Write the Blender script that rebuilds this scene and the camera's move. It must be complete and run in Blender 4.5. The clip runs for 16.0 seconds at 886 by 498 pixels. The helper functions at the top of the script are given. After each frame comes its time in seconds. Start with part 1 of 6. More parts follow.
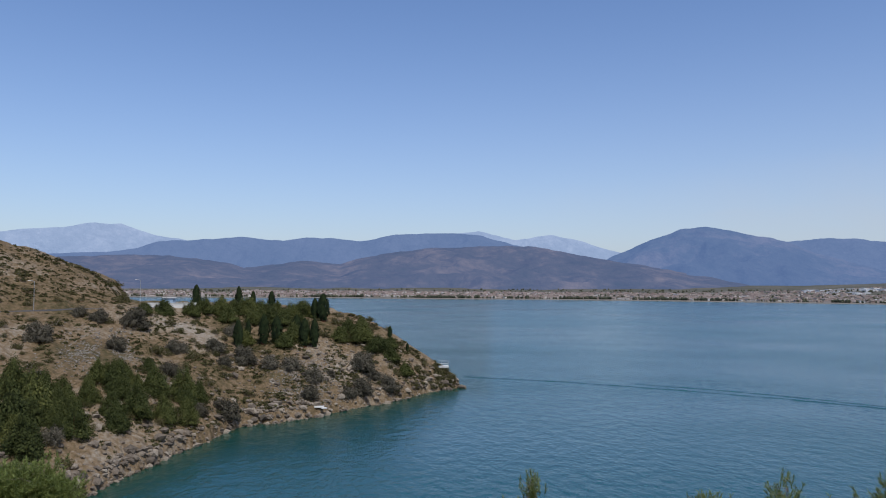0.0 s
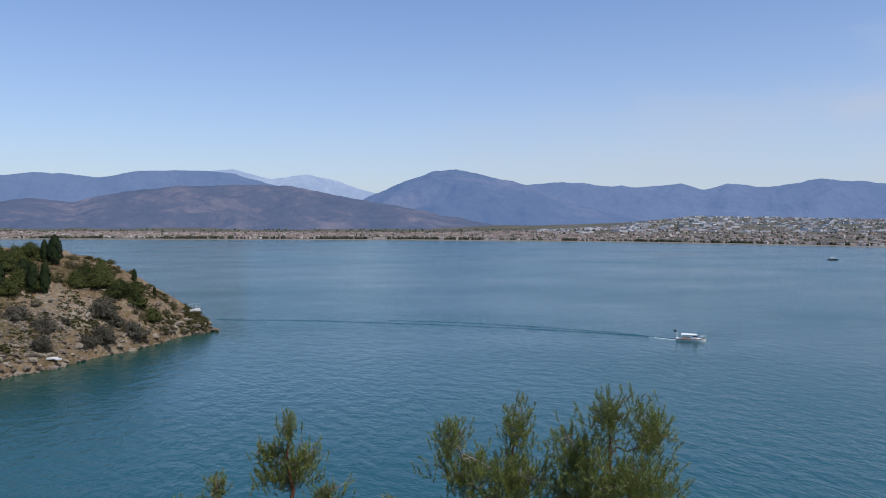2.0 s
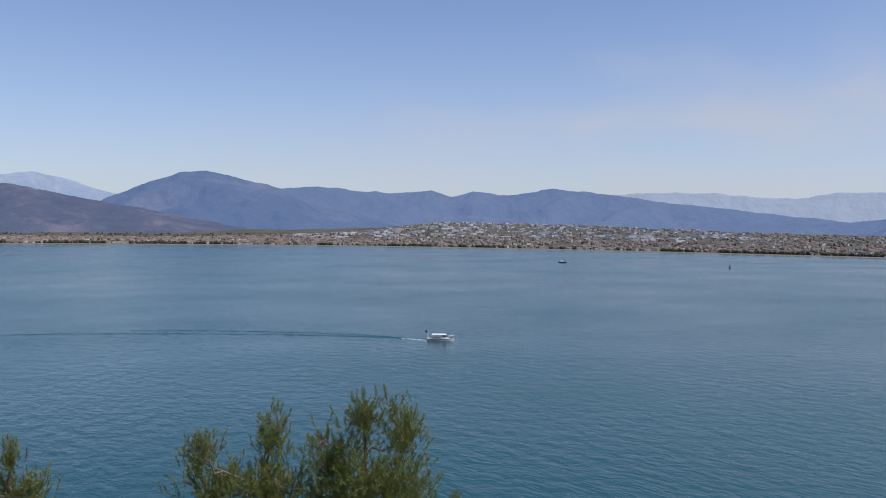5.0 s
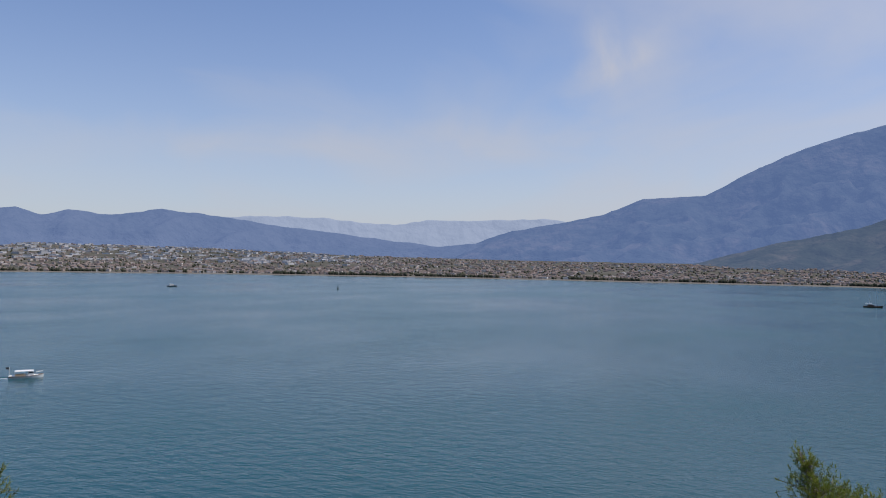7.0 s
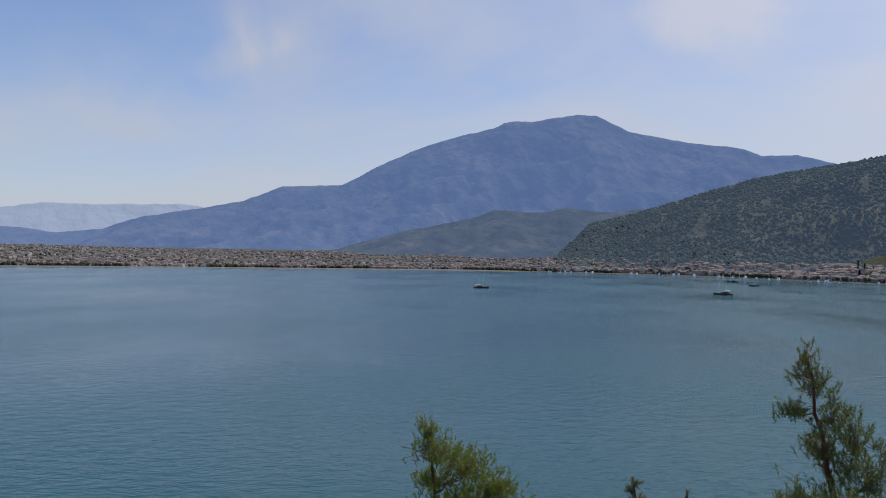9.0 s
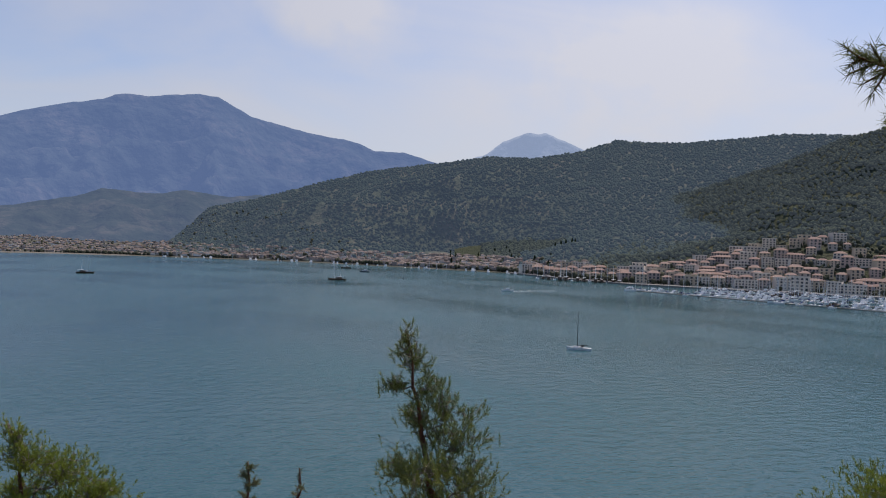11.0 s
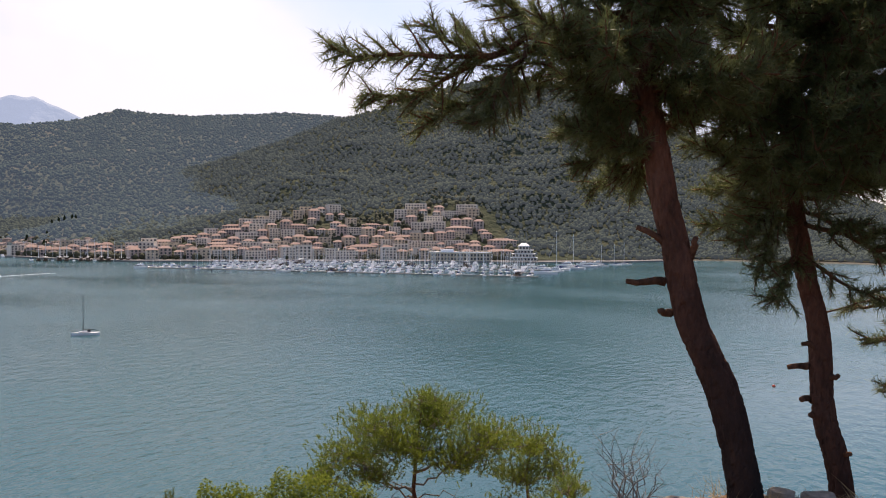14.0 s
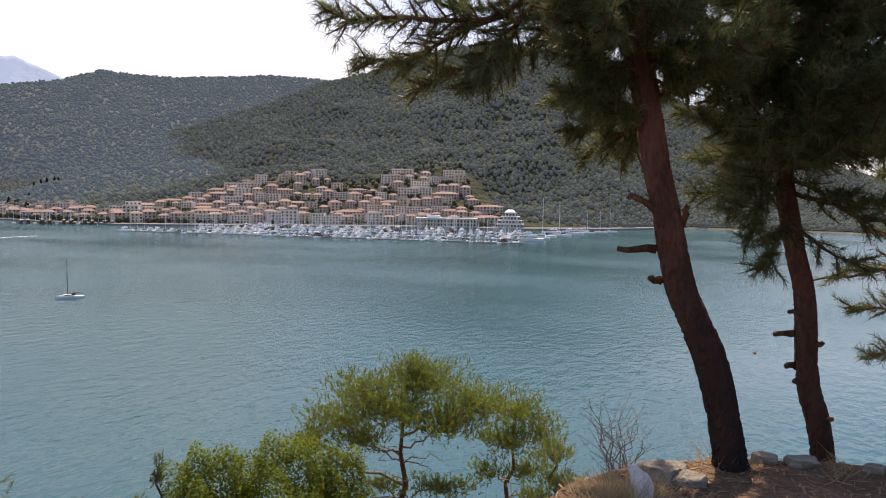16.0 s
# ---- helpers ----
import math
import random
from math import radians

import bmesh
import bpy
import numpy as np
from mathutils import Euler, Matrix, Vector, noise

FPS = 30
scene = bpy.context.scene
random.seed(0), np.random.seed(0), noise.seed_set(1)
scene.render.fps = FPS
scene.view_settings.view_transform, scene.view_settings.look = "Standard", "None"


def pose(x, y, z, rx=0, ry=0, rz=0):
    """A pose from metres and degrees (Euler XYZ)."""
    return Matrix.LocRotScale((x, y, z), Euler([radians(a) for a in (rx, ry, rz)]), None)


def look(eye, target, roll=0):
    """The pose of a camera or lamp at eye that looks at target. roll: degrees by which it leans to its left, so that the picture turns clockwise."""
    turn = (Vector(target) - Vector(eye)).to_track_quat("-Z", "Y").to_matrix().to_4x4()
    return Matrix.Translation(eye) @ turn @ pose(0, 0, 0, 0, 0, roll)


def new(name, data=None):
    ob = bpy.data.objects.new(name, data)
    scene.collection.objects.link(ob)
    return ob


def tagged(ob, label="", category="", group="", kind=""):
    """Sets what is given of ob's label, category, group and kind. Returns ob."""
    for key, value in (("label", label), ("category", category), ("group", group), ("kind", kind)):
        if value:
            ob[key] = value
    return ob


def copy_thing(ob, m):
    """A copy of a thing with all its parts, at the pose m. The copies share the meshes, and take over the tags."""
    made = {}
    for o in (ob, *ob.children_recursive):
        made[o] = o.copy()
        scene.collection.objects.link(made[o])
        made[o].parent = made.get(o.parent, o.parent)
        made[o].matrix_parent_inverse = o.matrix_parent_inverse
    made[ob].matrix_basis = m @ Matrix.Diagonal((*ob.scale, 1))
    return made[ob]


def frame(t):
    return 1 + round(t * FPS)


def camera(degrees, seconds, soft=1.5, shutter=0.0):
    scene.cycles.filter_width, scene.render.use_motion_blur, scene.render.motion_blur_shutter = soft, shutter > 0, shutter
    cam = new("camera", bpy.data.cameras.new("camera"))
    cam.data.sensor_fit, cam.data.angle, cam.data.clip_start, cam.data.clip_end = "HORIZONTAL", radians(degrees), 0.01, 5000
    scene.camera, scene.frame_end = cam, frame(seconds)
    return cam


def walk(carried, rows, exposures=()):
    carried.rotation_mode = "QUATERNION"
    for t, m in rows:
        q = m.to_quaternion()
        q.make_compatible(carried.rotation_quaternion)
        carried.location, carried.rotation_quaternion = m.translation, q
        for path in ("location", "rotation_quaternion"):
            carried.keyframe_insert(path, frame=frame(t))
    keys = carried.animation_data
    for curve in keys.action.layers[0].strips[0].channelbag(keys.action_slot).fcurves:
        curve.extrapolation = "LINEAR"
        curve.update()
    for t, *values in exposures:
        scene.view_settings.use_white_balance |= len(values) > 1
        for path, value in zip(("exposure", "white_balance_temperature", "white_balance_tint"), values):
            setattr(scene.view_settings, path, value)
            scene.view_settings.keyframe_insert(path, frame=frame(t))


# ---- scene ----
EYE = 38.0
cam = camera(59.76, 16.0, 1.05)
PATH = [
    (0.0, pose(0.000, 0.000, EYE, 92.32, -0.39, -0.00)),
    (0.5, pose(0.000, 0.000, EYE, 90.71, -0.72, -3.48)),
    (1.0, pose(0.000, 0.000, EYE, 89.25, -0.88, -7.67)),
    (1.5, pose(0.000, 0.000, EYE, 88.29, -0.23, -13.12)),
    (2.0, pose(0.000, 0.000, EYE, 87.99, -0.44, -17.93)),
    (2.5, pose(0.000, 0.000, EYE, 88.02, -0.31, -21.23)),
    (3.0, pose(0.000, 0.000, EYE, 87.34, -0.55, -23.32)),
    (3.2, pose(0.000, 0.000, EYE, 86.41, -0.84, -24.02)),
    (5.3, pose(0.000, 0.000, EYE, 89.39, -0.99, -39.77)),
    (5.5, pose(0.000, 0.000, EYE, 89.93, -1.17, -42.76)),
    (6.0, pose(0.000, 0.000, EYE, 90.24, -1.56, -50.63)),
    (6.5, pose(0.000, 0.000, EYE, 90.64, -0.89, -56.38)),
    (7.0, pose(0.000, 0.000, EYE, 90.67, -1.02, -64.12)),
    (7.5, pose(0.000, 0.000, EYE, 90.07, -0.65, -71.01)),
    (8.0, pose(0.000, 0.000, EYE, 90.21, -0.68, -74.86)),
    (8.5, pose(0.000, 0.000, EYE, 90.14, -0.93, -80.59)),
    (9.0, pose(0.000, 0.000, EYE, 90.13, -0.91, -90.41)),
    (9.2, pose(0.000, 0.000, EYE, 89.89, -1.06, -95.15)),
    (11.3, pose(0.000, 0.000, EYE, 90.22, -1.38, -122.37)),
    (11.5, pose(-0.008, -0.005, EYE, 90.48, -0.69, -125.75)),
    (12.0, pose(-0.027, -0.019, EYE, 90.70, -0.61, -133.32)),
    (12.5, pose(-0.046, -0.032, EYE, 90.02, -0.26, -138.69)),
    (13.0, pose(-0.065, -0.046, EYE, 88.98, -1.63, -143.32)),
    (13.5, pose(-0.065, -0.046, EYE, 88.50, 0.21, -150.31)),
    (14.0, pose(-0.065, -0.046, EYE, 88.69, -0.38, -153.30)),
    (14.5, pose(-0.065, -0.046, EYE, 88.20, -1.08, -154.57)),
    (15.0, pose(-0.065, -0.046, EYE, 88.05, -1.68, -157.80)),
    (15.5, pose(-0.056, -0.039, EYE, 87.68, -1.58, -158.39)),
    (16.0, pose(-0.033, -0.023, EYE, 86.17, -0.90, -154.29)),
]
walk(cam, PATH, [(0.0, 0.12, 6350, 10), (3.0, 0.28, 6450, 11), (6.5, 0.1, 6750, 13), (9.0, 0.1, 6700, 12), (12.5, 0.34, 7800, 17), (14.0, 0.8, 8300, 20), (16.0, 0.95, 8300, 20)])
# ---- light ----
SUN_AZ, SUN_EL = 152.0, 60.0
world = bpy.data.worlds.new("world")
scene.world = world
world.use_nodes = True
wn, wl = world.node_tree.nodes, world.node_tree.links
wn.clear()
w_out = wn.new("ShaderNodeOutputWorld")
w_bg = wn.new("ShaderNodeBackground")
w_bg.inputs["Strength"].default_value = 0.10
sky = wn.new("ShaderNodeTexSky")
sky.sky_type = "NISHITA"
sky.sun_disc = False
sky.sun_elevation = radians(SUN_EL)
sky.sun_rotation = radians(SUN_AZ)
sky.air_density = 1.0
sky.dust_density = 0.7
sky.ozone_density = 3.0
# thin spring cirrus, denser towards the sun
w_co = wn.new("ShaderNodeTexCoord")
w_sep = wn.new("ShaderNodeSeparateXYZ")
wl.new(w_co.outputs["Generated"], w_sep.inputs[0])


def wmath(op, a, b, clamp=False):
    n = wn.new("ShaderNodeMath")
    n.operation, n.use_clamp = op, clamp
    for k, v in enumerate((a, b)):
        if isinstance(v, (int, float)):
            n.inputs[k].default_value = v
        else:
            wl.new(v, n.inputs[k])
    return n.outputs[0]


flat = wmath("ADD", w_sep.outputs["Z"], 0.22)
cx = wmath("DIVIDE", w_sep.outputs["X"], flat)
cy = wmath("DIVIDE", w_sep.outputs["Y"], flat)
w_comb = wn.new("ShaderNodeCombineXYZ")
wl.new(cx, w_comb.inputs[0])
wl.new(cy, w_comb.inputs[1])
w_noise = wn.new("ShaderNodeTexNoise")
w_noise.inputs["Scale"].default_value = 1.0
w_noise.inputs["Detail"].default_value = 5.0
w_noise.inputs["Roughness"].default_value = 0.5
w_noise.inputs["Distortion"].default_value = 0.7
wl.new(w_comb.outputs[0], w_noise.inputs["Vector"])
sunward = wmath("ADD", wmath("MULTIPLY", w_sep.outputs["X"], math.sin(radians(128)) * 0.5), wmath("MULTIPLY", w_sep.outputs["Y"], math.cos(radians(128)) * 0.5))
cover = wmath("ADD", w_noise.outputs["Fac"], wmath("MULTIPLY", sunward, 0.62))
veil = wmath("MULTIPLY", wmath("SUBTRACT", cover, 0.55), 2.0, True)
# single wisps and long bands of high cloud: azimuth, elevation and reach in degrees, density
w_az = wmath("MULTIPLY", wmath("ARCTAN2", w_sep.outputs["X"], w_sep.outputs["Y"]), 180 / math.pi)
w_el = wmath("MULTIPLY", wmath("ARCSINE", w_sep.outputs["Z"], 0.0), 180 / math.pi)
w_fray = wn.new("ShaderNodeTexNoise")
w_fray.inputs["Scale"].default_value = 9.0
w_fray.inputs["Detail"].default_value = 6.0
w_fray.inputs["Roughness"].default_value = 0.55
w_fray.inputs["Distortion"].default_value = 0.4
wl.new(w_co.outputs["Generated"], w_fray.inputs["Vector"])
w_pos = wn.new("ShaderNodeCombineXYZ")
wl.new(w_az, w_pos.inputs[0])
wl.new(w_el, w_pos.inputs[1])
w_push = wn.new("ShaderNodeVectorMath")
w_push.operation = "MULTIPLY_ADD"
wl.new(w_fray.outputs["Color"], w_push.inputs[0])
w_push.inputs[1].default_value = (10.0, 5.0, 0)
w_push.inputs[2].default_value = (-5.0, -2.5, 0)
w_at = wn.new("ShaderNodeVectorMath")
wl.new(w_pos.outputs[0], w_at.inputs[0])
wl.new(w_push.outputs[0], w_at.inputs[1])
for c_az, c_el, c_w, c_h, c_d in ((78, 14.2, 6.0, 4.4, 0.75), (74, 9.0, 17, 2.6, 0.4), (50, 8.0, 30, 2.2, 0.42), (110, 16.4, 6.0, 4.5, 0.75), (134, 12.5, 20, 8, 0.6), (30, 5.5, 26, 3.0, 0.25)):
    away = wn.new("ShaderNodeVectorMath")
    away.operation = "SUBTRACT"
    wl.new(w_at.outputs[0], away.inputs[0])
    away.inputs[1].default_value = (c_az, c_el, 0)
    far_off = wn.new("ShaderNodeVectorMath")
    far_off.operation = "MULTIPLY"
    wl.new(away.outputs[0], far_off.inputs[0])
    far_off.inputs[1].default_value = (1 / c_w, 1 / c_h, 0)
    reach = wn.new("ShaderNodeVectorMath")
    reach.operation = "LENGTH"
    wl.new(far_off.outputs[0], reach.inputs[0])
    body = wmath("POWER", wmath("SUBTRACT", 1.0, reach.outputs["Value"], True), 1.2)
    veil = wmath("ADD", veil, wmath("MULTIPLY", body, wmath("MULTIPLY", w_fray.outputs["Fac"], 2.0 * c_d)), True)
w_tint = wn.new("ShaderNodeMixRGB")
w_tint.blend_type = "MULTIPLY"
w_tint.inputs[0].default_value = 1.0
w_tint.inputs[2].default_value = (0.95, 1.03, 1.22, 1)
wl.new(sky.outputs[0], w_tint.inputs[1])
# pale haze that thickens towards the horizon
low = wmath("SUBTRACT", 1.0, wmath("MULTIPLY", wmath("ABSOLUTE", w_sep.outputs["Z"], 0.0), 2.0), True)
haze = wmath("POWER", low, 2.6)
w_haze = wn.new("ShaderNodeMixRGB")
w_haze.inputs[2].default_value = (4.7, 5.05, 5.95, 1)
wl.new(wmath("MULTIPLY", haze, wmath("ADD", 0.66, wmath("MULTIPLY", sunward, 0.45), True)), w_haze.inputs[0])
wl.new(w_tint.outputs[0], w_haze.inputs[1])
w_mix = wn.new("ShaderNodeMixRGB")
w_mix.inputs[2].default_value = (5.9, 5.75, 5.85, 1)
# thin cloud is brighter the nearer it lies to the sun
w_dot = wn.new("ShaderNodeVectorMath")
w_dot.operation = "DOT_PRODUCT"
wl.new(w_co.outputs["Generated"], w_dot.inputs[0])
w_dot.inputs[1].default_value = (math.sin(radians(SUN_AZ)) * math.cos(radians(SUN_EL)), math.cos(radians(SUN_AZ)) * math.cos(radians(SUN_EL)), math.sin(radians(SUN_EL)))
bright = wmath("ADD", 0.86, wmath("MULTIPLY", wmath("POWER", wmath("MAXIMUM", w_dot.outputs["Value"], 0.0), 3.0), 0.8))
w_cloud = wn.new("ShaderNodeVectorMath")
w_cloud.operation = "SCALE"
w_cloud.inputs[0].default_value = (5.5, 5.75, 6.4)
wl.new(bright, w_cloud.inputs["Scale"])
wl.new(w_cloud.outputs[0], w_mix.inputs[2])
wl.new(wmath("MULTIPLY", veil, 0.78), w_mix.inputs[0])
wl.new(w_haze.outputs[0], w_mix.inputs[1])
wl.new(w_mix.outputs[0], w_bg.inputs["Color"])
wl.new(w_bg.outputs[0], w_out.inputs[0])

sun = new("sun", bpy.data.lights.new("sun", "SUN"))
sun.data.energy, sun.data.angle, sun.data.color = 3.0, radians(0.6), (1.0, 0.95, 0.88)
sun_to = Vector((math.sin(radians(SUN_AZ)) * math.cos(radians(SUN_EL)), math.cos(radians(SUN_AZ)) * math.cos(radians(SUN_EL)), math.sin(radians(SUN_EL))))
sun.matrix_world = look(sun_to * 500, (0, 0, 0))
# ---- materials ----
def surface(name, stops, scale, rough=0.85, fine=None, bump=0.0, bump_scale=None, island=0.0, obrand=0.0, metal=0.0, haze_glow=None, spec=0.3, stretch=None, translucent=0.0):
    """A material whose colour wanders between the stops on a broad and a fine noise."""
    m = bpy.data.materials.new(name)
    m.use_nodes = True
    nt = m.node_tree
    n, l = nt.nodes, nt.links
    b = n["Principled BSDF"]
    b.inputs["Roughness"].default_value = rough
    b.inputs["Metallic"].default_value = metal
    b.inputs["Specular IOR Level"].default_value = spec
    co = n.new("ShaderNodeTexCoord").outputs["Object"]
    if stretch:
        mp = n.new("ShaderNodeMapping")
        mp.inputs["Scale"].default_value = stretch
        l.new(co, mp.inputs[0])
        co = mp.outputs[0]
    n1 = n.new("ShaderNodeTexNoise")
    n1.inputs["Scale"].default_value = scale
    n1.inputs["Detail"].default_value = 4
    n2 = n.new("ShaderNodeTexNoise")
    n2.inputs["Scale"].default_value = fine or scale * 9
    n2.inputs["Detail"].default_value = 5
    n2.inputs["Roughness"].default_value = 0.65
    l.new(co, n1.inputs["Vector"])
    l.new(co, n2.inputs["Vector"])
    mix = n.new("ShaderNodeMath")
    mix.operation = "MULTIPLY_ADD"
    l.new(n1.outputs["Fac"], mix.inputs[0])
    mix.inputs[1].default_value = 0.55
    half = n.new("ShaderNodeMath")
    half.operation = "MULTIPLY"
    l.new(n2.outputs["Fac"], half.inputs[0])
    half.inputs[1].default_value = 0.45
    l.new(half.outputs[0], mix.inputs[2])
    fac = mix.outputs[0]
    for amount, node, sock in ((island, "ShaderNodeNewGeometry", "Random Per Island"), (obrand, "ShaderNodeObjectInfo", "Random")):
        if amount:
            r = n.new(node)
            a = n.new("ShaderNodeMath")
            a.operation = "MULTIPLY_ADD"
            l.new(r.outputs[sock], a.inputs[0])
            a.inputs[1].default_value = amount
            sub = n.new("ShaderNodeMath")
            sub.operation = "SUBTRACT"
            l.new(fac, sub.inputs[0])
            sub.inputs[1].default_value = amount / 2
            l.new(sub.outputs[0], a.inputs[2])
            fac = a.outputs[0]
    ramp = n.new("ShaderNodeValToRGB")
    l.new(fac, ramp.inputs[0])
    el = ramp.color_ramp.elements
    lo, hi = (0.3, 0.7) if not (island or obrand) else (0.5 - 0.2 - (island + obrand) * 0.4, 0.7 + (island + obrand) * 0.4)
    for i, c in enumerate(stops):
        p = lo + (hi - lo) * i / max(1, len(stops) - 1)
        e = el[i] if i < 2 else el.new(p)
        e.position, e.color = p, (*c, 1)
    if len(stops) == 1:
        el[1].color = (*stops[0], 1)
    l.new(ramp.outputs[0], b.inputs["Base Color"])
    if bump:
        bp = n.new("ShaderNodeBump")
        bp.inputs["Strength"].default_value = bump
        bp.inputs["Distance"].default_value = 1.0 / (bump_scale or scale * 9)
        if bump_scale:
            n3 = n.new("ShaderNodeTexNoise")
            n3.inputs["Scale"].default_value = bump_scale
            n3.inputs["Detail"].default_value = 4
            l.new(co, n3.inputs["Vector"])
            l.new(n3.outputs["Fac"], bp.inputs["Height"])
        else:
            l.new(n2.outputs["Fac"], bp.inputs["Height"])
        l.new(bp.outputs[0], b.inputs["Normal"])
    # aerial haze is imitated by emission; the surface itself gives no light
    if haze_glow:
        b.inputs["Emission Color"].default_value = (*haze_glow[:3], 1)
        b.inputs["Emission Strength"].default_value = haze_glow[3]
    if translucent:
        tr = n.new("ShaderNodeBsdfTranslucent")
        l.new(ramp.outputs[0], tr.inputs["Color"])
        ms = n.new("ShaderNodeMixShader")
        ms.inputs[0].default_value = translucent
        l.new(b.outputs[0], ms.inputs[1])
        l.new(tr.outputs[0], ms.inputs[2])
        l.new(ms.outputs[0], n["Material Output"].inputs["Surface"])
    return m


# far ranges: blue airlight of the hazy distance put in as emission
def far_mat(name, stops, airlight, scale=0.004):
    return surface(name, stops, scale, 1.0, fine=0.025, bump=0.6, bump_scale=0.010, haze_glow=airlight, spec=0.0)


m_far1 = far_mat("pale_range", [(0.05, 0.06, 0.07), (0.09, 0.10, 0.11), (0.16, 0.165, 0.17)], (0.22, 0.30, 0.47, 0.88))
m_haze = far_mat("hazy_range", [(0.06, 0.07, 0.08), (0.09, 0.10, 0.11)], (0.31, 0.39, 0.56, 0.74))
m_far2 = far_mat("haze_blue_range", [(0.03, 0.04, 0.045), (0.06, 0.068, 0.075)], (0.25, 0.40, 0.82, 0.33))
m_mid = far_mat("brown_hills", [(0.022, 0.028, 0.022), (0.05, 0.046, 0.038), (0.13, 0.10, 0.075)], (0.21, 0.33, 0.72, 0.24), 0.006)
m_peak = far_mat("haze_blue_mountain", [(0.018, 0.026, 0.028), (0.035, 0.042, 0.042), (0.085, 0.075, 0.07)], (0.21, 0.35, 0.74, 0.36))
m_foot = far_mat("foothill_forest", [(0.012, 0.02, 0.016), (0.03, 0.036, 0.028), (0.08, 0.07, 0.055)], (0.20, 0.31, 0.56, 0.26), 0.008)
# haze in front of the ridge added to its floor as faint blue emission
m_green = surface("ridge_forest_floor", [(0.035, 0.048, 0.03), (0.055, 0.066, 0.04), (0.15, 0.125, 0.08)], 0.01, 0.95, fine=0.09, bump=0.8, bump_scale=0.08, spec=0.1, haze_glow=(0.26, 0.38, 0.66, 0.09))
m_hill = surface("pine_hill_floor", [(0.035, 0.045, 0.028), (0.055, 0.065, 0.038), (0.09, 0.085, 0.055)], 0.012, 0.95, fine=0.15, bump=0.8, bump_scale=0.1, spec=0.1)
m_plain = surface("town_ground", [(0.055, 0.06, 0.045), (0.10, 0.096, 0.075), (0.16, 0.145, 0.12)], 0.01, 0.95, fine=0.08, spec=0.1)
m_head = surface("dry_scrub_soil", [(0.035, 0.035, 0.015), (0.085, 0.068, 0.033), (0.165, 0.115, 0.066), (0.25, 0.205, 0.15), (0.32, 0.29, 0.25)], 0.04, 0.95, fine=0.8, bump=1.0, bump_scale=0.6, spec=0.1)
m_ground = surface("needle_litter_soil", [(0.07, 0.045, 0.028), (0.14, 0.088, 0.055), (0.23, 0.15, 0.10)], 1.3, 0.95, fine=26, bump=0.9, bump_scale=30, spec=0.1)


def water_material():
    m = bpy.data.materials.new("bay_water")
    m.use_nodes = True
    n, l = m.node_tree.nodes, m.node_tree.links
    b = n["Principled BSDF"]
    co = n.new("ShaderNodeTexCoord").outputs["Object"]

    def noise_node(scale, detail, stretch=(1, 1, 1), turn=0.0):
        mp = n.new("ShaderNodeMapping")
        mp.inputs["Scale"].default_value = stretch
        mp.inputs["Rotation"].default_value = (0, 0, radians(turn))
        l.new(co, mp.inputs[0])
        t = n.new("ShaderNodeTexNoise")
        t.inputs["Scale"].default_value = scale
        t.inputs["Detail"].default_value = detail
        l.new(mp.outputs[0], t.inputs["Vector"])
        return t.outputs["Fac"]

    def mth(op, a, c, clamp=False):
        q = n.new("ShaderNodeMath")
        q.operation, q.use_clamp = op, clamp
        for k, v in enumerate((a, c)):
            if isinstance(v, (int, float)):
                q.inputs[k].default_value = v
            else:
                l.new(v, q.inputs[k])
        return q.outputs[0]

    patches = noise_node(0.006, 4, (1, 1.6, 1), 25)
    wide = noise_node(0.0016, 2)
    ripple = noise_node(1.05, 3, (1, 0.5, 1), 35)
    chop = noise_node(0.33, 3, (1, 0.6, 1), 20)
    ramp = n.new("ShaderNodeValToRGB")
    e = ramp.color_ramp.elements
    e[0].position, e[0].color = 0.35, (0.010, 0.064, 0.078, 1)
    e[1].position, e[1].color = 0.65, (0.020, 0.090, 0.102, 1)
    l.new(mth("ADD", mth("MULTIPLY", patches, 0.5), mth("MULTIPLY", wide, 0.5)), ramp.inputs[0])
    # green shallows along the near shores, the headland's dark reflection painted into their colour
    sh = n.new("ShaderNodeAttribute")
    sh.attribute_name = "shallow_reflect"
    mixc = n.new("ShaderNodeMixRGB")
    l.new(sh.outputs["Fac"], mixc.inputs[0])
    l.new(ramp.outputs[0], mixc.inputs[1])
    mixc.inputs[2].default_value = (0.010, 0.046, 0.028, 1)
    l.new(mixc.outputs[0], b.inputs["Base Color"])
    b.inputs["IOR"].default_value = 1.33
    l.new(mth("ADD", mth("MULTIPLY", mth("SUBTRACT", patches, 0.5), 0.35), 0.18), b.inputs["Roughness"])
    h = mth("ADD", mth("MULTIPLY", ripple, 0.42), mth("MULTIPLY", chop, 1.05))
    bp = n.new("ShaderNodeBump")
    bp.inputs["Distance"].default_value = 1.2
    l.new(mth("MULTIPLY", mth("SUBTRACT", patches, 0.14), 0.85), bp.inputs["Strength"])
    l.new(h, bp.inputs["Height"])
    l.new(bp.outputs[0], b.inputs["Normal"])
    return m


m_water = water_material()
# ---- the large structure ----
rng = np.random.default_rng(7)


def fade(x):
    return x * x * (3 - 2 * x)


def lattice(ix, iy, seed):
    h = (ix.astype(np.int64) * 374761393 + iy.astype(np.int64) * 668265263 + seed * 1442695041) & 0xFFFFFFFF
    h = ((h ^ (h >> 13)) * 1274126177) & 0xFFFFFFFF
    return ((h ^ (h >> 16)) & 0xFFFF) / 65535.0


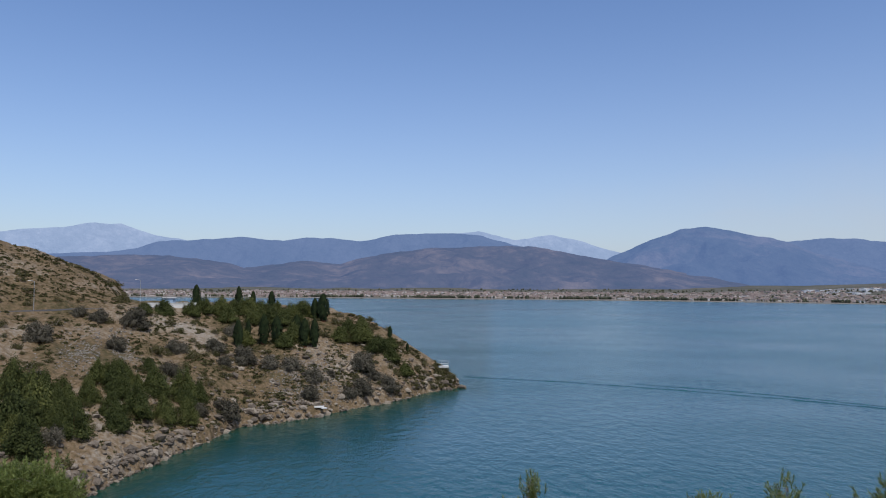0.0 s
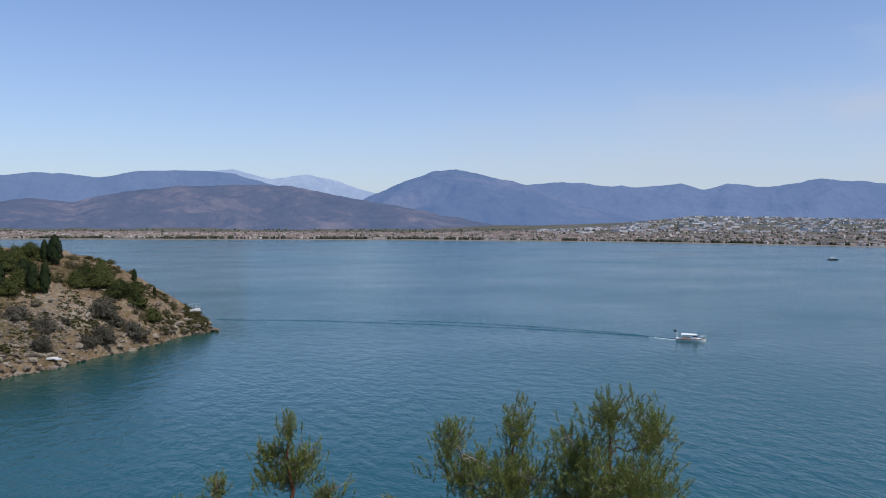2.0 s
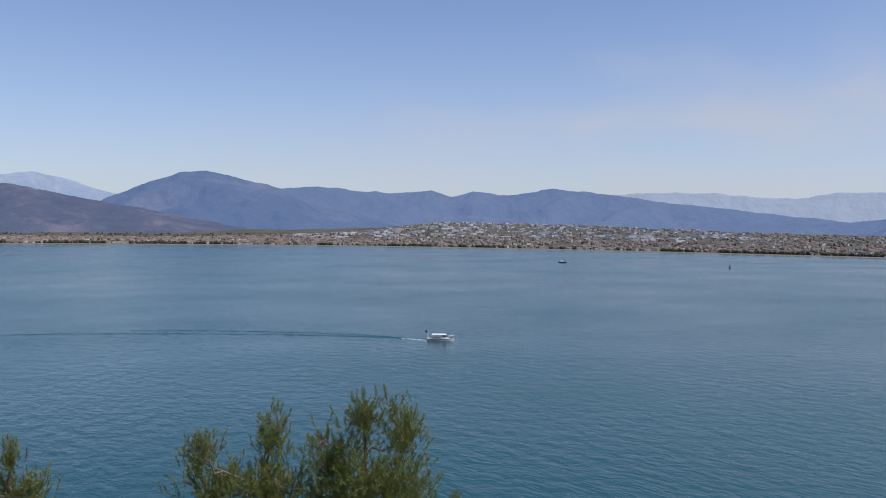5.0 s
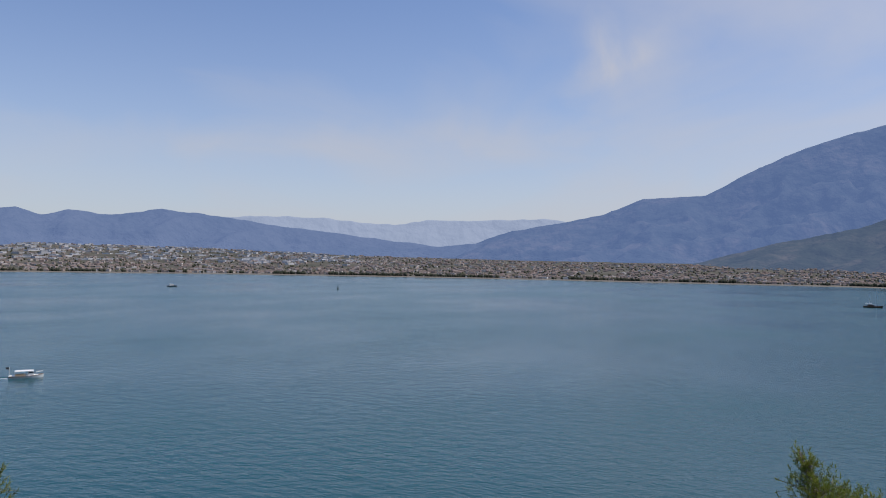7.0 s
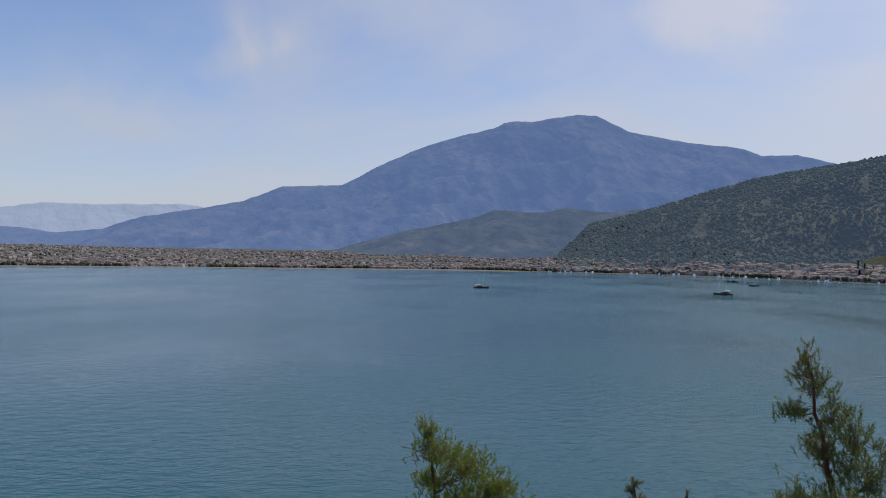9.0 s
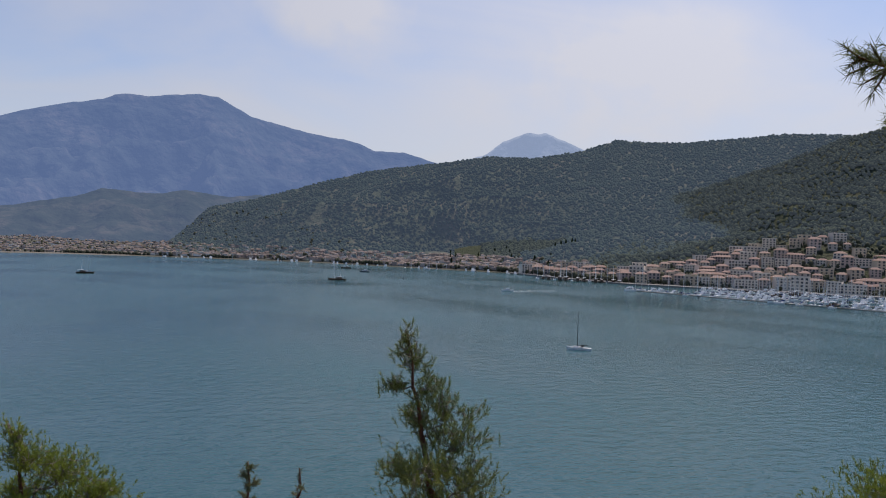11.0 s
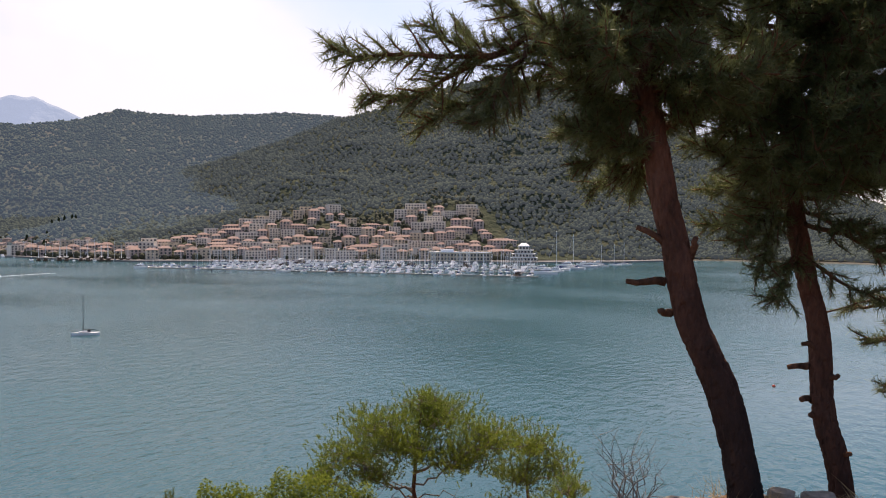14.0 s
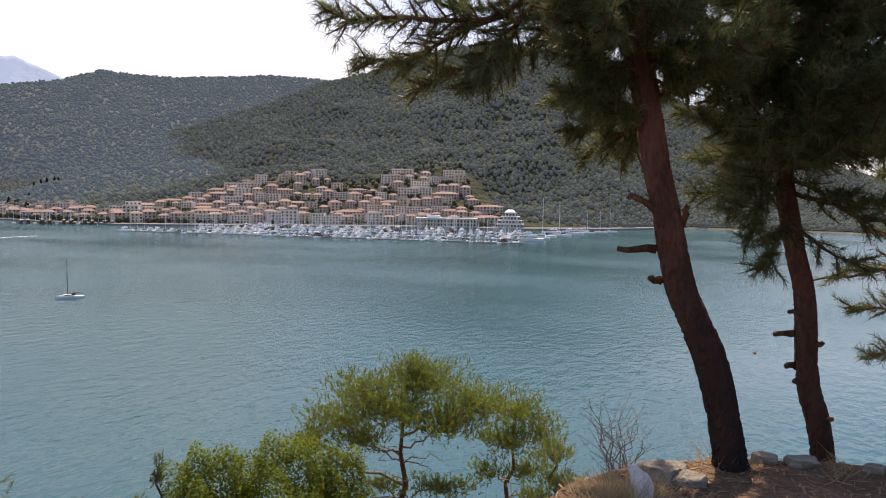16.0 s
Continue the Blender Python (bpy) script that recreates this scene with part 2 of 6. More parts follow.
def vnoise(x, y, seed=0):
    x, y = np.asarray(x, float), np.asarray(y, float)
    ix, iy = np.floor(x), np.floor(y)
    fx, fy = fade(x - ix), fade(y - iy)
    a, b = lattice(ix, iy, seed), lattice(ix + 1, iy, seed)
    c, d = lattice(ix, iy + 1, seed), lattice(ix + 1, iy + 1, seed)
    return (a + (b - a) * fx) * (1 - fy) + (c + (d - c) * fx) * fy - 0.5


def fbm(x, y, seed=0, octaves=4):
    return sum(vnoise(x * 2**k, y * 2**k, seed + k) * 0.5**k for k in range(octaves))


def spine(table, az):
    """A smooth line through a short table of (azimuth, value)."""
    xs, ys = np.array([p[0] for p in table], float), np.array([p[1] for p in table], float)
    return np.interp(az, xs, ys)


def around(az, d):
    a = np.radians(az)
    return d * np.sin(a), d * np.cos(a)


def rise(d, el):
    return EYE + d * np.tan(np.radians(el))


def sheet(name, X, Y, Z, material, smooth=True):
    """A grid of points as one mesh."""
    r, c = X.shape
    me = bpy.data.meshes.new(name)
    idx = np.arange(r * c).reshape(r, c)
    quads = np.stack([idx[:-1, :-1], idx[1:, :-1], idx[1:, 1:], idx[:-1, 1:]], -1).reshape(-1, 4)
    me.from_pydata(np.stack([X, Y, Z], -1).reshape(-1, 3).tolist(), [], quads.tolist())
    me.materials.append(material)
    if smooth:
        me.polygons.foreach_set("use_smooth", [True] * len(me.polygons))
    me.update()
    return new(name, me)


def range_of_hills(name, label, crest, d0, d1, material, z0=5.0, power=1.2, spurs=0.26, seed=1, n_az=220, n_d=46, jag=0.05, kind="structure", category="mountain"):
    """A mountain range seen round the bay: foot at d0, crest at d1, falling away behind."""
    az = np.linspace(crest[0][0], crest[-1][0], n_az)
    s = np.concatenate([np.linspace(0, 1, n_d), 1 + np.linspace(0.06, 0.5, 8)])
    A, S = np.meshgrid(az, s)
    D = d0 + (d1 - d0) * S
    el = spine(crest, az) + jag * 2 * fbm(az * 1.1, az * 0 + seed, seed, 5)
    top = rise(d1, el)[None, :]
    up = np.where(S <= 1, np.clip(S, 0, 1) ** power, 1 - (S - 1) * 1.2)
    x, y = around(A, D)
    k = 9.0 / d1
    ridged = 0.5 - np.abs(fbm(x * k * 1.2, y * k * 1.2, seed + 20, 4)) * 2
    gully = (ridged - 0.25) * spurs * np.clip(S * (1 - S) * 4, 0, 1)
    z0 = -10.0
    Z = z0 + (top - z0) * np.clip(up + gully, -0.02, 1.2)
    ob = sheet(name, x, y, Z, material)
    return tagged(ob, label, category, kind=kind)


SHORE = [(-48, 1720), (-20, 1650), (0, 1560), (30, 1580), (60, 1480), (80, 1450), (92, 1500), (107, 1440), (115, 1310), (123, 1220), (127, 1060), (131.5, 975), (140, 950), (150, 960), (160, 950), (166, 1000), (172, 1120), (182, 1100), (192, 960), (205, 800)]


def plain_z(az, d):
    w = spine(SHORE, az)
    tilt = spine([(-48, 20), (0, 26), (25, 30), (31, 44), (36, 74), (46, 66), (58, 44), (70, 36), (100, 38), (125, 36), (140, 10), (205, 10)], az)
    return np.clip((d - w) / 14.0, -1, 1) * 1.6 + tilt * np.clip((d - w - 60) / 1700.0, 0, 0.88) ** 1.1


# sea: one sheet to the horizon
def sea():
    az = np.linspace(-180, 180, 361)
    d = np.concatenate([np.linspace(0, 320, 65), np.geomspace(330, 4950, 40)])
    A, D = np.meshgrid(az, d)
    X, Y = around(A, D)
    ob = sheet("water", X, Y, X * 0, m_water, False)
    w = headland_foot(A)
    gap = np.where((A > -80) & (A < 4), w - D, 999)
    near = np.where(gap < 0, 0, gap)
    # strength of the shallows and painted reflection, fading out from the shore
    shallow_reflect = np.clip(1 - near / 46.0, 0, 1) ** 1.3
    at = ob.data.attributes.new("shallow_reflect", "FLOAT", "POINT")
    at.data.foreach_set("value", shallow_reflect.reshape(-1))
    return tagged(ob, "teal blue rippled water of a wide bay", "water", kind="structure")


FOOT = [(-80, 62), (-50, 100), (-35, 128), (-24, 152), (-20, 171), (-17.6, 185), (-14.4, 207), (-10.2, 215), (-6.7, 229), (-3.4, 244), (-1, 263), (1.3, 273)]
BENCH_BACK = [(-80, 100), (-30, 100), (-24, 104), (-20, 100), (-14, 82), (-8.5, 66), (-6, 54), (-3.5, 36), (-1, 17), (0.7, 6), (1.3, 3)]
BENCH_Z = [(-80, 28), (-22, 27.4), (-11.7, 26.4), (-8.5, 24.8), (-6, 22.6), (-3.5, 16.6), (-1, 8.8), (0.7, 3.6), (1.3, 1.2)]
HILL_EL = [(-80, 5.5), (-36, 3.4), (-30, 2.2), (-28, 1.85), (-26, 0.95), (-23.1, -0.4), (-22.2, -1.6), (-21.5, -2.4)]


def headland_foot(az):
    return spine(FOOT, az) + 3.5 * vnoise(np.asarray(az) * 0.9, np.asarray(az) * 0 + 3.3, 5) + 1.2 * vnoise(np.asarray(az) * 4, np.asarray(az) * 0 + 1.3, 6)


def headland_z(az, d):
    az, d = np.asarray(az, float), np.asarray(d, float)
    w = headland_foot(az)
    run = spine(BENCH_BACK, az)
    u = (d - w) / run
    bz = spine(BENCH_Z, az)
    x, y = around(az, d)
    slope = bz * np.clip(u, 0, 1) ** 0.85 + np.clip((d - w) / 2.0, 0, 1) * 1.1
    slope = np.where(d < w, (d - w) * 0.5, slope)
    past = d - (w + run)
    hill = np.clip(rise(w + run + 70, spine(HILL_EL, az)) - bz, 0, 99) * np.where(az < -21.5, 1, 0)
    slope = slope + hill * np.clip((past - 10) / 60, 0, 1) ** 0.8
    back = np.clip((past - spine([(-80, 200), (-23, 120), (-19, 40), (-8, 12), (1.3, 1)], az)) / 55.0, 0, 3)
    slope = slope - back * (bz + 4)
    rough = 0.9 * fbm(x / 3.2, y / 3.2, 43, 3) * np.clip(u * 8, 0.3, 1) + 1.5 * fbm(x / 11, y / 11, 31, 4) * np.clip(u * 4, 0.4, 1) + 1.6 * fbm(x / 30, y / 30, 37, 2) * np.clip(u * 3, 0, 1)
    keep = np.where((past > 0) & (past < 12), 0.15, 1.0)
    end = np.clip((az - 0.9) / 0.8, 0, 1) ** 1.5 * 6
    return np.where(d < w - 6, -4.0, slope + rough * keep - end)


def headland():
    az = np.linspace(-80, 1.75, 420)
    s = np.linspace(-8, 230, 240)
    A, S = np.meshgrid(az, s)
    D = headland_foot(A) + S
    X, Y = around(A, D)
    ob = sheet("headland_ground", X, Y, headland_z(A, D), m_head)
    return tagged(ob, "dry scrubby rocky headland sloping to the sea", "headland", kind="structure")


EDGE = [(-180, 5.5), (-172, 5.8), (-160, 9), (-150, 20), (-120, 40), (-95, 20), (-70, 3.5), (-30, 2.4), (-10, 2.4), (130, 2.4), (150, 2.8), (160, 3.7), (165, 4.6), (170, 5.1), (175, 5.4), (180, 5.5)]


def near_z(az, r):
    az = (np.asarray(az, float) + 180) % 360 - 180
    x, y = around(az, r)
    e = spine(EDGE, az)
    behind = np.clip((np.abs(((az + 118 + 180) % 360) - 180) < 50) * 1.0, 0, 1)
    z = 36.32 + 0.10 * fbm(x / 1.3, y / 1.3, 51, 4)
    z = z - np.clip(r - e, 0, 200) * 0.53 - 0.25 * np.clip((r - e) / 0.5, 0, 1)
    z = z + behind * np.clip(r - 12, 0, 100) * 0.35
    return np.maximum(z, -4)


def near_hill():
    az = np.linspace(-180, 180, 541)
    r = np.concatenate([np.linspace(0.02, 9, 130), np.geomspace(9.2, 130, 60)])
    A, R = np.meshgrid(az, r)
    X, Y = around(A, R)
    ob = sheet("ground", X, Y, near_z(A, R), m_ground)
    return tagged(ob, "bare brown soil with dry pine needles", "ground", kind="structure")


sea()
headland()
near_hill()
az = np.linspace(-48, 205, 420)
k = np.concatenate([np.linspace(-20, 60, 12), np.geomspace(70, 2900, 40)])
A, K = np.meshgrid(az, k)
D = spine(SHORE, A) + K
D = np.minimum(D, 4700)
X, Y = around(A, D)
tagged(sheet("coastal_plain", X, Y, plain_z(A, D), m_plain), "flat coastal plain behind the beach", "ground", kind="structure")

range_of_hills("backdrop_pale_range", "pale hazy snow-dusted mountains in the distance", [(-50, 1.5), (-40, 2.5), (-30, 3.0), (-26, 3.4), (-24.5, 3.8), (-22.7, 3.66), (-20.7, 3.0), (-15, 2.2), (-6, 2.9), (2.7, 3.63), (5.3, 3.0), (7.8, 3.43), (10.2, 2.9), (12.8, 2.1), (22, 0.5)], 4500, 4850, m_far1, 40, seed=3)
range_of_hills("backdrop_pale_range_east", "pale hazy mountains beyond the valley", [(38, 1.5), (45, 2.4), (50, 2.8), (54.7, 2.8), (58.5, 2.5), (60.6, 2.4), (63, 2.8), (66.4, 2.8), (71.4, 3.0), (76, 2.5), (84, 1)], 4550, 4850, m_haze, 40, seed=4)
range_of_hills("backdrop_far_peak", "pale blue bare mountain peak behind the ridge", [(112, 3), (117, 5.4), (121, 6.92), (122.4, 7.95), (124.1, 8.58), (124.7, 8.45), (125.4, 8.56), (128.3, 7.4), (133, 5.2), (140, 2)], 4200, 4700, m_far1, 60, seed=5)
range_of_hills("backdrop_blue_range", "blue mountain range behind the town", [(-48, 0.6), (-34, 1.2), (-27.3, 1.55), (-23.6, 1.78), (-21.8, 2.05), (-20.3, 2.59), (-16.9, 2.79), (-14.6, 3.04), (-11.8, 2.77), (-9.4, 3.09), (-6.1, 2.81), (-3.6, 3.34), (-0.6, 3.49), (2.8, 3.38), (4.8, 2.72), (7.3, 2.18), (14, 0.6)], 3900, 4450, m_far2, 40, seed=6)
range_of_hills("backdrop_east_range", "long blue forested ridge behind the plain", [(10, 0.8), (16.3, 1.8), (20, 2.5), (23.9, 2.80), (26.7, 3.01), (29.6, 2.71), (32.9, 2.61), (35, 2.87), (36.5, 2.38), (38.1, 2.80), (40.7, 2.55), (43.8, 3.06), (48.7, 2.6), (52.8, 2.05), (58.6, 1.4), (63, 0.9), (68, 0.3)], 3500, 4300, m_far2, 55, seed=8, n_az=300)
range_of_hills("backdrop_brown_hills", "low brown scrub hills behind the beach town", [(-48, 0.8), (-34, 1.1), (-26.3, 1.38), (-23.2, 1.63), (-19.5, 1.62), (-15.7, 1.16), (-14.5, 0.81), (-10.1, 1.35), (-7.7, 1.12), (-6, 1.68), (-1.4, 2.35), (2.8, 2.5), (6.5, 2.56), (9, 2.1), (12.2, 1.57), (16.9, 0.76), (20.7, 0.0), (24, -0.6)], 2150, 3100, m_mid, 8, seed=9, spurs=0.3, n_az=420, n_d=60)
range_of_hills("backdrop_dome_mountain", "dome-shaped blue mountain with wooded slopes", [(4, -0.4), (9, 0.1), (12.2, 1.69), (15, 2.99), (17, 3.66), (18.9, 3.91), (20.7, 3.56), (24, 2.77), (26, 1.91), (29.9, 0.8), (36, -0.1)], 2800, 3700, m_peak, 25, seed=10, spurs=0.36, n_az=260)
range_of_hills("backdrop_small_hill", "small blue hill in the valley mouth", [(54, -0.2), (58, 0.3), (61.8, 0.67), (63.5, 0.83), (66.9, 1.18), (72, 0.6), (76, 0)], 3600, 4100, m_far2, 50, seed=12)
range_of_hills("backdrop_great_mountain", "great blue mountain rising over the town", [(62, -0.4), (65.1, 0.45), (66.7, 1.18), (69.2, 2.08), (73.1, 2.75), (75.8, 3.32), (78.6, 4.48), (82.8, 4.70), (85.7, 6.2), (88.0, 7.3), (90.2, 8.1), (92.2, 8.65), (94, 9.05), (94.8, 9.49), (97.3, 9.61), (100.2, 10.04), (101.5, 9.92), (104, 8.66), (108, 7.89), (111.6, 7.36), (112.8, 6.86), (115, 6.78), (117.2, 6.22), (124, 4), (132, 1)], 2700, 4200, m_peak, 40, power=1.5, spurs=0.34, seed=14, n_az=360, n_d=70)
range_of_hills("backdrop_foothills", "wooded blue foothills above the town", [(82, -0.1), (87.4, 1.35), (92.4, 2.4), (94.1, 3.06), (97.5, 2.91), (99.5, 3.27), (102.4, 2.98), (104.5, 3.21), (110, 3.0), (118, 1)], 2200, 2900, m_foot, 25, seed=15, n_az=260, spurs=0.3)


GREEN_CREST = [(97.5, -0.9), (99.2, 0.1), (101.2, 2.13), (104.1, 2.82), (108.1, 4.05), (112, 5.2), (114.6, 5.68), (117.9, 6.15), (121.2, 6.72), (124.6, 6.7), (127.9, 7.25), (130.6, 8.1), (132.4, 7.95), (135.2, 7.95), (138.4, 8.15), (141.8, 8.45), (145.2, 8.3), (152, 7.5), (160, 6)]
FRONT_CREST = [(119, 0.1), (126.1, 1.5), (131, 3.2), (136, 4.55), (141.4, 6.4), (145.4, 8.1), (149.1, 9.0), (154, 10.6), (157.7, 11.25), (162.3, 10.6), (167, 9.0), (172, 6.6), (178, 3.5), (186, 0.8), (196, 0.2), (205, 3)]


def hill_z(crest, az, d, d1, power, z0, seed, spurs, wide):
    d0 = spine(SHORE, az) + 20
    s = (d - d0) / (d1 - d0)
    top = rise(d1, spine(crest, az))
    x, y = around(az, d)
    up = np.where(s <= 1, np.clip(s, 0, 1) ** power, 1 - (s - 1) * 1.2)
    ridged = 0.25 - np.abs(fbm(x / wide, y / wide, seed, 4)) * 2
    return z0 + (top - z0) * (up + ridged * spurs * np.clip(s * (1 - s) * 4, 0, 1))


def green_z(az, d):
    return hill_z(GREEN_CREST, az, d, 2350, 1.35, 3, 61, 0.42 * np.clip((130 - az) / 9, 0.1, 1), 420)


def front_z(az, d):
    knoll = 17 * np.exp(-((az - 142.5) / 4.0) ** 2 - ((d - 1170) / 80) ** 2) + 8 * np.exp(-((az - 153) / 3.0) ** 2 - ((d - 1160) / 75) ** 2)
    return hill_z(FRONT_CREST, az, d, 1750, 1.3, 3, 66, 0.14, 260) + knoll


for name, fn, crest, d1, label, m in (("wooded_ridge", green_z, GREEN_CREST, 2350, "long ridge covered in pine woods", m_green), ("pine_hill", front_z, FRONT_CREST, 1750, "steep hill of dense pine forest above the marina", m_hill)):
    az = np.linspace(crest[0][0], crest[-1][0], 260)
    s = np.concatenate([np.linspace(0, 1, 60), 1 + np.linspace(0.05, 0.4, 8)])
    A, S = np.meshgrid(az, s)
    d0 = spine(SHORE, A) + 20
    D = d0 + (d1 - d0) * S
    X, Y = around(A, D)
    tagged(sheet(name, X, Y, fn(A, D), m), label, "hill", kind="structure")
# ---- building helpers ----
def fast_mesh(name, V, F, materials, mat_index=None, smooth=False):
    V, F = np.asarray(V, np.float32), np.asarray(F, np.int32)
    me = bpy.data.meshes.new(name)
    k = F.shape[1]
    me.vertices.add(len(V))
    me.vertices.foreach_set("co", V.reshape(-1))
    me.loops.add(F.size)
    me.loops.foreach_set("vertex_index", F.reshape(-1))
    me.polygons.add(len(F))
    me.polygons.foreach_set("loop_start", np.arange(0, F.size, k, dtype=np.int32))
    for m in materials:
        me.materials.append(m)
    if mat_index is not None:
        me.polygons.foreach_set("material_index", np.asarray(mat_index, np.int32))
    me.polygons.foreach_set("use_smooth", np.full(len(F), smooth))
    me.update(calc_edges=True)
    return me


def thing(name, loc, label, category, group=""):
    ob = new(name)
    ob.location = loc
    return tagged(ob, label, category, group)


def part(name, mesh, parent, label="", kind=""):
    ob = new(name, mesh)
    ob.parent = parent
    return tagged(ob, label, kind=kind)


class Geo:
    """Collects quads and triangles (as quads with a doubled corner left out) of one mesh."""

    def __init__(self):
        self.v, self.q, self.t, self.n = [], [], [], 0

    def add(self, V, F):
        F = np.asarray(F) + self.n
        (self.q if F.shape[1] == 4 else self.t).append(F)
        self.v.append(np.asarray(V, float))
        self.n += len(V)
        return self

    def tube(self, P, R, sides=6, rough=0.0, cap=True, relief=1.0):
        P, R = np.asarray(P, float), np.asarray(R, float) * np.ones(len(P))
        T = np.gradient(P, axis=0)
        T /= np.linalg.norm(T, axis=1)[:, None] + 1e-9
        mean = np.abs(P[-1] - P[0])
        ref = np.array([[1.0, 0, 0]]) if mean[2] > 0.7 * np.linalg.norm(mean) else np.array([[0.0, 0, 1]])
        U = np.cross(T, ref)
        U /= np.linalg.norm(U, axis=1)[:, None] + 1e-9
        W = np.cross(T, U)
        a = np.linspace(0, 2 * np.pi, sides, endpoint=False)
        rr = R[:, None] * (1 + rough * rng.uniform(-1, 1, (len(P), sides))) * relief
        V = P[:, None, :] + rr[..., None] * (U[:, None, :] * np.cos(a)[None, :, None] + W[:, None, :] * np.sin(a)[None, :, None])
        i = np.arange(len(P) * sides).reshape(len(P), sides)
        j = np.roll(i, -1, axis=1)
        F = np.stack([i[:-1], j[:-1], j[1:], i[1:]], -1).reshape(-1, 4)
        V = V.reshape(-1, 3)
        if cap:
            V = np.concatenate([V, P[:1], P[-1:]])
            c0, c1 = len(V) - 2, len(V) - 1
            caps = [[j[0, m], i[0, m], c0] for m in range(sides)] + [[i[-1, m], j[-1, m], c1] for m in range(sides)]
            base = self.n
            self.add(V, F)
            self.t.append(np.array(caps) + base)
            return self
        return self.add(V, F)

    def box(self, c, s, turn=0.0, taper=1.0):
        x, y, z = np.asarray(s, float) / 2
        V = np.array([[-x, -y, -z], [x, -y, -z], [x, y, -z], [-x, y, -z], [-x * taper, -y * taper, z], [x * taper, -y * taper, z], [x * taper, y * taper, z], [-x * taper, y * taper, z]])
        ca, sa = math.cos(turn), math.sin(turn)
        V = V @ np.array([[ca, sa, 0], [-sa, ca, 0], [0, 0, 1]]) + np.asarray(c, float)
        return self.add(V, [[3, 2, 1, 0], [4, 5, 6, 7], [0, 1, 5, 4], [1, 2, 6, 5], [2, 3, 7, 6], [3, 0, 4, 7]])

    def mesh(self, name, material, smooth=False):
        V = np.concatenate(self.v)
        faces = [f for block in self.q for f in block.tolist()] + [f for block in self.t for f in block.tolist()]
        if not self.q:
            return fast_mesh(name, V, np.concatenate(self.t), [material], smooth=smooth)
        if not self.t:
            return fast_mesh(name, V, np.concatenate(self.q), [material], smooth=smooth)
        me = bpy.data.meshes.new(name)
        me.from_pydata(V.tolist(), [], faces)
        me.materials.append(material)
        me.polygons.foreach_set("use_smooth", [smooth] * len(me.polygons))
        me.update()
        return me


def unit(v):
    v = np.asarray(v, float)
    return v / (np.linalg.norm(v, axis=-1, keepdims=True) + 1e-9)


def spot(az, d, el):
    x, y = around(az, d)
    return np.array([x, y, rise(d, el)])


# ---- leaf and bark materials ----
m_bark = surface("pine_bark", [(0.028, 0.017, 0.012), (0.13, 0.06, 0.036), (0.28, 0.125, 0.072)], 5.0, 0.95, fine=30, bump=1.0, bump_scale=16, stretch=(1, 1, 0.25), spec=0.1)
m_old_bark = surface("old_pine_bark", [(0.05, 0.026, 0.018), (0.15, 0.065, 0.042), (0.26, 0.115, 0.072)], 6.0, 0.95, fine=34, bump=1.0, bump_scale=22, stretch=(1, 1, 0.4), spec=0.1)


def age_bark(m, top, dark):
    """Old bark near the foot of the tree is thick and nearly black; it turns red further up."""
    n, l = m.node_tree.nodes, m.node_tree.links
    b = n["Principled BSDF"]
    young = b.inputs["Base Color"].links[0].from_socket
    sep = n.new("ShaderNodeSeparateXYZ")
    l.new(n.new("ShaderNodeTexCoord").outputs["Object"], sep.inputs[0])
    spots = n.new("ShaderNodeTexNoise")
    spots.inputs["Scale"].default_value = 3.0
    add = n.new("ShaderNodeMath")
    add.operation = "MULTIPLY_ADD"
    l.new(spots.outputs["Fac"], add.inputs[0])
    add.inputs[1].default_value = -1.4
    l.new(sep.outputs["Z"], add.inputs[2])
    reach = n.new("ShaderNodeMapRange")
    l.new(add.outputs[0], reach.inputs["Value"])
    reach.inputs["From Min"].default_value, reach.inputs["From Max"].default_value = -0.7, top
    mix = n.new("ShaderNodeMixRGB")
    l.new(reach.outputs[0], mix.inputs[0])
    mix.inputs[1].default_value = (*dark, 1)
    l.new(young, mix.inputs[2])
    l.new(mix.outputs[0], b.inputs["Base Color"])


age_bark(m_old_bark, 1.5, (0.022, 0.017, 0.015))
m_twig = surface("grey_twig", [(0.14, 0.115, 0.09), (0.30, 0.26, 0.21)], 8.0, 0.9, spec=0.1)
m_needle = surface("pine_needles", [(0.06, 0.08, 0.035), (0.13, 0.155, 0.06), (0.24, 0.26, 0.11)], 0.9, 0.45, island=0.5, translucent=0.42)
m_shoot = surface("young_pine_needles", [(0.075, 0.11, 0.03), (0.16, 0.20, 0.05), (0.30, 0.33, 0.095)], 1.4, 0.55, island=0.5, translucent=0.3)
m_olive = surface("olive_pine_needles", [(0.10, 0.14, 0.02), (0.20, 0.255, 0.038), (0.32, 0.36, 0.07)], 0.9, 0.6, island=0.5, translucent=0.42)
m_leaf = surface("shrub_leaves", [(0.075, 0.11, 0.014), (0.15, 0.19, 0.026), (0.24, 0.27, 0.05)], 1.2, 0.85, island=0.6, translucent=0.4, spec=0.06)
m_scrub = surface("olive_scrub_leaves", [(0.035, 0.036, 0.014), (0.075, 0.07, 0.028), (0.13, 0.105, 0.05)], 0.08, 0.9, island=0.6, obrand=0.4, spec=0.1)
m_grey = surface("grey_bare_twigs", [(0.052, 0.046, 0.034), (0.09, 0.082, 0.06), (0.14, 0.125, 0.095)], 0.3, 0.95, island=0.5, obrand=0.4, spec=0.05)
m_pinefar = surface("headland_pine_leaves", [(0.022, 0.03, 0.011), (0.058, 0.068, 0.021), (0.125, 0.13, 0.038)], 0.15, 0.85, island=0.5, obrand=0.4, spec=0.1)
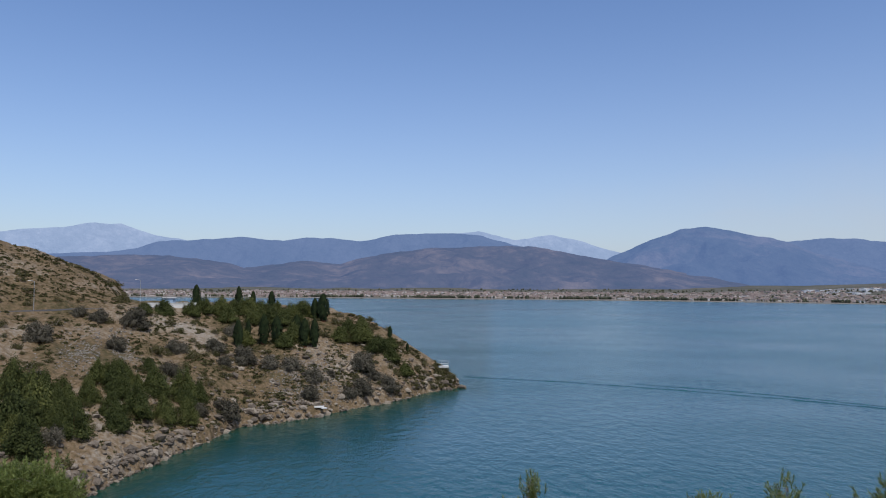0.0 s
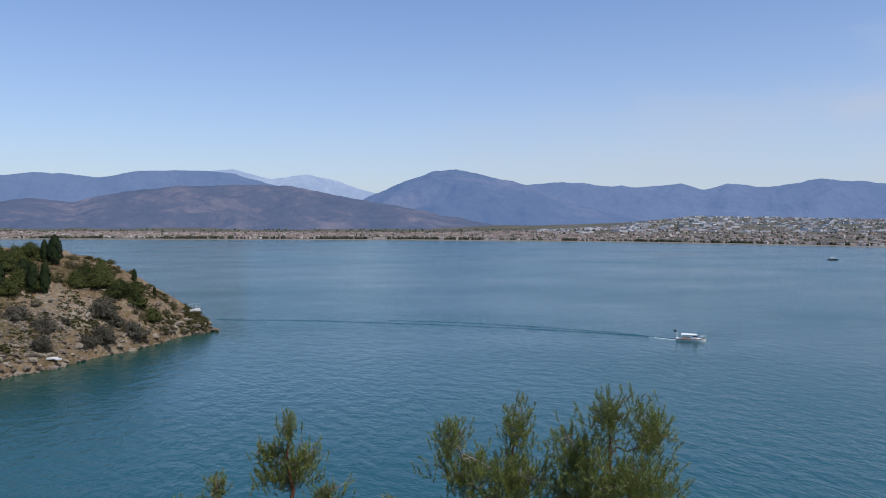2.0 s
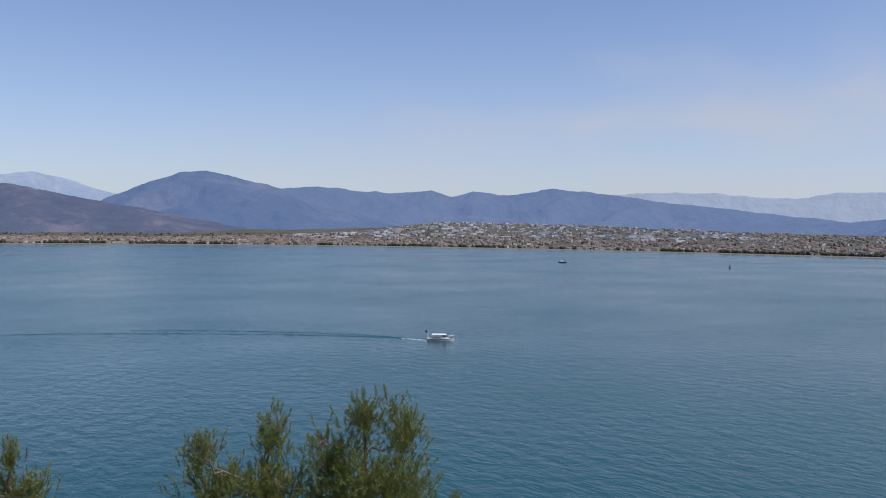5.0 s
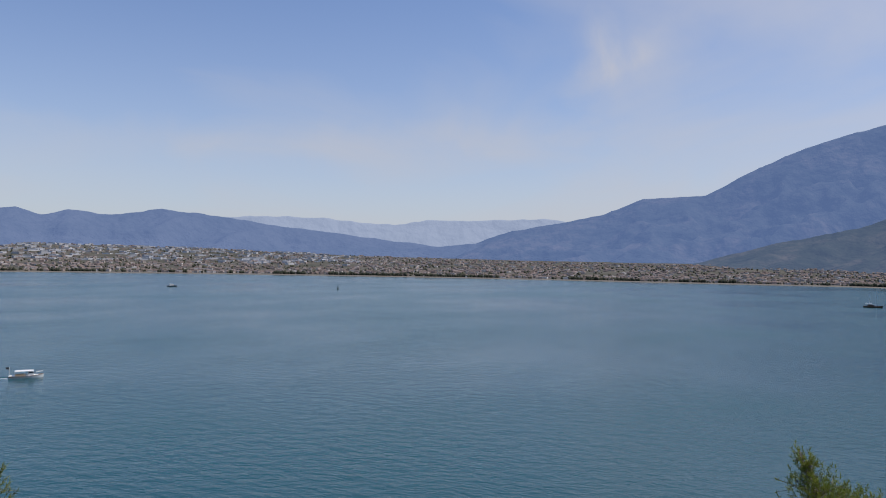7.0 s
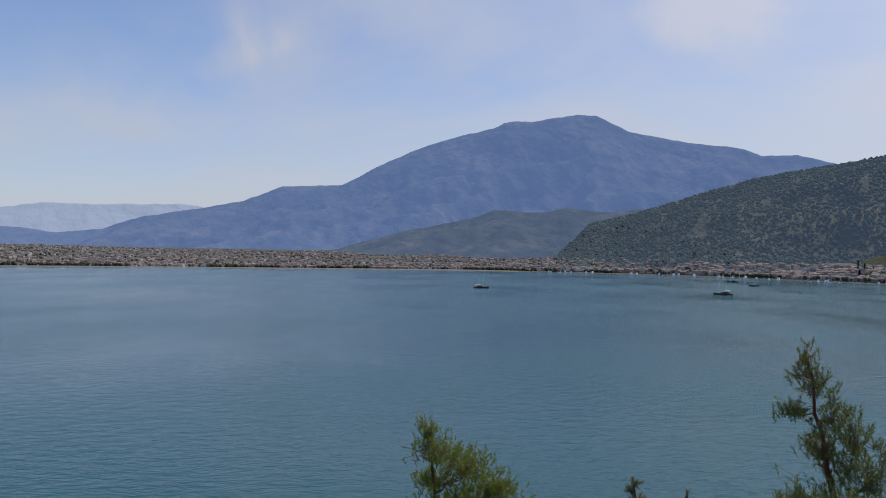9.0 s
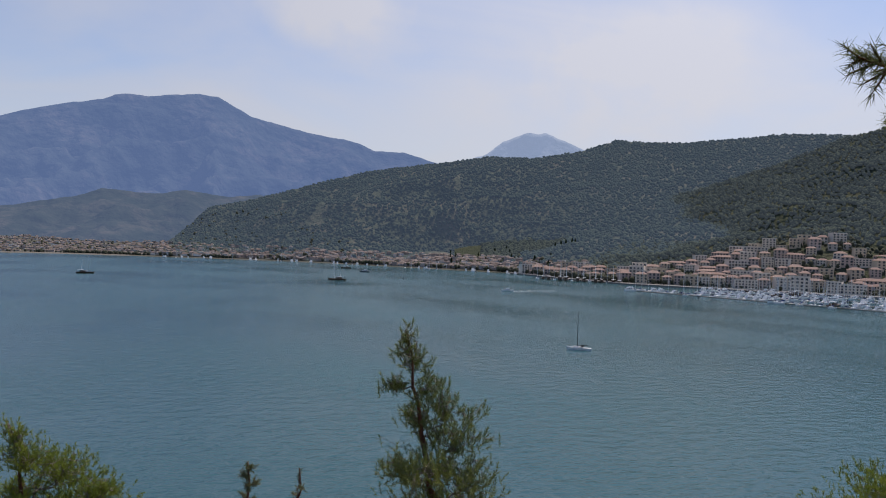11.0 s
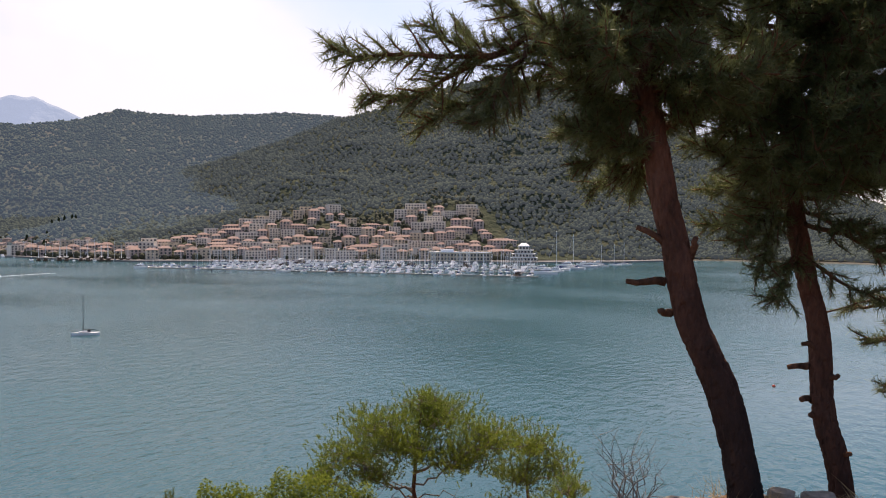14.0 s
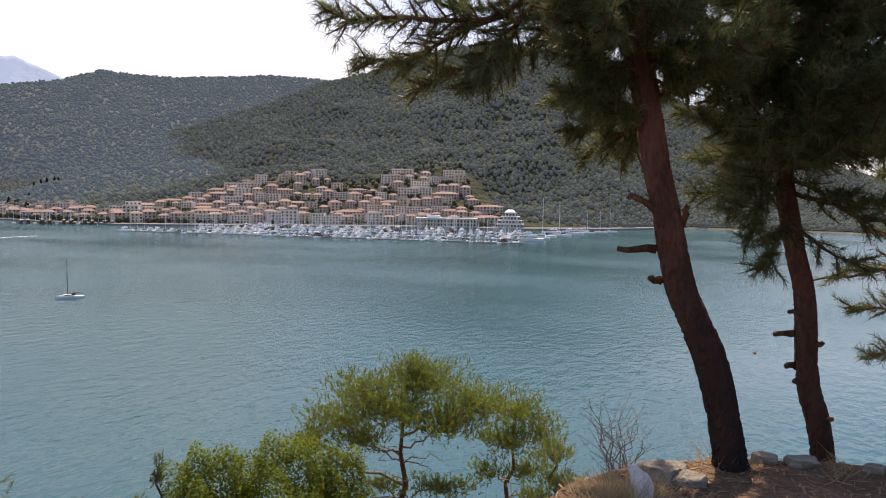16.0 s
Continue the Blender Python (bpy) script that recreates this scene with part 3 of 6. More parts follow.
m_cypress = surface("cypress_leaves", [(0.010, 0.018, 0.008), (0.024, 0.036, 0.014), (0.04, 0.052, 0.02)], 0.4, 0.9, island=0.5, spec=0.1)
# both crown materials emit a little blue in place of the distance haze
m_forest = surface("forest_crowns", [(0.034, 0.045, 0.028), (0.05, 0.063, 0.038), (0.075, 0.087, 0.05)], 0.006, 0.95, fine=0.3, island=0.5, bump=0.6, bump_scale=0.6, spec=0.05, haze_glow=(0.32, 0.42, 0.60, 0.065))
m_forest_far = surface("ridge_crowns", [(0.036, 0.05, 0.03), (0.055, 0.072, 0.042), (0.085, 0.10, 0.058)], 0.004, 0.95, fine=0.05, island=0.3, spec=0.05, haze_glow=(0.25, 0.38, 0.68, 0.095))


def needles(P, U, per, length, spread, width, twig=0.18):
    """Sprays of needles round twig ends P that point along U."""
    n = len(P)
    P, U = np.repeat(P, per, 0), np.repeat(U, per, 0)
    d = unit(U * 0.9 + spread * rng.normal(size=P.shape))
    base = P - U * (rng.uniform(0, twig, len(P)))[:, None]
    side = unit(np.cross(d, rng.normal(size=P.shape))) * (width / 2)
    tip = base + d * (length * rng.uniform(0.7, 1.15, len(P)))[:, None]
    V = np.stack([base - side, base + side, tip], 1).reshape(-1, 3)
    return V, np.arange(len(V)).reshape(-1, 3)


def curve(a, b, sag=0.0, wob=0.0, n=7):
    t = np.linspace(0, 1, n)[:, None]
    a, b = np.asarray(a, float), np.asarray(b, float)
    P = a + (b - a) * t
    P[:, 2] += (4 * t * (1 - t))[:, 0] * sag
    if wob:
        w = rng.normal(size=(n, 3)) * wob
        w[0] = w[-1] = 0
        P += w
    return P


def bough(wood, green, a, b, r, sag=0.0, twigs=10, twig_len=0.35, per=34, needle=0.10, spread=0.55, width=0.004, lift=0.35, start=0.3, ends=3):
    """One limb with side twigs, each carrying sprays of needles."""
    n = 8
    P = curve(a, b, sag, np.linalg.norm(np.asarray(b) - a) * 0.03, n)
    wood.tube(P, np.linspace(r, r * 0.3, n), 5, 0.12, False)
    T = unit(np.gradient(P, axis=0))
    tips, ways = [], []
    for i in range(twigs):
        t = start + (1 - start) * (i + rng.uniform(0, 1)) / twigs
        k = min(int(t * (n - 1)), n - 2)
        f = t * (n - 1) - k
        p, tan = P[k] * (1 - f) + P[k + 1] * f, T[k]
        side = unit(np.cross(tan, rng.normal(size=3)))
        way = unit(tan * 0.7 + side * rng.uniform(0.4, 1.1) + np.array([0, 0, lift]))
        ln = twig_len * rng.uniform(0.55, 1.2) * (1.15 - 0.5 * t)
        q = p + way * ln
        wood.tube(np.stack([p, p + way * ln * 0.55 + rng.normal(size=3) * 0.03 * ln, q]), [r * 0.3 + 0.002, r * 0.2 + 0.002, 0.002], 4, 0, False)
        for e in range(ends):
            g = (e + 1) / ends
            w2 = unit(way + rng.normal(size=3) * 0.35 * (e < ends - 1))
            tips.append(p + way * ln * g + w2 * 0.05 * (e < ends - 1))
            ways.append(w2)
    tips.append(P[-1])
    ways.append(T[-1])
    green.add(*needles(np.array(tips), np.array(ways), per, needle, spread, width))


def lathe_bush(n, rx, rz, leaf, heart=False):
    """Leaves in several uneven clumps that together make a bush or crown; centre at the foot."""
    clumps = max(5, n // 60)
    C = unit(rng.normal(size=(clumps, 3))) * rng.uniform(0.35, 0.8, (clumps, 1))
    C[:, 2] = np.abs(C[:, 2]) * 1.1
    which = rng.integers(0, clumps, n)
    u = unit(rng.normal(size=(n, 3)))
    p = C[which] + u * rng.uniform(0.18, 0.42, (n, 1))
    p[:, 2] = np.maximum(p[:, 2], 0.02)
    p = p * np.array([rx, rx, rz])
    out = unit(u + np.array([0, 0, 0.5]) + rng.normal(size=(n, 3)) * 0.5)
    a = unit(np.cross(out, rng.normal(size=(n, 3))))
    b = np.cross(out, a)
    s = leaf * rng.uniform(0.6, 1.3, (n, 1))
    V = np.stack([p - a * s, p - b * s * 0.6, p + a * s, p + b * s * 0.6], 1).reshape(-1, 3)
    F = np.arange(len(V)).reshape(-1, 4)
    if heart:
        for c in C:
            u = unit(rng.normal(size=(70, 3)))
            q = (c + u * rng.uniform(0.05, 0.30, (70, 1))) * np.array([rx, rx, rz])
            t = unit(np.cross(u, rng.normal(size=(70, 3)))) * leaf * 1.5
            w = np.cross(u, t)
            F = np.concatenate([F, np.arange(280).reshape(-1, 4) + len(V)])
            V = np.concatenate([V, np.stack([q - t, q - w, q + t, q + w], 1).reshape(-1, 3)])
    return V, F


# ---- woods on the hills ----
ICO = bmesh.new()
bmesh.ops.create_icosphere(ICO, subdivisions=2, radius=1)
ICO_V = np.array([v.co[:] for v in ICO.verts])
ICO_F = np.array([[v.index for v in f.verts] for f in ICO.faces])
ICO.free()
ICO = bmesh.new()
bmesh.ops.create_icosphere(ICO, subdivisions=1, radius=1)
ICO1_V = np.array([v.co[:] for v in ICO.verts])
ICO1_F = np.array([[v.index for v in f.verts] for f in ICO.faces])
ICO.free()


def crowns(name, P, R, H, material, detail, label, category="trees", rough=0.28, soft=True):
    """Many small lumpy tree crowns as one mesh."""
    TV, TF = (ICO_V, ICO_F) if detail else (ICO1_V, ICO1_F)
    n, k = len(P), len(TV)
    shape = 1 + rng.uniform(-rough, rough, (n, k))
    V = TV[None] * shape[..., None] * np.stack([R, R, H], -1)[:, None, :] + P[:, None, :]
    F = TF[None] + (np.arange(n) * k)[:, None, None]
    ob = new(name, fast_mesh(name, V.reshape(-1, 3), F.reshape(-1, 3), [material], smooth=soft))
    return tagged(ob, label, category, kind="stuff")


def scatter(n, a0, a1, d0, d1):
    az = rng.uniform(a0, a1, n)
    d = np.sqrt(rng.uniform(d0**2, d1**2, n))
    return az, d


az, d = scatter(42000, 121, 190, 980, 1765)
keep = (d > spine(SHORE, az) + spine([(119, 60), (130, 110), (134, 185), (139, 260), (147, 215), (152, 255), (157, 210), (159.5, 60), (166, 25), (200, 25)], az) + rng.uniform(-20, 20, len(az)))
az, d = az[keep], d[keep]
x, y = around(az, d)
R = rng.uniform(1.8, 4.0, len(az))
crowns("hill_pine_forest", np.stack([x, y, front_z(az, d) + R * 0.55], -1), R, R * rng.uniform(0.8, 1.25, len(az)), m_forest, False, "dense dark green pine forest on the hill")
az, d = scatter(46000, 99, 150, 1090, 2370)
keep = (d > spine(SHORE, az) + 95) & ~((az > 113.5) & (az < 119.0) & (d < 1560)) & ((vnoise(az * 1.1, d / 130, 75) > -0.40) | (az > 125))
az, d = az[keep], d[keep]
x, y = around(az, d)
R = rng.uniform(1.9, 4.2, len(az))
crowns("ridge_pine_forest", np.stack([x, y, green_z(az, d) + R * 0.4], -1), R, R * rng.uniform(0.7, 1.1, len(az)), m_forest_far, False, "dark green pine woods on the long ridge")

# ---- headland plants ----
bush_meshes = []
for k in range(5):
    V, F = lathe_bush(900, 1.0, 0.85, 0.062)
    bush_meshes.append(fast_mesh("bush_leaves", V, F, [m_scrub]))
grey_meshes = []
for k in range(5):
    V, F = lathe_bush(2600, 1.0, 0.95, 0.030, True)
    grey_meshes.append(fast_mesh("bush_twigs", V, F, [m_grey]))
pine_meshes = []
for k in range(4):
    V, F = lathe_bush(4200, 1.0, 1.7, 0.033, True)
    V[:, :2] *= (1.2 - 0.75 * np.clip(V[:, 2:3] / 2.1, 0, 1))
    pine_meshes.append(fast_mesh("pine_leaves", V, F, [m_pinefar]))
cyp_meshes = []
for k in range(3):
    n = 800
    t = rng.uniform(0, 1, n)
    rad = 0.12 * np.sin(np.pi * np.clip(t * 0.93 + 0.05, 0, 1)) ** 0.7 * rng.uniform(0.4, 1.5, n)
    a = rng.uniform(0, 2 * np.pi, n)
    p = np.stack([rad * np.cos(a), rad * np.sin(a), t], -1)
    s = 0.045 * rng.uniform(0.6, 1.4, (n, 1))
    side = np.stack([-np.sin(a), np.cos(a), 0 * a], -1)
    V = np.stack([p - side * s * 0.7, p + np.array([0, 0, -1]) * s, p + side * s * 0.7, p + np.array([0, 0, 1.7]) * s], 1).reshape(-1, 3)
    cyp_meshes.append(fast_mesh("cypress_leaves", V, np.arange(len(V)).reshape(-1, 4), [m_cypress]))
trunk_geo = Geo().tube(curve((0, 0, -0.3), (0, 0, 1.0), 0, 0.01, 5), [0.09, 0.08, 0.07, 0.05, 0.03], 6, 0.1)
m_trunk_mesh = trunk_geo.mesh("trunk", m_bark, True)
stem_geo = Geo()
for k in range(5):
    a = k * 1.26
    stem_geo.tube(curve((0, 0, -0.15), (0.5 * math.cos(a), 0.5 * math.sin(a), 0.6), 0.1, 0.03, 5), [0.05, 0.04, 0.035, 0.025, 0.015], 5)
m_stem_mesh = stem_geo.mesh("stem", m_twig, True)


def plant(name, az, d, sx, sz, mesh, stem, label, category, group, crown_name="crown", base=None):
    x, y = around(az, d)
    z = float(headland_z(az, d)) if base is None else base
    ob = thing(name, (float(x), float(y), z - 0.15), label, category, group)
    ob.scale = (sx, sx, sz)
    ob.rotation_euler = (0, 0, rng.uniform(0, 6.28))
    part(crown_name, mesh, ob)
    part("trunk" if stem is m_trunk_mesh else "stem", stem, ob)
    return ob


# (azimuth, distance behind the waterline, radius)
GREY_BUSHES = ((-27.5, 76, 5.2), (-27.7, 47, 3.2), (-24.0, 93, 3.7), (-21.7, 82, 5.8), (-25.2, 100, 3.2), (-22.9, 67, 3.8), (-19.0, 56, 4.3), (-16.4, 46, 4.0), (-14.4, 32, 5.2), (-19.4, 39, 4.0), (-15.5, 4, 5.2), (-26.7, 17, 3.4), (-12.5, 27, 4.0), (-11.0, 23, 4.4), (-9.8, 7, 4.1), (-9.4, 15, 3.9), (-5.9, 16, 5.7), (-5.1, 10, 3.5), (-5.9, 4, 5.0), (-3.9, 4, 4.8), (-6.9, 3, 3.4), (-15.2, 58, 3.9), (-15.8, 34, 3.1), (-8.2, 16, 2.0), (-17.4, 10, 3.0))
DARK_PINES = ((-10.9, 45, 4.8), (-14.4, 47, 3.9), (-11.7, 42, 4.3), (-9.9, 40, 3.4), (-7.6, 40, 4.0), (-6.0, 34, 5.4), (-4.8, 26, 4.9), (-3.8, 19, 3.5), (-2.8, 10, 3.2), (-7.0, 43, 3.7), (-3.9, 28, 3.2), (-12.5, 62, 4.6), (-6.0, 43, 3.3))
TOP_PINES = ((-16.0, 81, 4.7), (-15.1, 80, 4.3), (-14.1, 76, 5.3), (-13.1, 73, 4.8), (-12.1, 70, 4.2), (-11.1, 67, 4.3), (-10.3, 68, 4.8), (-9.5, 65, 3.8), (-18.0, 85, 3.6), (-17.2, 86, 4.1), (-21.1, 94, 3.1), (-19.8, 92, 4.0), (-15.5, 71, 4.6), (-13.7, 64, 4.1), (-11.7, 57, 4.1), (-10.5, 54, 3.6))
LOW_PINES = ((-24.0, 40, 3.2), (-22.8, 32, 4.5), (-20.3, 27, 4.6), (-18.5, 20, 5.0), (-21.5, 19, 4.6), (-18.2, 8, 3.8), (-26.1, 37, 3.4), (-25.4, 23, 3.8), (-27.7, 28, 5.8), (-28.9, 39, 5.2), (-29.1, 23, 5.6), (-23.1, 24, 3.3), (-19.7, 12, 3.8), (-24.5, 34, 3.4), (-22.5, 45, 3.1), (-27.2, 40, 3.7), (-28.3, 14, 4.8), (-26.4, 23, 3.4), (-20.7, 44, 2.5), (-17.5, 18, 3.4))
CYPRESSES = ((-14.8, 85, 8.5), (-13.8, 83, 7.0), (-12.5, 76, 8.0), (-9.4, 62, 8.5), (-8.8, 59, 11.0), (-14.8, 45, 10), (-13.0, 44, 11), (-12.1, 43, 10), (-10.1, 39, 10), (-9.4, 36, 10.5), (-10.7, 47, 8.0), (-17.7, 89, 9.5), (-14.1, 52, 6.5), (-3.9, 33, 5.0), (-2.6, 24, 3.5))
for k, (a, back, r) in enumerate(GREY_BUSHES):
    plant("bush", a, float(headland_foot(a)) + back, r * 0.95, r * 1.1, grey_meshes[k % 5], m_stem_mesh, "large grey twiggy bush on the dry slope", "bush", "bushes on the headland")
for k in range(330):
    a = rng.uniform(-33, 0.6)
    run = float(spine(BENCH_BACK, a))
    back = rng.uniform(0.06, 1.0) * run
    if a < -22 and rng.uniform() < 0.45:
        back = run + rng.uniform(12, 75)
    if (-26.5 < a < -20.5 and 48 < back < 80) or (-13 < a < -7.2 and back < 30):
        continue
    r = rng.uniform(0.9, 2.4) * (1.4 if rng.uniform() < 0.15 else 1)
    plant("bush", a, float(headland_foot(a)) + back, r, r * rng.uniform(0.7, 1.0), bush_meshes[k % 5], m_stem_mesh, "small olive green bush on the stony slope", "bush", "bushes on the headland")
for k, (a, back, r) in enumerate(TOP_PINES):
    plant("tree", a, float(headland_foot(a)) + back, r * 0.9, r * 0.8, pine_meshes[k % 4], m_trunk_mesh, "dark green pine on the flat top of the headland", "tree", "pines on the headland top")
for k, (a, back, r) in enumerate(DARK_PINES):
    plant("tree", a, float(headland_foot(a)) + back, r * 0.95, r * 0.75, pine_meshes[k % 4], m_trunk_mesh, "spreading dark green pine near the point", "tree", "pines near the point")
for a, back, h in CYPRESSES:
    plant("cypress_tree", a, float(headland_foot(a)) + back, h * rng.uniform(0.9, 1.3), h * 0.85, cyp_meshes[int(rng.integers(3))], m_trunk_mesh, "narrow dark cypress tree on the headland", "tree", "cypresses on the headland")
for k, (a, back, r) in enumerate(LOW_PINES):
    plant("pine_tree", a, float(headland_foot(a)) + back, r * 0.8, r * 1.0, pine_meshes[k % 4], m_trunk_mesh, "bushy green pine low on the slope", "tree", "pines low on the slope")
for k in range(22):
    a = rng.uniform(-33, -17.5)
    back = rng.uniform(12, 24) + 20 * rng.uniform() * np.clip((-16.5 - a) / 6, 0, 1)
    r = rng.uniform(1.8, 3.4)
    plant("pine_tree", a, float(headland_foot(a)) + back, r, r * 1.1, pine_meshes[k % 4], m_trunk_mesh, "bushy green pine low on the slope", "tree", "pines low on the slope")
# low dry scrub between the bushes
n = 8000
a = rng.uniform(-34, 0.9, n)
u = rng.uniform(0.04, 1.0, n)
d = headland_foot(a) + u * spine(BENCH_BACK, a)
far = (a < -22) & (rng.uniform(size=n) < 0.55)
d = np.where(far, headland_foot(a) + spine(BENCH_BACK, a) + rng.uniform(14, 78, n), d)
keep = (vnoise(a * 0.9, d / 9, 81) > -0.12) | far
a, d = a[keep], d[keep]
x, y = around(a, d)
z = headland_z(a, d)
leaf_v, leaf_f = lathe_bush(46, 1.0, 0.6, 0.26)
size = rng.uniform(0.3, 0.95, len(a)) * np.where(rng.uniform(size=len(a)) < 0.12, 1.9, 1)
turn = rng.uniform(0, 6.28, len(a))
ct, st = np.cos(turn)[:, None], np.sin(turn)[:, None]
V = np.stack([(leaf_v[None, :, 0] * ct - leaf_v[None, :, 1] * st) * size[:, None] + x[:, None], (leaf_v[None, :, 0] * st + leaf_v[None, :, 1] * ct) * size[:, None] + y[:, None], leaf_v[None, :, 2] * size[:, None] + z[:, None] - 0.1], -1).reshape(-1, 3)
F = (leaf_f[None] + (np.arange(len(a)) * len(leaf_v))[:, None, None]).reshape(-1, 4)
tagged(new("low_scrub", fast_mesh("low_scrub", V, F, [m_scrub])), "low dry scrub and grass tufts on the slope", "scrub", kind="stuff")
# loose rocks along the waterline
n = 2200
a = rng.uniform(-34, 1.6, n)
d = headland_foot(a) + np.where(rng.uniform(size=n) < 0.6, rng.uniform(-1.5, 5.5, n), rng.uniform(2, 40, n) * np.clip((1.6 - a) / 8, 0.1, 1))
x, y = around(a, d)
R = rng.uniform(0.2, 1.0, n) ** 2.2 * rng.uniform(0.5, 1.6, n)
m_rock = surface("shore_rock", [(0.05, 0.042, 0.033), (0.15, 0.12, 0.09), (0.36, 0.31, 0.24)], 0.5, 0.9, fine=4, bump=0.6, bump_scale=4, island=0.4)
n = 5200
sa = np.concatenate([rng.normal(-23.4, 1.7, n // 2), rng.normal(-9.8, 1.6, n // 2)])
sd = headland_foot(sa) + np.concatenate([rng.normal(64, 11, n // 2), np.abs(rng.normal(14, 9, n // 2)) + 2])
ok = fbm(sa * 0.7, sd / 26, 83, 3) > -0.12
sa, sd = sa[ok], sd[ok]
sx, sy = around(sa, sd)
sr = rng.uniform(0.1, 0.42, len(sa)) ** 1.3
m_scree = surface("pale_scree", [(0.12, 0.108, 0.09), (0.20, 0.18, 0.155), (0.29, 0.265, 0.23)], 0.5, 0.95, fine=4, island=0.5)
crowns("scree_stones", np.stack([sx, sy, headland_z(sa, sd) + sr * 0.15], -1), sr, sr * 0.6, m_scree, False, "loose pale grey scree on the slope", "stones", 0.35, False)
crowns("shore_rocks", np.stack([x, y, np.maximum(headland_z(a, d), 0) + R * 0.2], -1), R, R * 0.6, m_rock, False, "pale broken rocks along the waterline", "rocks", 0.35, False)

for a, dd, r, h in ((-29.8, 88, 4.2, 4.2), (-27.0, 80, 3.6, 3.4), (-25.3, 92, 3.2, 2.9), (-31.5, 70, 4.0, 4.0), (-28.4, 104, 3.6, 3.8)):
    plant("pine_tree", a, dd, r, h, pine_meshes[int(rng.integers(4))], m_trunk_mesh, "bright green pine on the near slope", "tree", "pines low on the slope", base=float(rise(dd, -13.5 if a < -26 else -14.5)) - 1.9 * h)
# ---- pines beside the viewpoint: boughs as (azimuth, elevation) from and to, depth, twigs ----
STUBS_LEANING = [(169.9, -1.0, 167.4, 0.4), (169.4, -3.5, 166.7, -3.5), (169.8, -5.7, 169.0, -5.6), (171.1, -1.7, 171.5, -0.3)]
STUBS_SECOND = [(179.6, -7.4, 178.4, -7.4), (178.9, -8.8, 177.5, -9.0), (179.0, -11.0, 178.4, -11.0), (179.2, -12.0, 178.9, -12.0), (179.7, -9.5, 180.6, -9.3), (180.6, -14.3, 181.4, -14.2)]
BOUGHS_LEANING = [
    (167.6, 15.3, 158.1, 13.2, -0.2, 0),
    (158.1, 13.2, 145.0, 13.2, -0.4, 20),
    (158.1, 13.1, 147.6, 10.0, -0.3, 20),
    (160.6, 13.9, 151.6, 7.6, -0.2, 20),
    (159.3, 13.5, 155.5, 7.8, -0.4, 14),
    (162.2, 14.5, 157.8, 8.9, 0.1, 12),
    (156.8, 12.8, 151.8, 14.8, -0.3, 7),
    (162.2, 14.5, 156.3, 17.0, -0.2, 14),
    (164.6, 15.1, 160.4, 18.3, 0.2, 14),
    (168.0, 11.4, 160.6, 11.2, 0.3, 16),
    (168.3, 9.4, 161.6, 7.1, 0.4, 18),
    (168.6, 7.6, 162.9, 5.1, 0.3, 18),
    (168.7, 6.6, 164.4, 3.5, 0.5, 16),
    (168.6, 5.8, 166.9, 3.1, 0.6, 14),
    (168.0, 12.2, 161.8, 13.3, 0.5, 14),
    (168.3, 8.6, 163.6, 9.0, 0.2, 16),
    (167.9, 13.7, 163.4, 15.3, 0.5, 16),
    (168.4, 12.6, 177.7, 12.5, -0.3, 4),
]
BOUGHS_SECOND = [
    (177.8, 3.1, 172.0, 0.6, 0.2, 16),
    (177.4, 6.2, 171.0, 6.2, 0.3, 16),
    (177.6, 4.3, 172.3, 3.0, 0.4, 16),
    (177.4, 8.2, 170.5, 9.4, 0.2, 16),
    (177.2, 10.1, 170.8, 12.5, 0.3, 16),
    (177.1, 12.0, 171.8, 15.5, 0.2, 16),
    (177.8, 2.7, 175.4, -2.5, -0.3, 16),
    (178.3, 0.4, 176.6, -4.5, -0.3, 14),
    (177.8, 3.1, 174.0, -0.6, -0.4, 16),
    (177.6, 5.1, 174.2, 4.3, -0.5, 14),
    (177.7, 4.3, 183.7, 3.2, 0.3, 16),
    (177.5, 6.2, 185.2, 6.5, 0.4, 18),
    (177.4, 8.2, 187.1, 8.9, 0.2, 18),
    (177.2, 10.1, 185.0, 12.2, 0.5, 18),
    (177.1, 12.7, 183.2, 15.5, 0.2, 18),
    (177.1, 13.4, 179.3, 17.6, 0.2, 18),
    (178.0, 1.9, 183.8, 0.1, -0.4, 14),
    (178.1, 0.8, 187.5, -0.8, -0.4, 12),
    (178.6, -1.2, 183.0, -4.4, -0.2, 6),
    (177.3, 9.3, 179.3, 7.4, -0.7, 16),
    (177.2, 11.2, 181.0, 9.9, -0.8, 16),
    (177.5, 7.4, 181.5, 5.4, -0.7, 16),
    (177.7, 5.1, 180.6, 2.8, -0.7, 14),
    (177.1, 12.3, 174.2, 13.6, -0.6, 16),
    (177.3, 8.9, 174.1, 8.2, -0.6, 16),
    (177.4, 8.2, 173.6, 10.9, 0.8, 16),
    (177.2, 11.9, 177.9, 14.9, -0.6, 16),
    (177.5, 6.2, 179.1, 4.3, 0.9, 16),
    (177.3, 10.8, 182.3, 13.1, 0.8, 18),
    (177.5, 6.6, 183.2, 8.0, 0.9, 18),
    (177.1, 14.2, 173.3, 17.6, 0.1, 16),
    (177.0, 14.9, 182.0, 18.0, 0.4, 16),
    (177.1, 14.2, 175.9, 17.8, -0.5, 14),
]
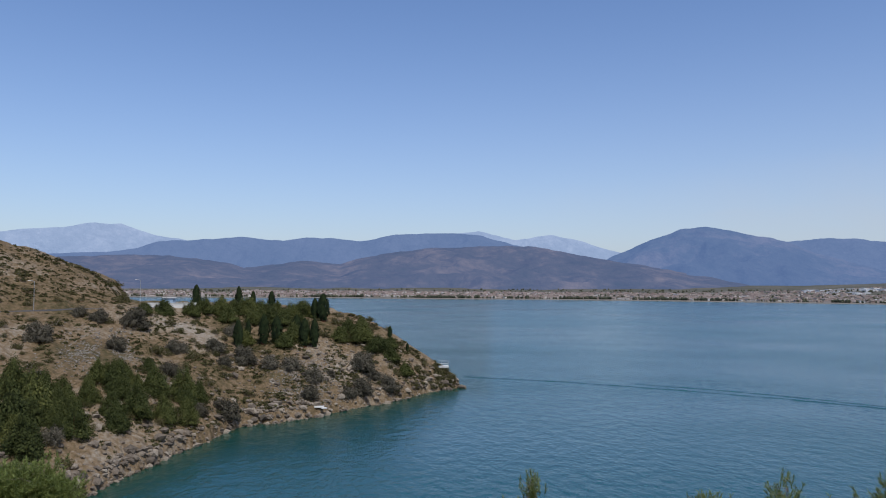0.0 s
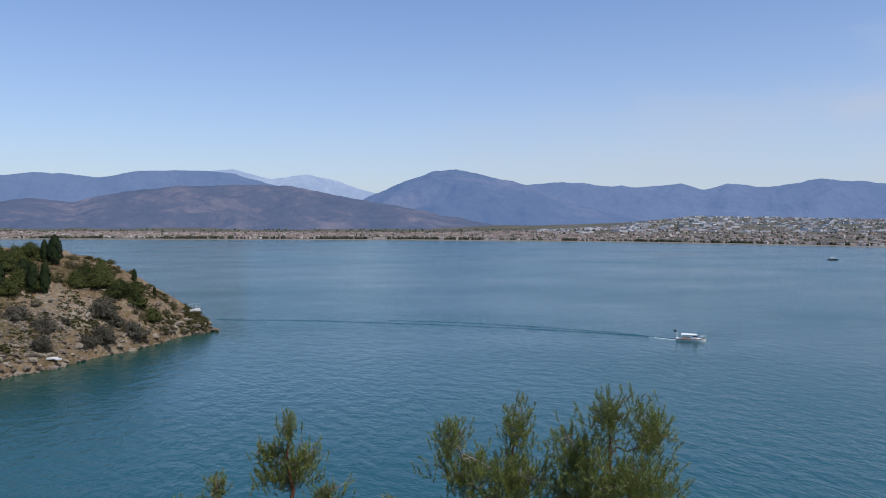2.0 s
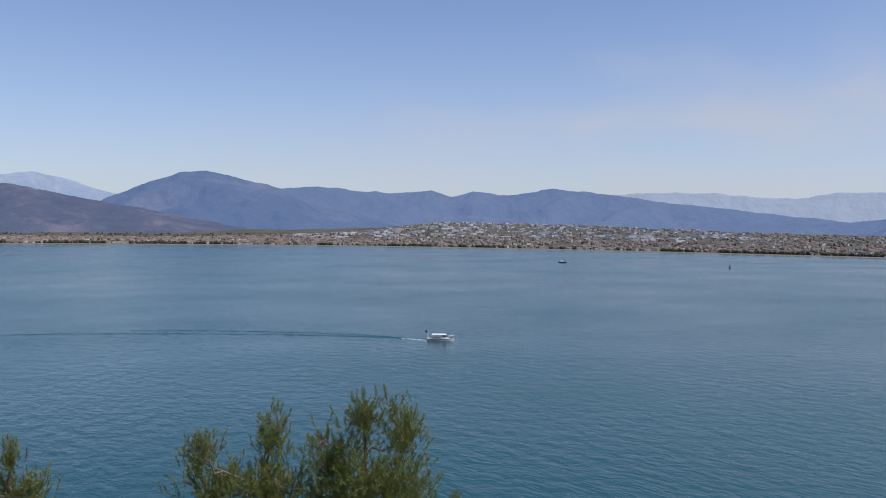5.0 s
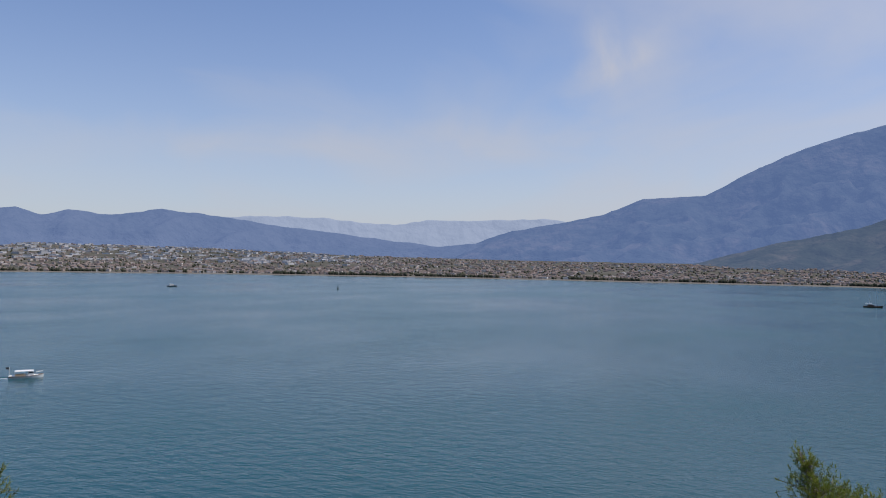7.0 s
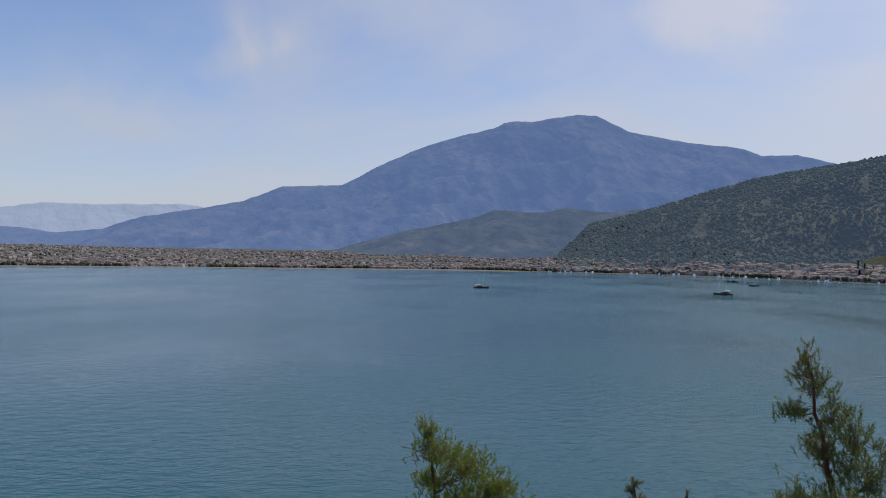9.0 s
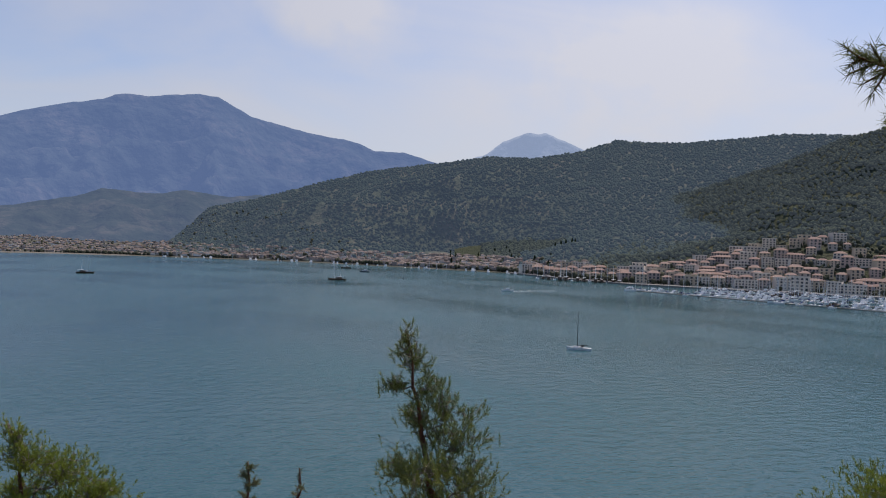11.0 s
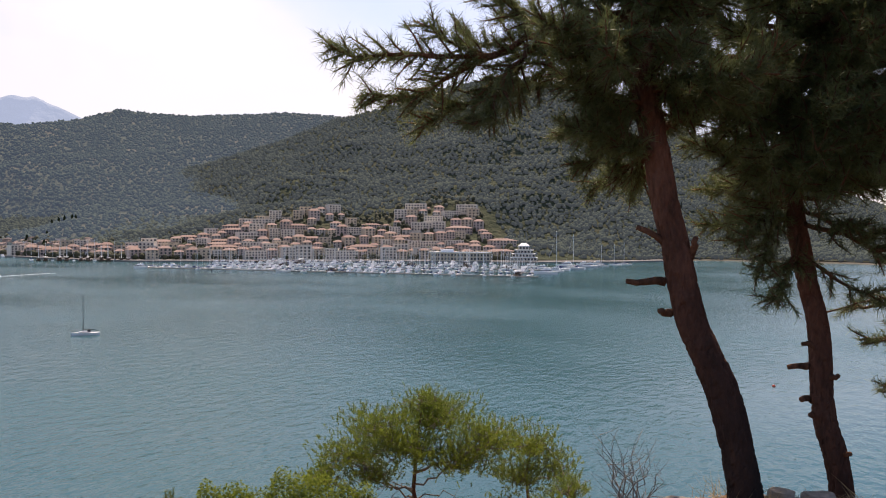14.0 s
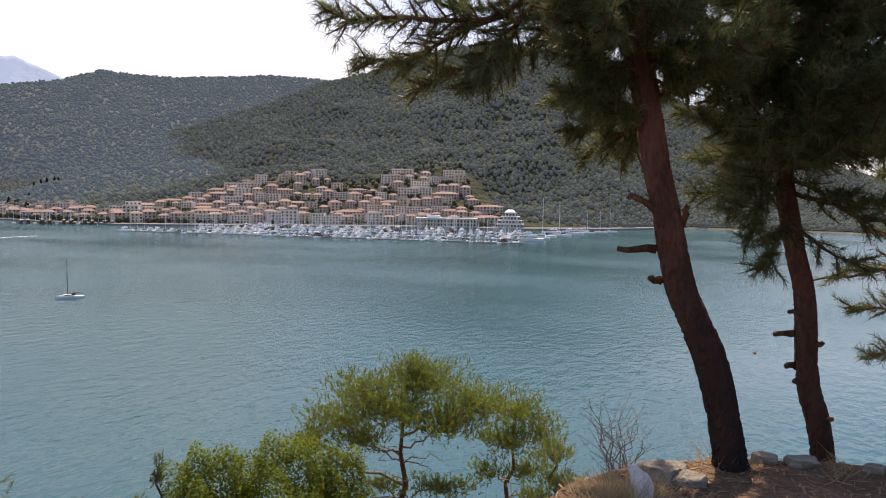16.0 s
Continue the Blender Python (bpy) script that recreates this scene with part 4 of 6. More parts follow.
BOUGHS_THIRD = [
    (189.9, 1.4, 183.6, -2.1, 0, 8),
    (190.3, -1.8, 181.6, -4.5, -0.2, 9),
    (190.4, -5.0, 182.0, -6.8, 0.2, 14),
    (190.5, -6.7, 183.2, -10.1, 0.1, 14),
    (190.5, -6.4, 186.2, -9.0, 0.3, 12),
    (190.0, 4.2, 184.6, 4.6, 0.2, 14),
    (190.2, -0.0, 179.5, -5.3, 0.3, 6),
    (189.9, 7.7, 185.0, 10.8, 0.3, 16),
    (189.7, 11.2, 184.2, 14.0, 0.1, 16),
    (190.0, 6.0, 184.8, 7.9, -0.3, 16),
    (190.1, 2.5, 185.5, 0.9, 0.4, 10),
]


STEP = np.array([-0.065, -0.046, 0.0])  # the viewer's small step to the side


def smooth_line(P, n):
    P = np.asarray(P, float)
    t = np.linspace(0, 1, len(P))
    s = np.linspace(0, 1, n)
    out = np.stack([np.interp(s, t, P[:, k]) for k in range(3)], -1)
    for _ in range(max(2, n // 8)):
        out[1:-1] = (out[:-2] + 2 * out[1:-1] + out[2:]) / 4
    return out


def fill(line, n, a0, a1, e0, e1, deep=1.2):
    """More boughs from the trunk into the crown's dark inside."""
    out = []
    for _ in range(n):
        e = rng.uniform(e0, e1)
        s = e - rng.uniform(-1.5, 3)
        out.append((float(np.interp(s, [q for _, q in line], [q for q, _ in line])), s, rng.uniform(a0, a1), e, rng.uniform(-deep, deep), 16))
    return out


def tall_pine(label, line, dist, r0, r1, boughs, stubs, top=True):
    """A tall pine at the edge: line of (azimuth, elevation) along its trunk."""
    P = smooth_line([spot(a, dist, e) + STEP for a, e in line], 170)
    base = P[0].copy()
    ob = thing("pine_tree", tuple(base), label, "tree", "tall pines at the edge")
    R = np.linspace(r0, r1, len(P))
    R[:14] *= np.linspace(1.12, 1.0, 14)
    # thick bark plates parted by long fissures
    ang, run = np.meshgrid(np.linspace(0, 6.28, 40, endpoint=False), np.linspace(0, 1, len(P)) * float(np.linalg.norm(P[-1] - P[0])))
    plates = np.clip(np.abs(fbm(ang * 2.6 + dist, run * 6.5, 77, 3)) * 4.5, 0, 1)
    wood = Geo().tube(P - base, R, 40, 0.012, True, 0.90 + 0.14 * plates + 0.10 * fbm(ang * 0.9, run * 1.6, 79, 2))
    part("trunk", wood.mesh("trunk", m_old_bark, False), ob, "reddish-brown fissured bark, darker at the foot")
    for a0, e0, a1, e1 in stubs:
        d2 = dist - 0.08
        p, q = spot(a0, dist, e0) + STEP - base, spot(a1, d2, e1) + STEP - base
        g = Geo().tube(curve(p, q, 0, 0.008, 5), [0.03, 0.026, 0.022, 0.02, 0.017], 7, 0.12)
        part("broken_branch", g.mesh("broken_branch", m_bark, True), ob, "broken dead branch stub")
    green = Geo()
    for a0, e0, a1, e1, off, tw in boughs:
        limbs = Geo()
        inner = dist if abs(a0 - np.interp(e0, [e for _, e in line], [a for a, _ in line])) < 1.2 else dist + off * 0.6
        p, q = spot(a0, inner, e0) + STEP - base, spot(a1, dist + off * 1.3, e1) + STEP - base
        ln = float(np.linalg.norm(q - p))
        if tw == 0:
            limbs.tube(curve(p, q, 0.04, 0.02, 9), np.linspace(0.035, 0.018, 9), 7, 0.1)
            part("branch", limbs.mesh("branch", m_bark, True), ob)
            continue
        bough(limbs, green, p, q, 0.012 + 0.009 * ln, sag=-0.06 * ln, twigs=int(tw * 2.0), twig_len=0.24, per=26, needle=0.085, spread=0.75, width=0.0048, lift=0.1, start=0.2)
        part("branch", limbs.mesh("branch", m_bark, True), ob)
    if top:
        for k in range(16):
            a = k * 2.4
            h = P[-1 - (k % 8) * 4] - base
            q = h + np.array([math.cos(a) * 1.5, math.sin(a) * 1.5, rng.uniform(-0.1, 0.7)])
            limbs = Geo()
            bough(limbs, green, h, q, 0.025, twigs=22, twig_len=0.28, per=36, needle=0.09, spread=0.85, width=0.0032)
            part("branch", limbs.mesh("branch", m_bark, True), ob)
    part("foliage", green.mesh("foliage", m_needle), ob, "long dark green needles in open sprays")
    return ob


TRUNK_LEANING = [(175.1, -18.4), (175.0, -17.5), (174.5, -15.3), (174.0, -13.0), (173.2, -10.4), (172.2, -8.5), (171.1, -6.0), (170.6, -3.6), (170.2, -1.4), (169.3, 2.2), (168.6, 6.2), (167.8, 10.1), (167.3, 13.9), (167.0, 17), (166.4, 23), (166.0, 30), (165.6, 36)]
TRUNK_SECOND = [(181.2, -20.8), (181.0, -17.2), (180.6, -14.6), (179.9, -12.6), (179.6, -10.5), (179.5, -7.4), (179.2, -5.2), (178.7, -3.6), (178.1, -0.5), (177.7, 1.9), (177.3, 8.2), (177.0, 15.6), (176.8, 24), (176.6, 33)]
TRUNK_THIRD = [(195, -14), (194.5, -6), (194, 4), (193.6, 14), (193.4, 26), (193.2, 36)]
tall_pine("tall leaning pine with reddish bark and broken stubs", TRUNK_LEANING, 5.2, 0.108, 0.075, BOUGHS_LEANING + fill(TRUNK_LEANING, 13, 161, 168, 6.5, 20, 0.8) + fill(TRUNK_LEANING, 7, 154, 166, 13, 20, 0.8) + fill(TRUNK_LEANING, 26, 168, 176, 9, 22, 0.8), STUBS_LEANING)
tall_pine("slender pine with a dark dense crown", TRUNK_SECOND, 6.3, 0.088, 0.06, BOUGHS_SECOND + fill(TRUNK_SECOND, 60, 171.5, 188, 3.5, 20) + fill(TRUNK_SECOND, 36, 181, 191, 6, 22), STUBS_SECOND)
tall_pine("pine with low drooping boughs on the slope", TRUNK_THIRD, 7.0, 0.11, 0.07, BOUGHS_THIRD + fill(TRUNK_THIRD, 44, 183, 192, 3, 20) + fill(TRUNK_THIRD, 16, 182.5, 188, -1.5, 5), [])


def slope_pine(label, az, d, top_el, r, material, base_az=None, crown_from=0.3, n=26, shape="young", twig=0.26, per=24, needle=0.085, spread=0.5, bare=0, width=0.0038, group="pines on the slope below"):
    base_az = az if base_az is None else base_az
    bx, by = around(base_az, d)
    base = np.array([float(bx), float(by), float(near_z(base_az, d)) - 0.1])
    top = spot(az, d, top_el)
    ob = thing("pine_tree", tuple(base), label, "tree", group)
    H = top - base
    P = curve((0, 0, 0), H, 0, 0.05, 14)
    P[1:-1, :2] += np.sin(np.linspace(0, 3.1, 14))[1:-1, None] * 0.05
    wood, green = Geo(), Geo()
    wood.tube(P, np.linspace(0.03 + 0.012 * H[2], 0.012, 14), 9, 0.08)
    for k in range(n):
        limbs = Geo()
        f = crown_from + (1 - crown_from) * ((k + rng.uniform(0, 0.9)) / n)
        i = min(int(f * 13), 12)
        p = P[i] + (P[i + 1] - P[i]) * (f * 13 - i)
        a = k * 2.39996 + rng.uniform(-0.3, 0.3)
        if shape == "young":
            ln = r * (1.12 - 0.92 * (f - crown_from) / (1 - crown_from)) * rng.uniform(0.75, 1.15)
            q = p + np.array([math.cos(a) * ln * 0.8, math.sin(a) * ln * 0.8, ln * rng.uniform(0.5, 0.9)])
            q[2] = min(q[2], H[2] + 0.02 - 0.5 * ln * 0.8)
        else:
            ln = r * (1.1 - 1.0 * (f - crown_from) / (1 - crown_from)) * rng.uniform(0.7, 1.15)
            q = p + np.array([math.cos(a) * ln, math.sin(a) * ln, ln * rng.uniform(-0.1, 0.35)])
        bough(limbs, green, p, q, 0.008 + 0.010 * ln, sag=-0.05 * ln, twigs=int(9 + 13 * ln), twig_len=twig, per=per, needle=needle, spread=spread, width=width, lift=0.9 if shape == "young" else 0.4, start=0.3)
        part("branch", limbs.mesh("branch", m_twig, True), ob)
    limbs = Geo()
    bough(limbs, green, P[-3], P[-1], 0.012, twigs=8, twig_len=twig * 0.6, per=per, needle=needle, spread=spread, width=width, lift=0.8)
    part("branch", limbs.mesh("branch", m_twig, True), ob)
    for k in range(bare):
        limbs = Geo()
        p = P[3 + k % 5]
        a = rng.uniform(0, 6.28)
        q = p + np.array([math.cos(a), math.sin(a), rng.uniform(-0.1, 0.3)]) * r * rng.uniform(0.7, 1.15)
        L = curve(p, q, 0.1, 0.05, 7)
        limbs.tube(L, np.linspace(0.016, 0.004, 7), 4, 0, False)
        for m in range(3, 7):
            limbs.tube(np.stack([L[m], L[m] + rng.normal(size=3) * 0.16]), [0.005, 0.002], 3, 0, False)
        part("branch", limbs.mesh("branch", m_twig, True), ob, "bare dead branch")
    part("trunk", wood.mesh("trunk", m_bark, True), ob)
    part("foliage", green.mesh("foliage", material), ob)
    return ob


def lobed_pine(label, foot, d, lobes, material, dense=1.0, up=0.8, per=40, needle=0.08, spread=0.5, twig=0.19, width=0.0074, bare=0, clump=0.42, group="pines on the slope below"):
    """A pine whose crown is several uneven lobes of upright shoots: lobes as (azimuth, elevation, half width, half height) in degrees."""
    bx, by = around(foot, d)
    base = np.array([float(bx), float(by), float(near_z(foot, d)) - 0.15])
    ob = thing("pine_tree", tuple(base), label, "tree", group)
    C = np.array([spot(a, d, e) - base for a, e, _, _ in lobes])
    W = np.array([[d * math.tan(radians(w)), d * math.tan(radians(w)), d * math.tan(radians(h))] for _, _, w, h in lobes])
    look_way = unit(np.array([bx, by, 0.0]))
    C = C + look_way[None] * (W[:, :1] * rng.uniform(-0.8, 0.8, (len(C), 1)))
    top = C[np.argmax(C[:, 2] + W[:, 2])] + np.array([0, 0, 0.3 * W[np.argmax(C[:, 2] + W[:, 2]), 2]])
    trunk = curve((0, 0, 0), top, 0, 0.05, 16)
    size = 0.03 + 0.013 * top[2]
    part("trunk", Geo().tube(trunk, np.linspace(size, 0.010, 16), 9, 0.08).mesh("trunk", m_bark, True), ob)
    green = Geo()
    for c, w in zip(C, W):
        limbs = Geo()
        flat = float(np.linalg.norm(c[:2] - top[:2]))
        at = np.clip((c[2] - 0.5 * flat - 0.2 * w[2]) / top[2], 0.25, 0.95) * 15
        k = min(int(at), 14)
        p = trunk[k] + (trunk[k + 1] - trunk[k]) * (at - k)
        L = curve(p, c, -0.04, 0.04, 8)
        thick = 0.010 + 0.012 * float(np.linalg.norm(c - p))
        limbs.tube(L, np.linspace(thick, 0.007, 8), 6, 0.1, False)
        n = max(20, int(dense * 760 * (w[0] * w[0] + 1.4 * w[0] * w[2])))
        m = max(6, n // 16)
        u = unit(rng.normal(size=(m, 3)))
        u[:, 2] = np.where((u[:, 2] < -0.1) & (rng.uniform(size=m) < 0.75), -u[:, 2], u[:, 2])
        S = c + u * w * rng.uniform(0.35, 1.05, (m, 1))
        for q in S:
            limbs.tube(curve(L[rng.integers(4, 8)], q, -0.02, 0.02, 5), np.linspace(0.008, 0.003, 5), 4, 0, False)
        which = rng.integers(0, m, n)
        T = S[which] + np.clip(rng.normal(size=(n, 3)), -1.7, 1.7) * clump * np.minimum(w, 0.55) * np.array([1, 1, 0.8])
        inner = rng.uniform(size=n) < 0.22
        T[inner] = (c + unit(rng.normal(size=(n, 3))) * w * rng.uniform(0.1, 0.9, (n, 1)))[inner]
        way = unit(0.55 * unit((T - c) / w) + np.array([0, 0, up]) + 0.28 * rng.normal(size=(n, 3)))
        for q, g, v in zip(S[which[:40]], T[:40], way[:40]):
            limbs.tube(np.stack([q, (q + g) / 2 - v * 0.03, g]), [0.004, 0.0035, 0.002], 3, 0, False)
        part("branch", limbs.mesh("branch", m_twig, True), ob)
        green.add(*needles(T, way, per, needle, spread, width, twig))
    for k in range(bare):
        limbs = Geo()
        p = trunk[4 + k % 7]
        a = rng.uniform(0, 6.28)
        L = curve(p, p + np.array([math.cos(a), math.sin(a), rng.uniform(-0.25, 0.3)]) * float(np.max(W)) * rng.uniform(0.7, 1.3), 0.1, 0.05, 7)
        limbs.tube(L, np.linspace(0.015, 0.004, 7), 4, 0, False)
        for m in range(3, 7):
            limbs.tube(np.stack([L[m], L[m] + rng.normal(size=3) * 0.16]), [0.005, 0.002], 3, 0, False)
        part("branch", limbs.mesh("branch", m_twig, True), ob, "bare dead branch")
    part("foliage", green.mesh("foliage", material), ob)
    return ob


YOUNG = "young pine with upright bright green shoots"
lobed_pine(YOUNG, 30.0, 12, [(30.5, -13.4, 1.7, 2.0), (33.4, -14.9, 1.8, 2.6), (31.8, -17.5, 3.0, 2.4), (28.0, -16.9, 2.2, 2.4), (29.0, -20.2, 4.2, 2.1), (33.9, -19.4, 1.9, 1.9), (30.0, -23.0, 4.5, 2.2)], m_shoot, 0.62)
lobed_pine(YOUNG, 21.5, 12.2, [(23.9, -15.0, 1.5, 1.8), (18.6, -15.8, 1.4, 1.9), (22.9, -18.0, 3.0, 1.9), (19.5, -18.8, 2.3, 1.8), (23.2, -20.6, 3.4, 1.7), (21.0, -23.0, 4.0, 2.0)], m_shoot, 0.62)
lobed_pine(YOUNG, 6.8, 12.8, [(6.7, -14.8, 0.8, 1.5), (5.4, -16.6, 1.4, 0.9), (7.4, -16.9, 1.4, 1.3), (6.4, -18.7, 2.2, 1.3), (9.5, -19.3, 1.2, 1.0), (6.8, -21.5, 3.0, 1.6)], m_shoot, 0.6)
lobed_pine(YOUNG, 0.8, 12.5, [(1.5, -18.4, 1.0, 1.1), (-0.4, -19.6, 1.7, 1.0), (0.8, -22.0, 2.2, 1.5)], m_shoot, 0.5)
slope_pine(YOUNG, 14.0, 12, -20.4, 0.5, m_shoot, 14.0, 0.3, 12)
slope_pine(YOUNG, 37.2, 12, -19.7, 0.5, m_shoot, 37.0, 0.3, 12)
lobed_pine("dense soft pine with olive green needles, leaning crown", 93.0, 10, [(89.5, -13.2, 0.9, 1.0), (90.3, -14.6, 1.5, 1.4), (92.4, -15.8, 1.9, 1.4), (94.5, -16.8, 1.6, 1.2), (89.7, -16.8, 1.3, 1.1), (92.4, -18.3, 3.8, 1.7), (92.6, -21.0, 4.5, 2.2)], m_olive, 1.9, 0.7, 20, 0.05, 0.6, 0.09)
slope_pine("small dark conifer with a pointed top", 104.5, 14, -15.7, 0.55, m_needle, None, 0.1, 26, "cone", 0.16, 26, 0.07)
slope_pine("thin pine with bare grey twigs", 108.2, 14, -16.2, 0.6, m_needle, None, 0.3, 10, "cone", 0.2, 12, 0.07, bare=6)
lobed_pine("leaning pine with a ragged pointed crown", 121.5, 11, [(115.7, -6.9, 0.66, 1.49), (116.3, -8.4, 1.21, 1.49), (115.0, -10.1, 1.43, 0.68), (117.3, -10.5, 1.43, 1.62), (118.6, -12.3, 1.76, 1.76), (116.8, -12.9, 1.65, 1.08), (119.4, -14.2, 2.09, 2.03), (118.1, -15.9, 2.86, 1.89), (120.7, -16.4, 1.98, 1.62), (115.2, -16.3, 1.87, 1.08), (119.0, -19.0, 3.96, 2.43), (120.0, -22.0, 3.96, 2.70)], m_shoot, 0.55, 0.6, 32, 0.075, 0.5, 0.16, bare=12)
FLAT = "spreading pine with a rounded olive green crown"
lobed_pine(FLAT, 151.2, 14, [(152.1, -12.9, 1.6, 1.22), (148.8, -14.1, 2.6, 1.35), (153.5, -14.2, 3.2, 1.49), (157.3, -14.9, 2.7, 1.49), (151.0, -15.6, 3.6, 1.35), (146.9, -16.4, 2.3, 1.35), (155.2, -16.6, 2.9, 1.22), (148.4, -17.6, 1.9, 0.94), (145.1, -17.6, 1.8, 1.35), (154.5, -20.5, 2.2, 0.50), (150.0, -20.6, 1.5, 0.44)], m_olive, 1.1, 0.75, 16, 0.065, 0.55, 0.10, 0.011, bare=16)
lobed_pine(FLAT, 158.7, 14.5, [(160.4, -15.6, 2.2, 1.49), (162.4, -16.9, 1.3, 1.62), (159.5, -17.4, 2.3, 1.08), (161.2, -19.6, 1.6, 0.81), (157.9, -19.3, 1.2, 0.81)], m_olive, 1.0, 0.75, 16, 0.065, 0.55, 0.10, 0.011, bare=12)
lobed_pine("small bushy olive green pine", 163.2, 11.5, [(163.1, -18.8, 1.7, 1.2), (163.9, -20.6, 1.8, 1.3), (161.6, -21.5, 1.6, 1.0)], m_olive, 1.2, 0.75, 20, 0.06, 0.55, 0.10)
lobed_pine(YOUNG, 133.9, 10.5, [(134.1, -19.2, 0.5, 1.2), (132.6, -21.0, 0.9, 0.8), (134.0, -22.5, 1.4, 1.2)], m_shoot, 0.5)
lobed_pine(YOUNG, -25.8, 40, [(-28.0, -12.9, 1.7, 0.9), (-26.2, -14.2, 1.5, 1.0), (-30.2, -13.4, 1.9, 1.3), (-27.6, -15.4, 2.8, 1.4), (-28.0, -18.0, 3.4, 1.8)], m_shoot, 0.3, 0.5, 34, 0.22, 0.6, 0.4, 0.03, clump=0.9)


def leafy_shrub(az, d, top_el, rx, n, leaf, label, base_drop=0.2):
    x, y = around(az, d)
    z = float(near_z(az, d)) - base_drop
    h = float(rise(d, top_el)) - z
    ob = thing("shrub", (float(x), float(y), z), label, "shrub")
    u = unit(rng.normal(size=(n, 3)))
    u[:, 2] = np.abs(u[:, 2]) * 1.2 - 0.15
    lump = 0.86 + 0.5 * np.array([noise.noise(Vector(q * 2.6)) for q in u]) * 0.6
    p = u * (lump * rng.uniform(0.72, 1.03, n) ** 0.6)[:, None] * np.array([rx, rx, h * 0.5]) + np.array([0, 0, h * 0.5])
    out = unit(u + rng.normal(size=(n, 3)) * 0.6 + np.array([0, 0, 0.4]))
    a = unit(np.cross(out, rng.normal(size=(n, 3))))
    b = np.cross(out, a)
    s = leaf * rng.uniform(0.6, 1.3, (n, 1))
    V = np.stack([p - a * s, p - b * s * 0.55, p + a * s, p + b * s * 0.55], 1).reshape(-1, 3)
    part("foliage", fast_mesh("foliage", V, np.arange(len(V)).reshape(-1, 4), [m_leaf]), ob)
    for k in range(9):
        g = Geo()
        a = k * 0.7
        g.tube(curve((0, 0, 0), (rx * 0.5 * math.cos(a), rx * 0.5 * math.sin(a), h * 0.6), 0.1, 0.04, 6), np.linspace(0.025, 0.008, 6), 5)
        part("stem", g.mesh("stem", m_twig, True), ob)


leafy_shrub(137.4, 9.0, -17.5, 0.78, 21000, 0.020, "rounded glossy green leafy shrub on the slope")
leafy_shrub(142.8, 9.3, -17.0, 0.95, 24000, 0.020, "rounded glossy green leafy shrub beside a pine")
leafy_shrub(147.0, 9.6, -18.0, 0.62, 14000, 0.020, "rounded glossy green leafy shrub beside a pine")
# ---- far town across the bay ----
m_wall_far = surface("town_walls", [(0.26, 0.20, 0.165), (0.36, 0.29, 0.25), (0.48, 0.42, 0.37), (0.70, 0.67, 0.63)], 0.02, 0.9, fine=0.2, island=0.9)
m_roof = surface("clay_roof_tiles", [(0.20, 0.13, 0.105), (0.29, 0.195, 0.16), (0.40, 0.30, 0.25)], 0.05, 0.9, fine=1.5, island=0.5, obrand=0.3)
# roofs across the bay: greyer tiles, the distance haze put into their colour
m_roof_far = surface("haze_muted_roofs", [(0.13, 0.10, 0.088), (0.19, 0.145, 0.125), (0.29, 0.24, 0.21)], 0.05, 0.9, fine=1.5, island=0.6)
m_white_roof = surface("pale_metal_roofs", [(0.36, 0.37, 0.39), (0.62, 0.62, 0.62)], 0.02, 0.6, island=0.6)
m_town_tree = surface("town_tree_crowns", [(0.04, 0.048, 0.028), (0.07, 0.072, 0.042), (0.10, 0.095, 0.062)], 0.05, 0.95, fine=0.5, island=0.6)
m_shore_tree = surface("shore_tree_crowns", [(0.018, 0.024, 0.014), (0.034, 0.04, 0.024), (0.055, 0.058, 0.036)], 0.05, 0.95, fine=0.5, island=0.5)
m_sand = surface("grey_beach_sand", [(0.13, 0.115, 0.095), (0.20, 0.18, 0.15)], 0.05, 0.95)

BOX_V = np.array([[-1, -1, 0], [1, -1, 0], [1, 1, 0], [-1, 1, 0], [-1, -1, 1], [1, -1, 1], [1, 1, 1], [-1, 1, 1]], float)
BOX_F = np.array([[0, 1, 5, 4], [1, 2, 6, 5], [2, 3, 7, 6], [3, 0, 4, 7], [4, 5, 6, 7]])
HIP_V = np.array([[-1.1, -1.1, 0], [1.1, -1.1, 0], [1.1, 1.1, 0], [-1.1, 1.1, 0], [-0.45, 0, 1], [0.45, 0, 1], [0.45, 0.02, 1], [-0.45, 0.02, 1]], float)
HIP_F = np.array([[0, 1, 5, 4], [1, 2, 6, 5], [2, 3, 7, 6], [3, 0, 4, 7], [3, 2, 1, 0]])


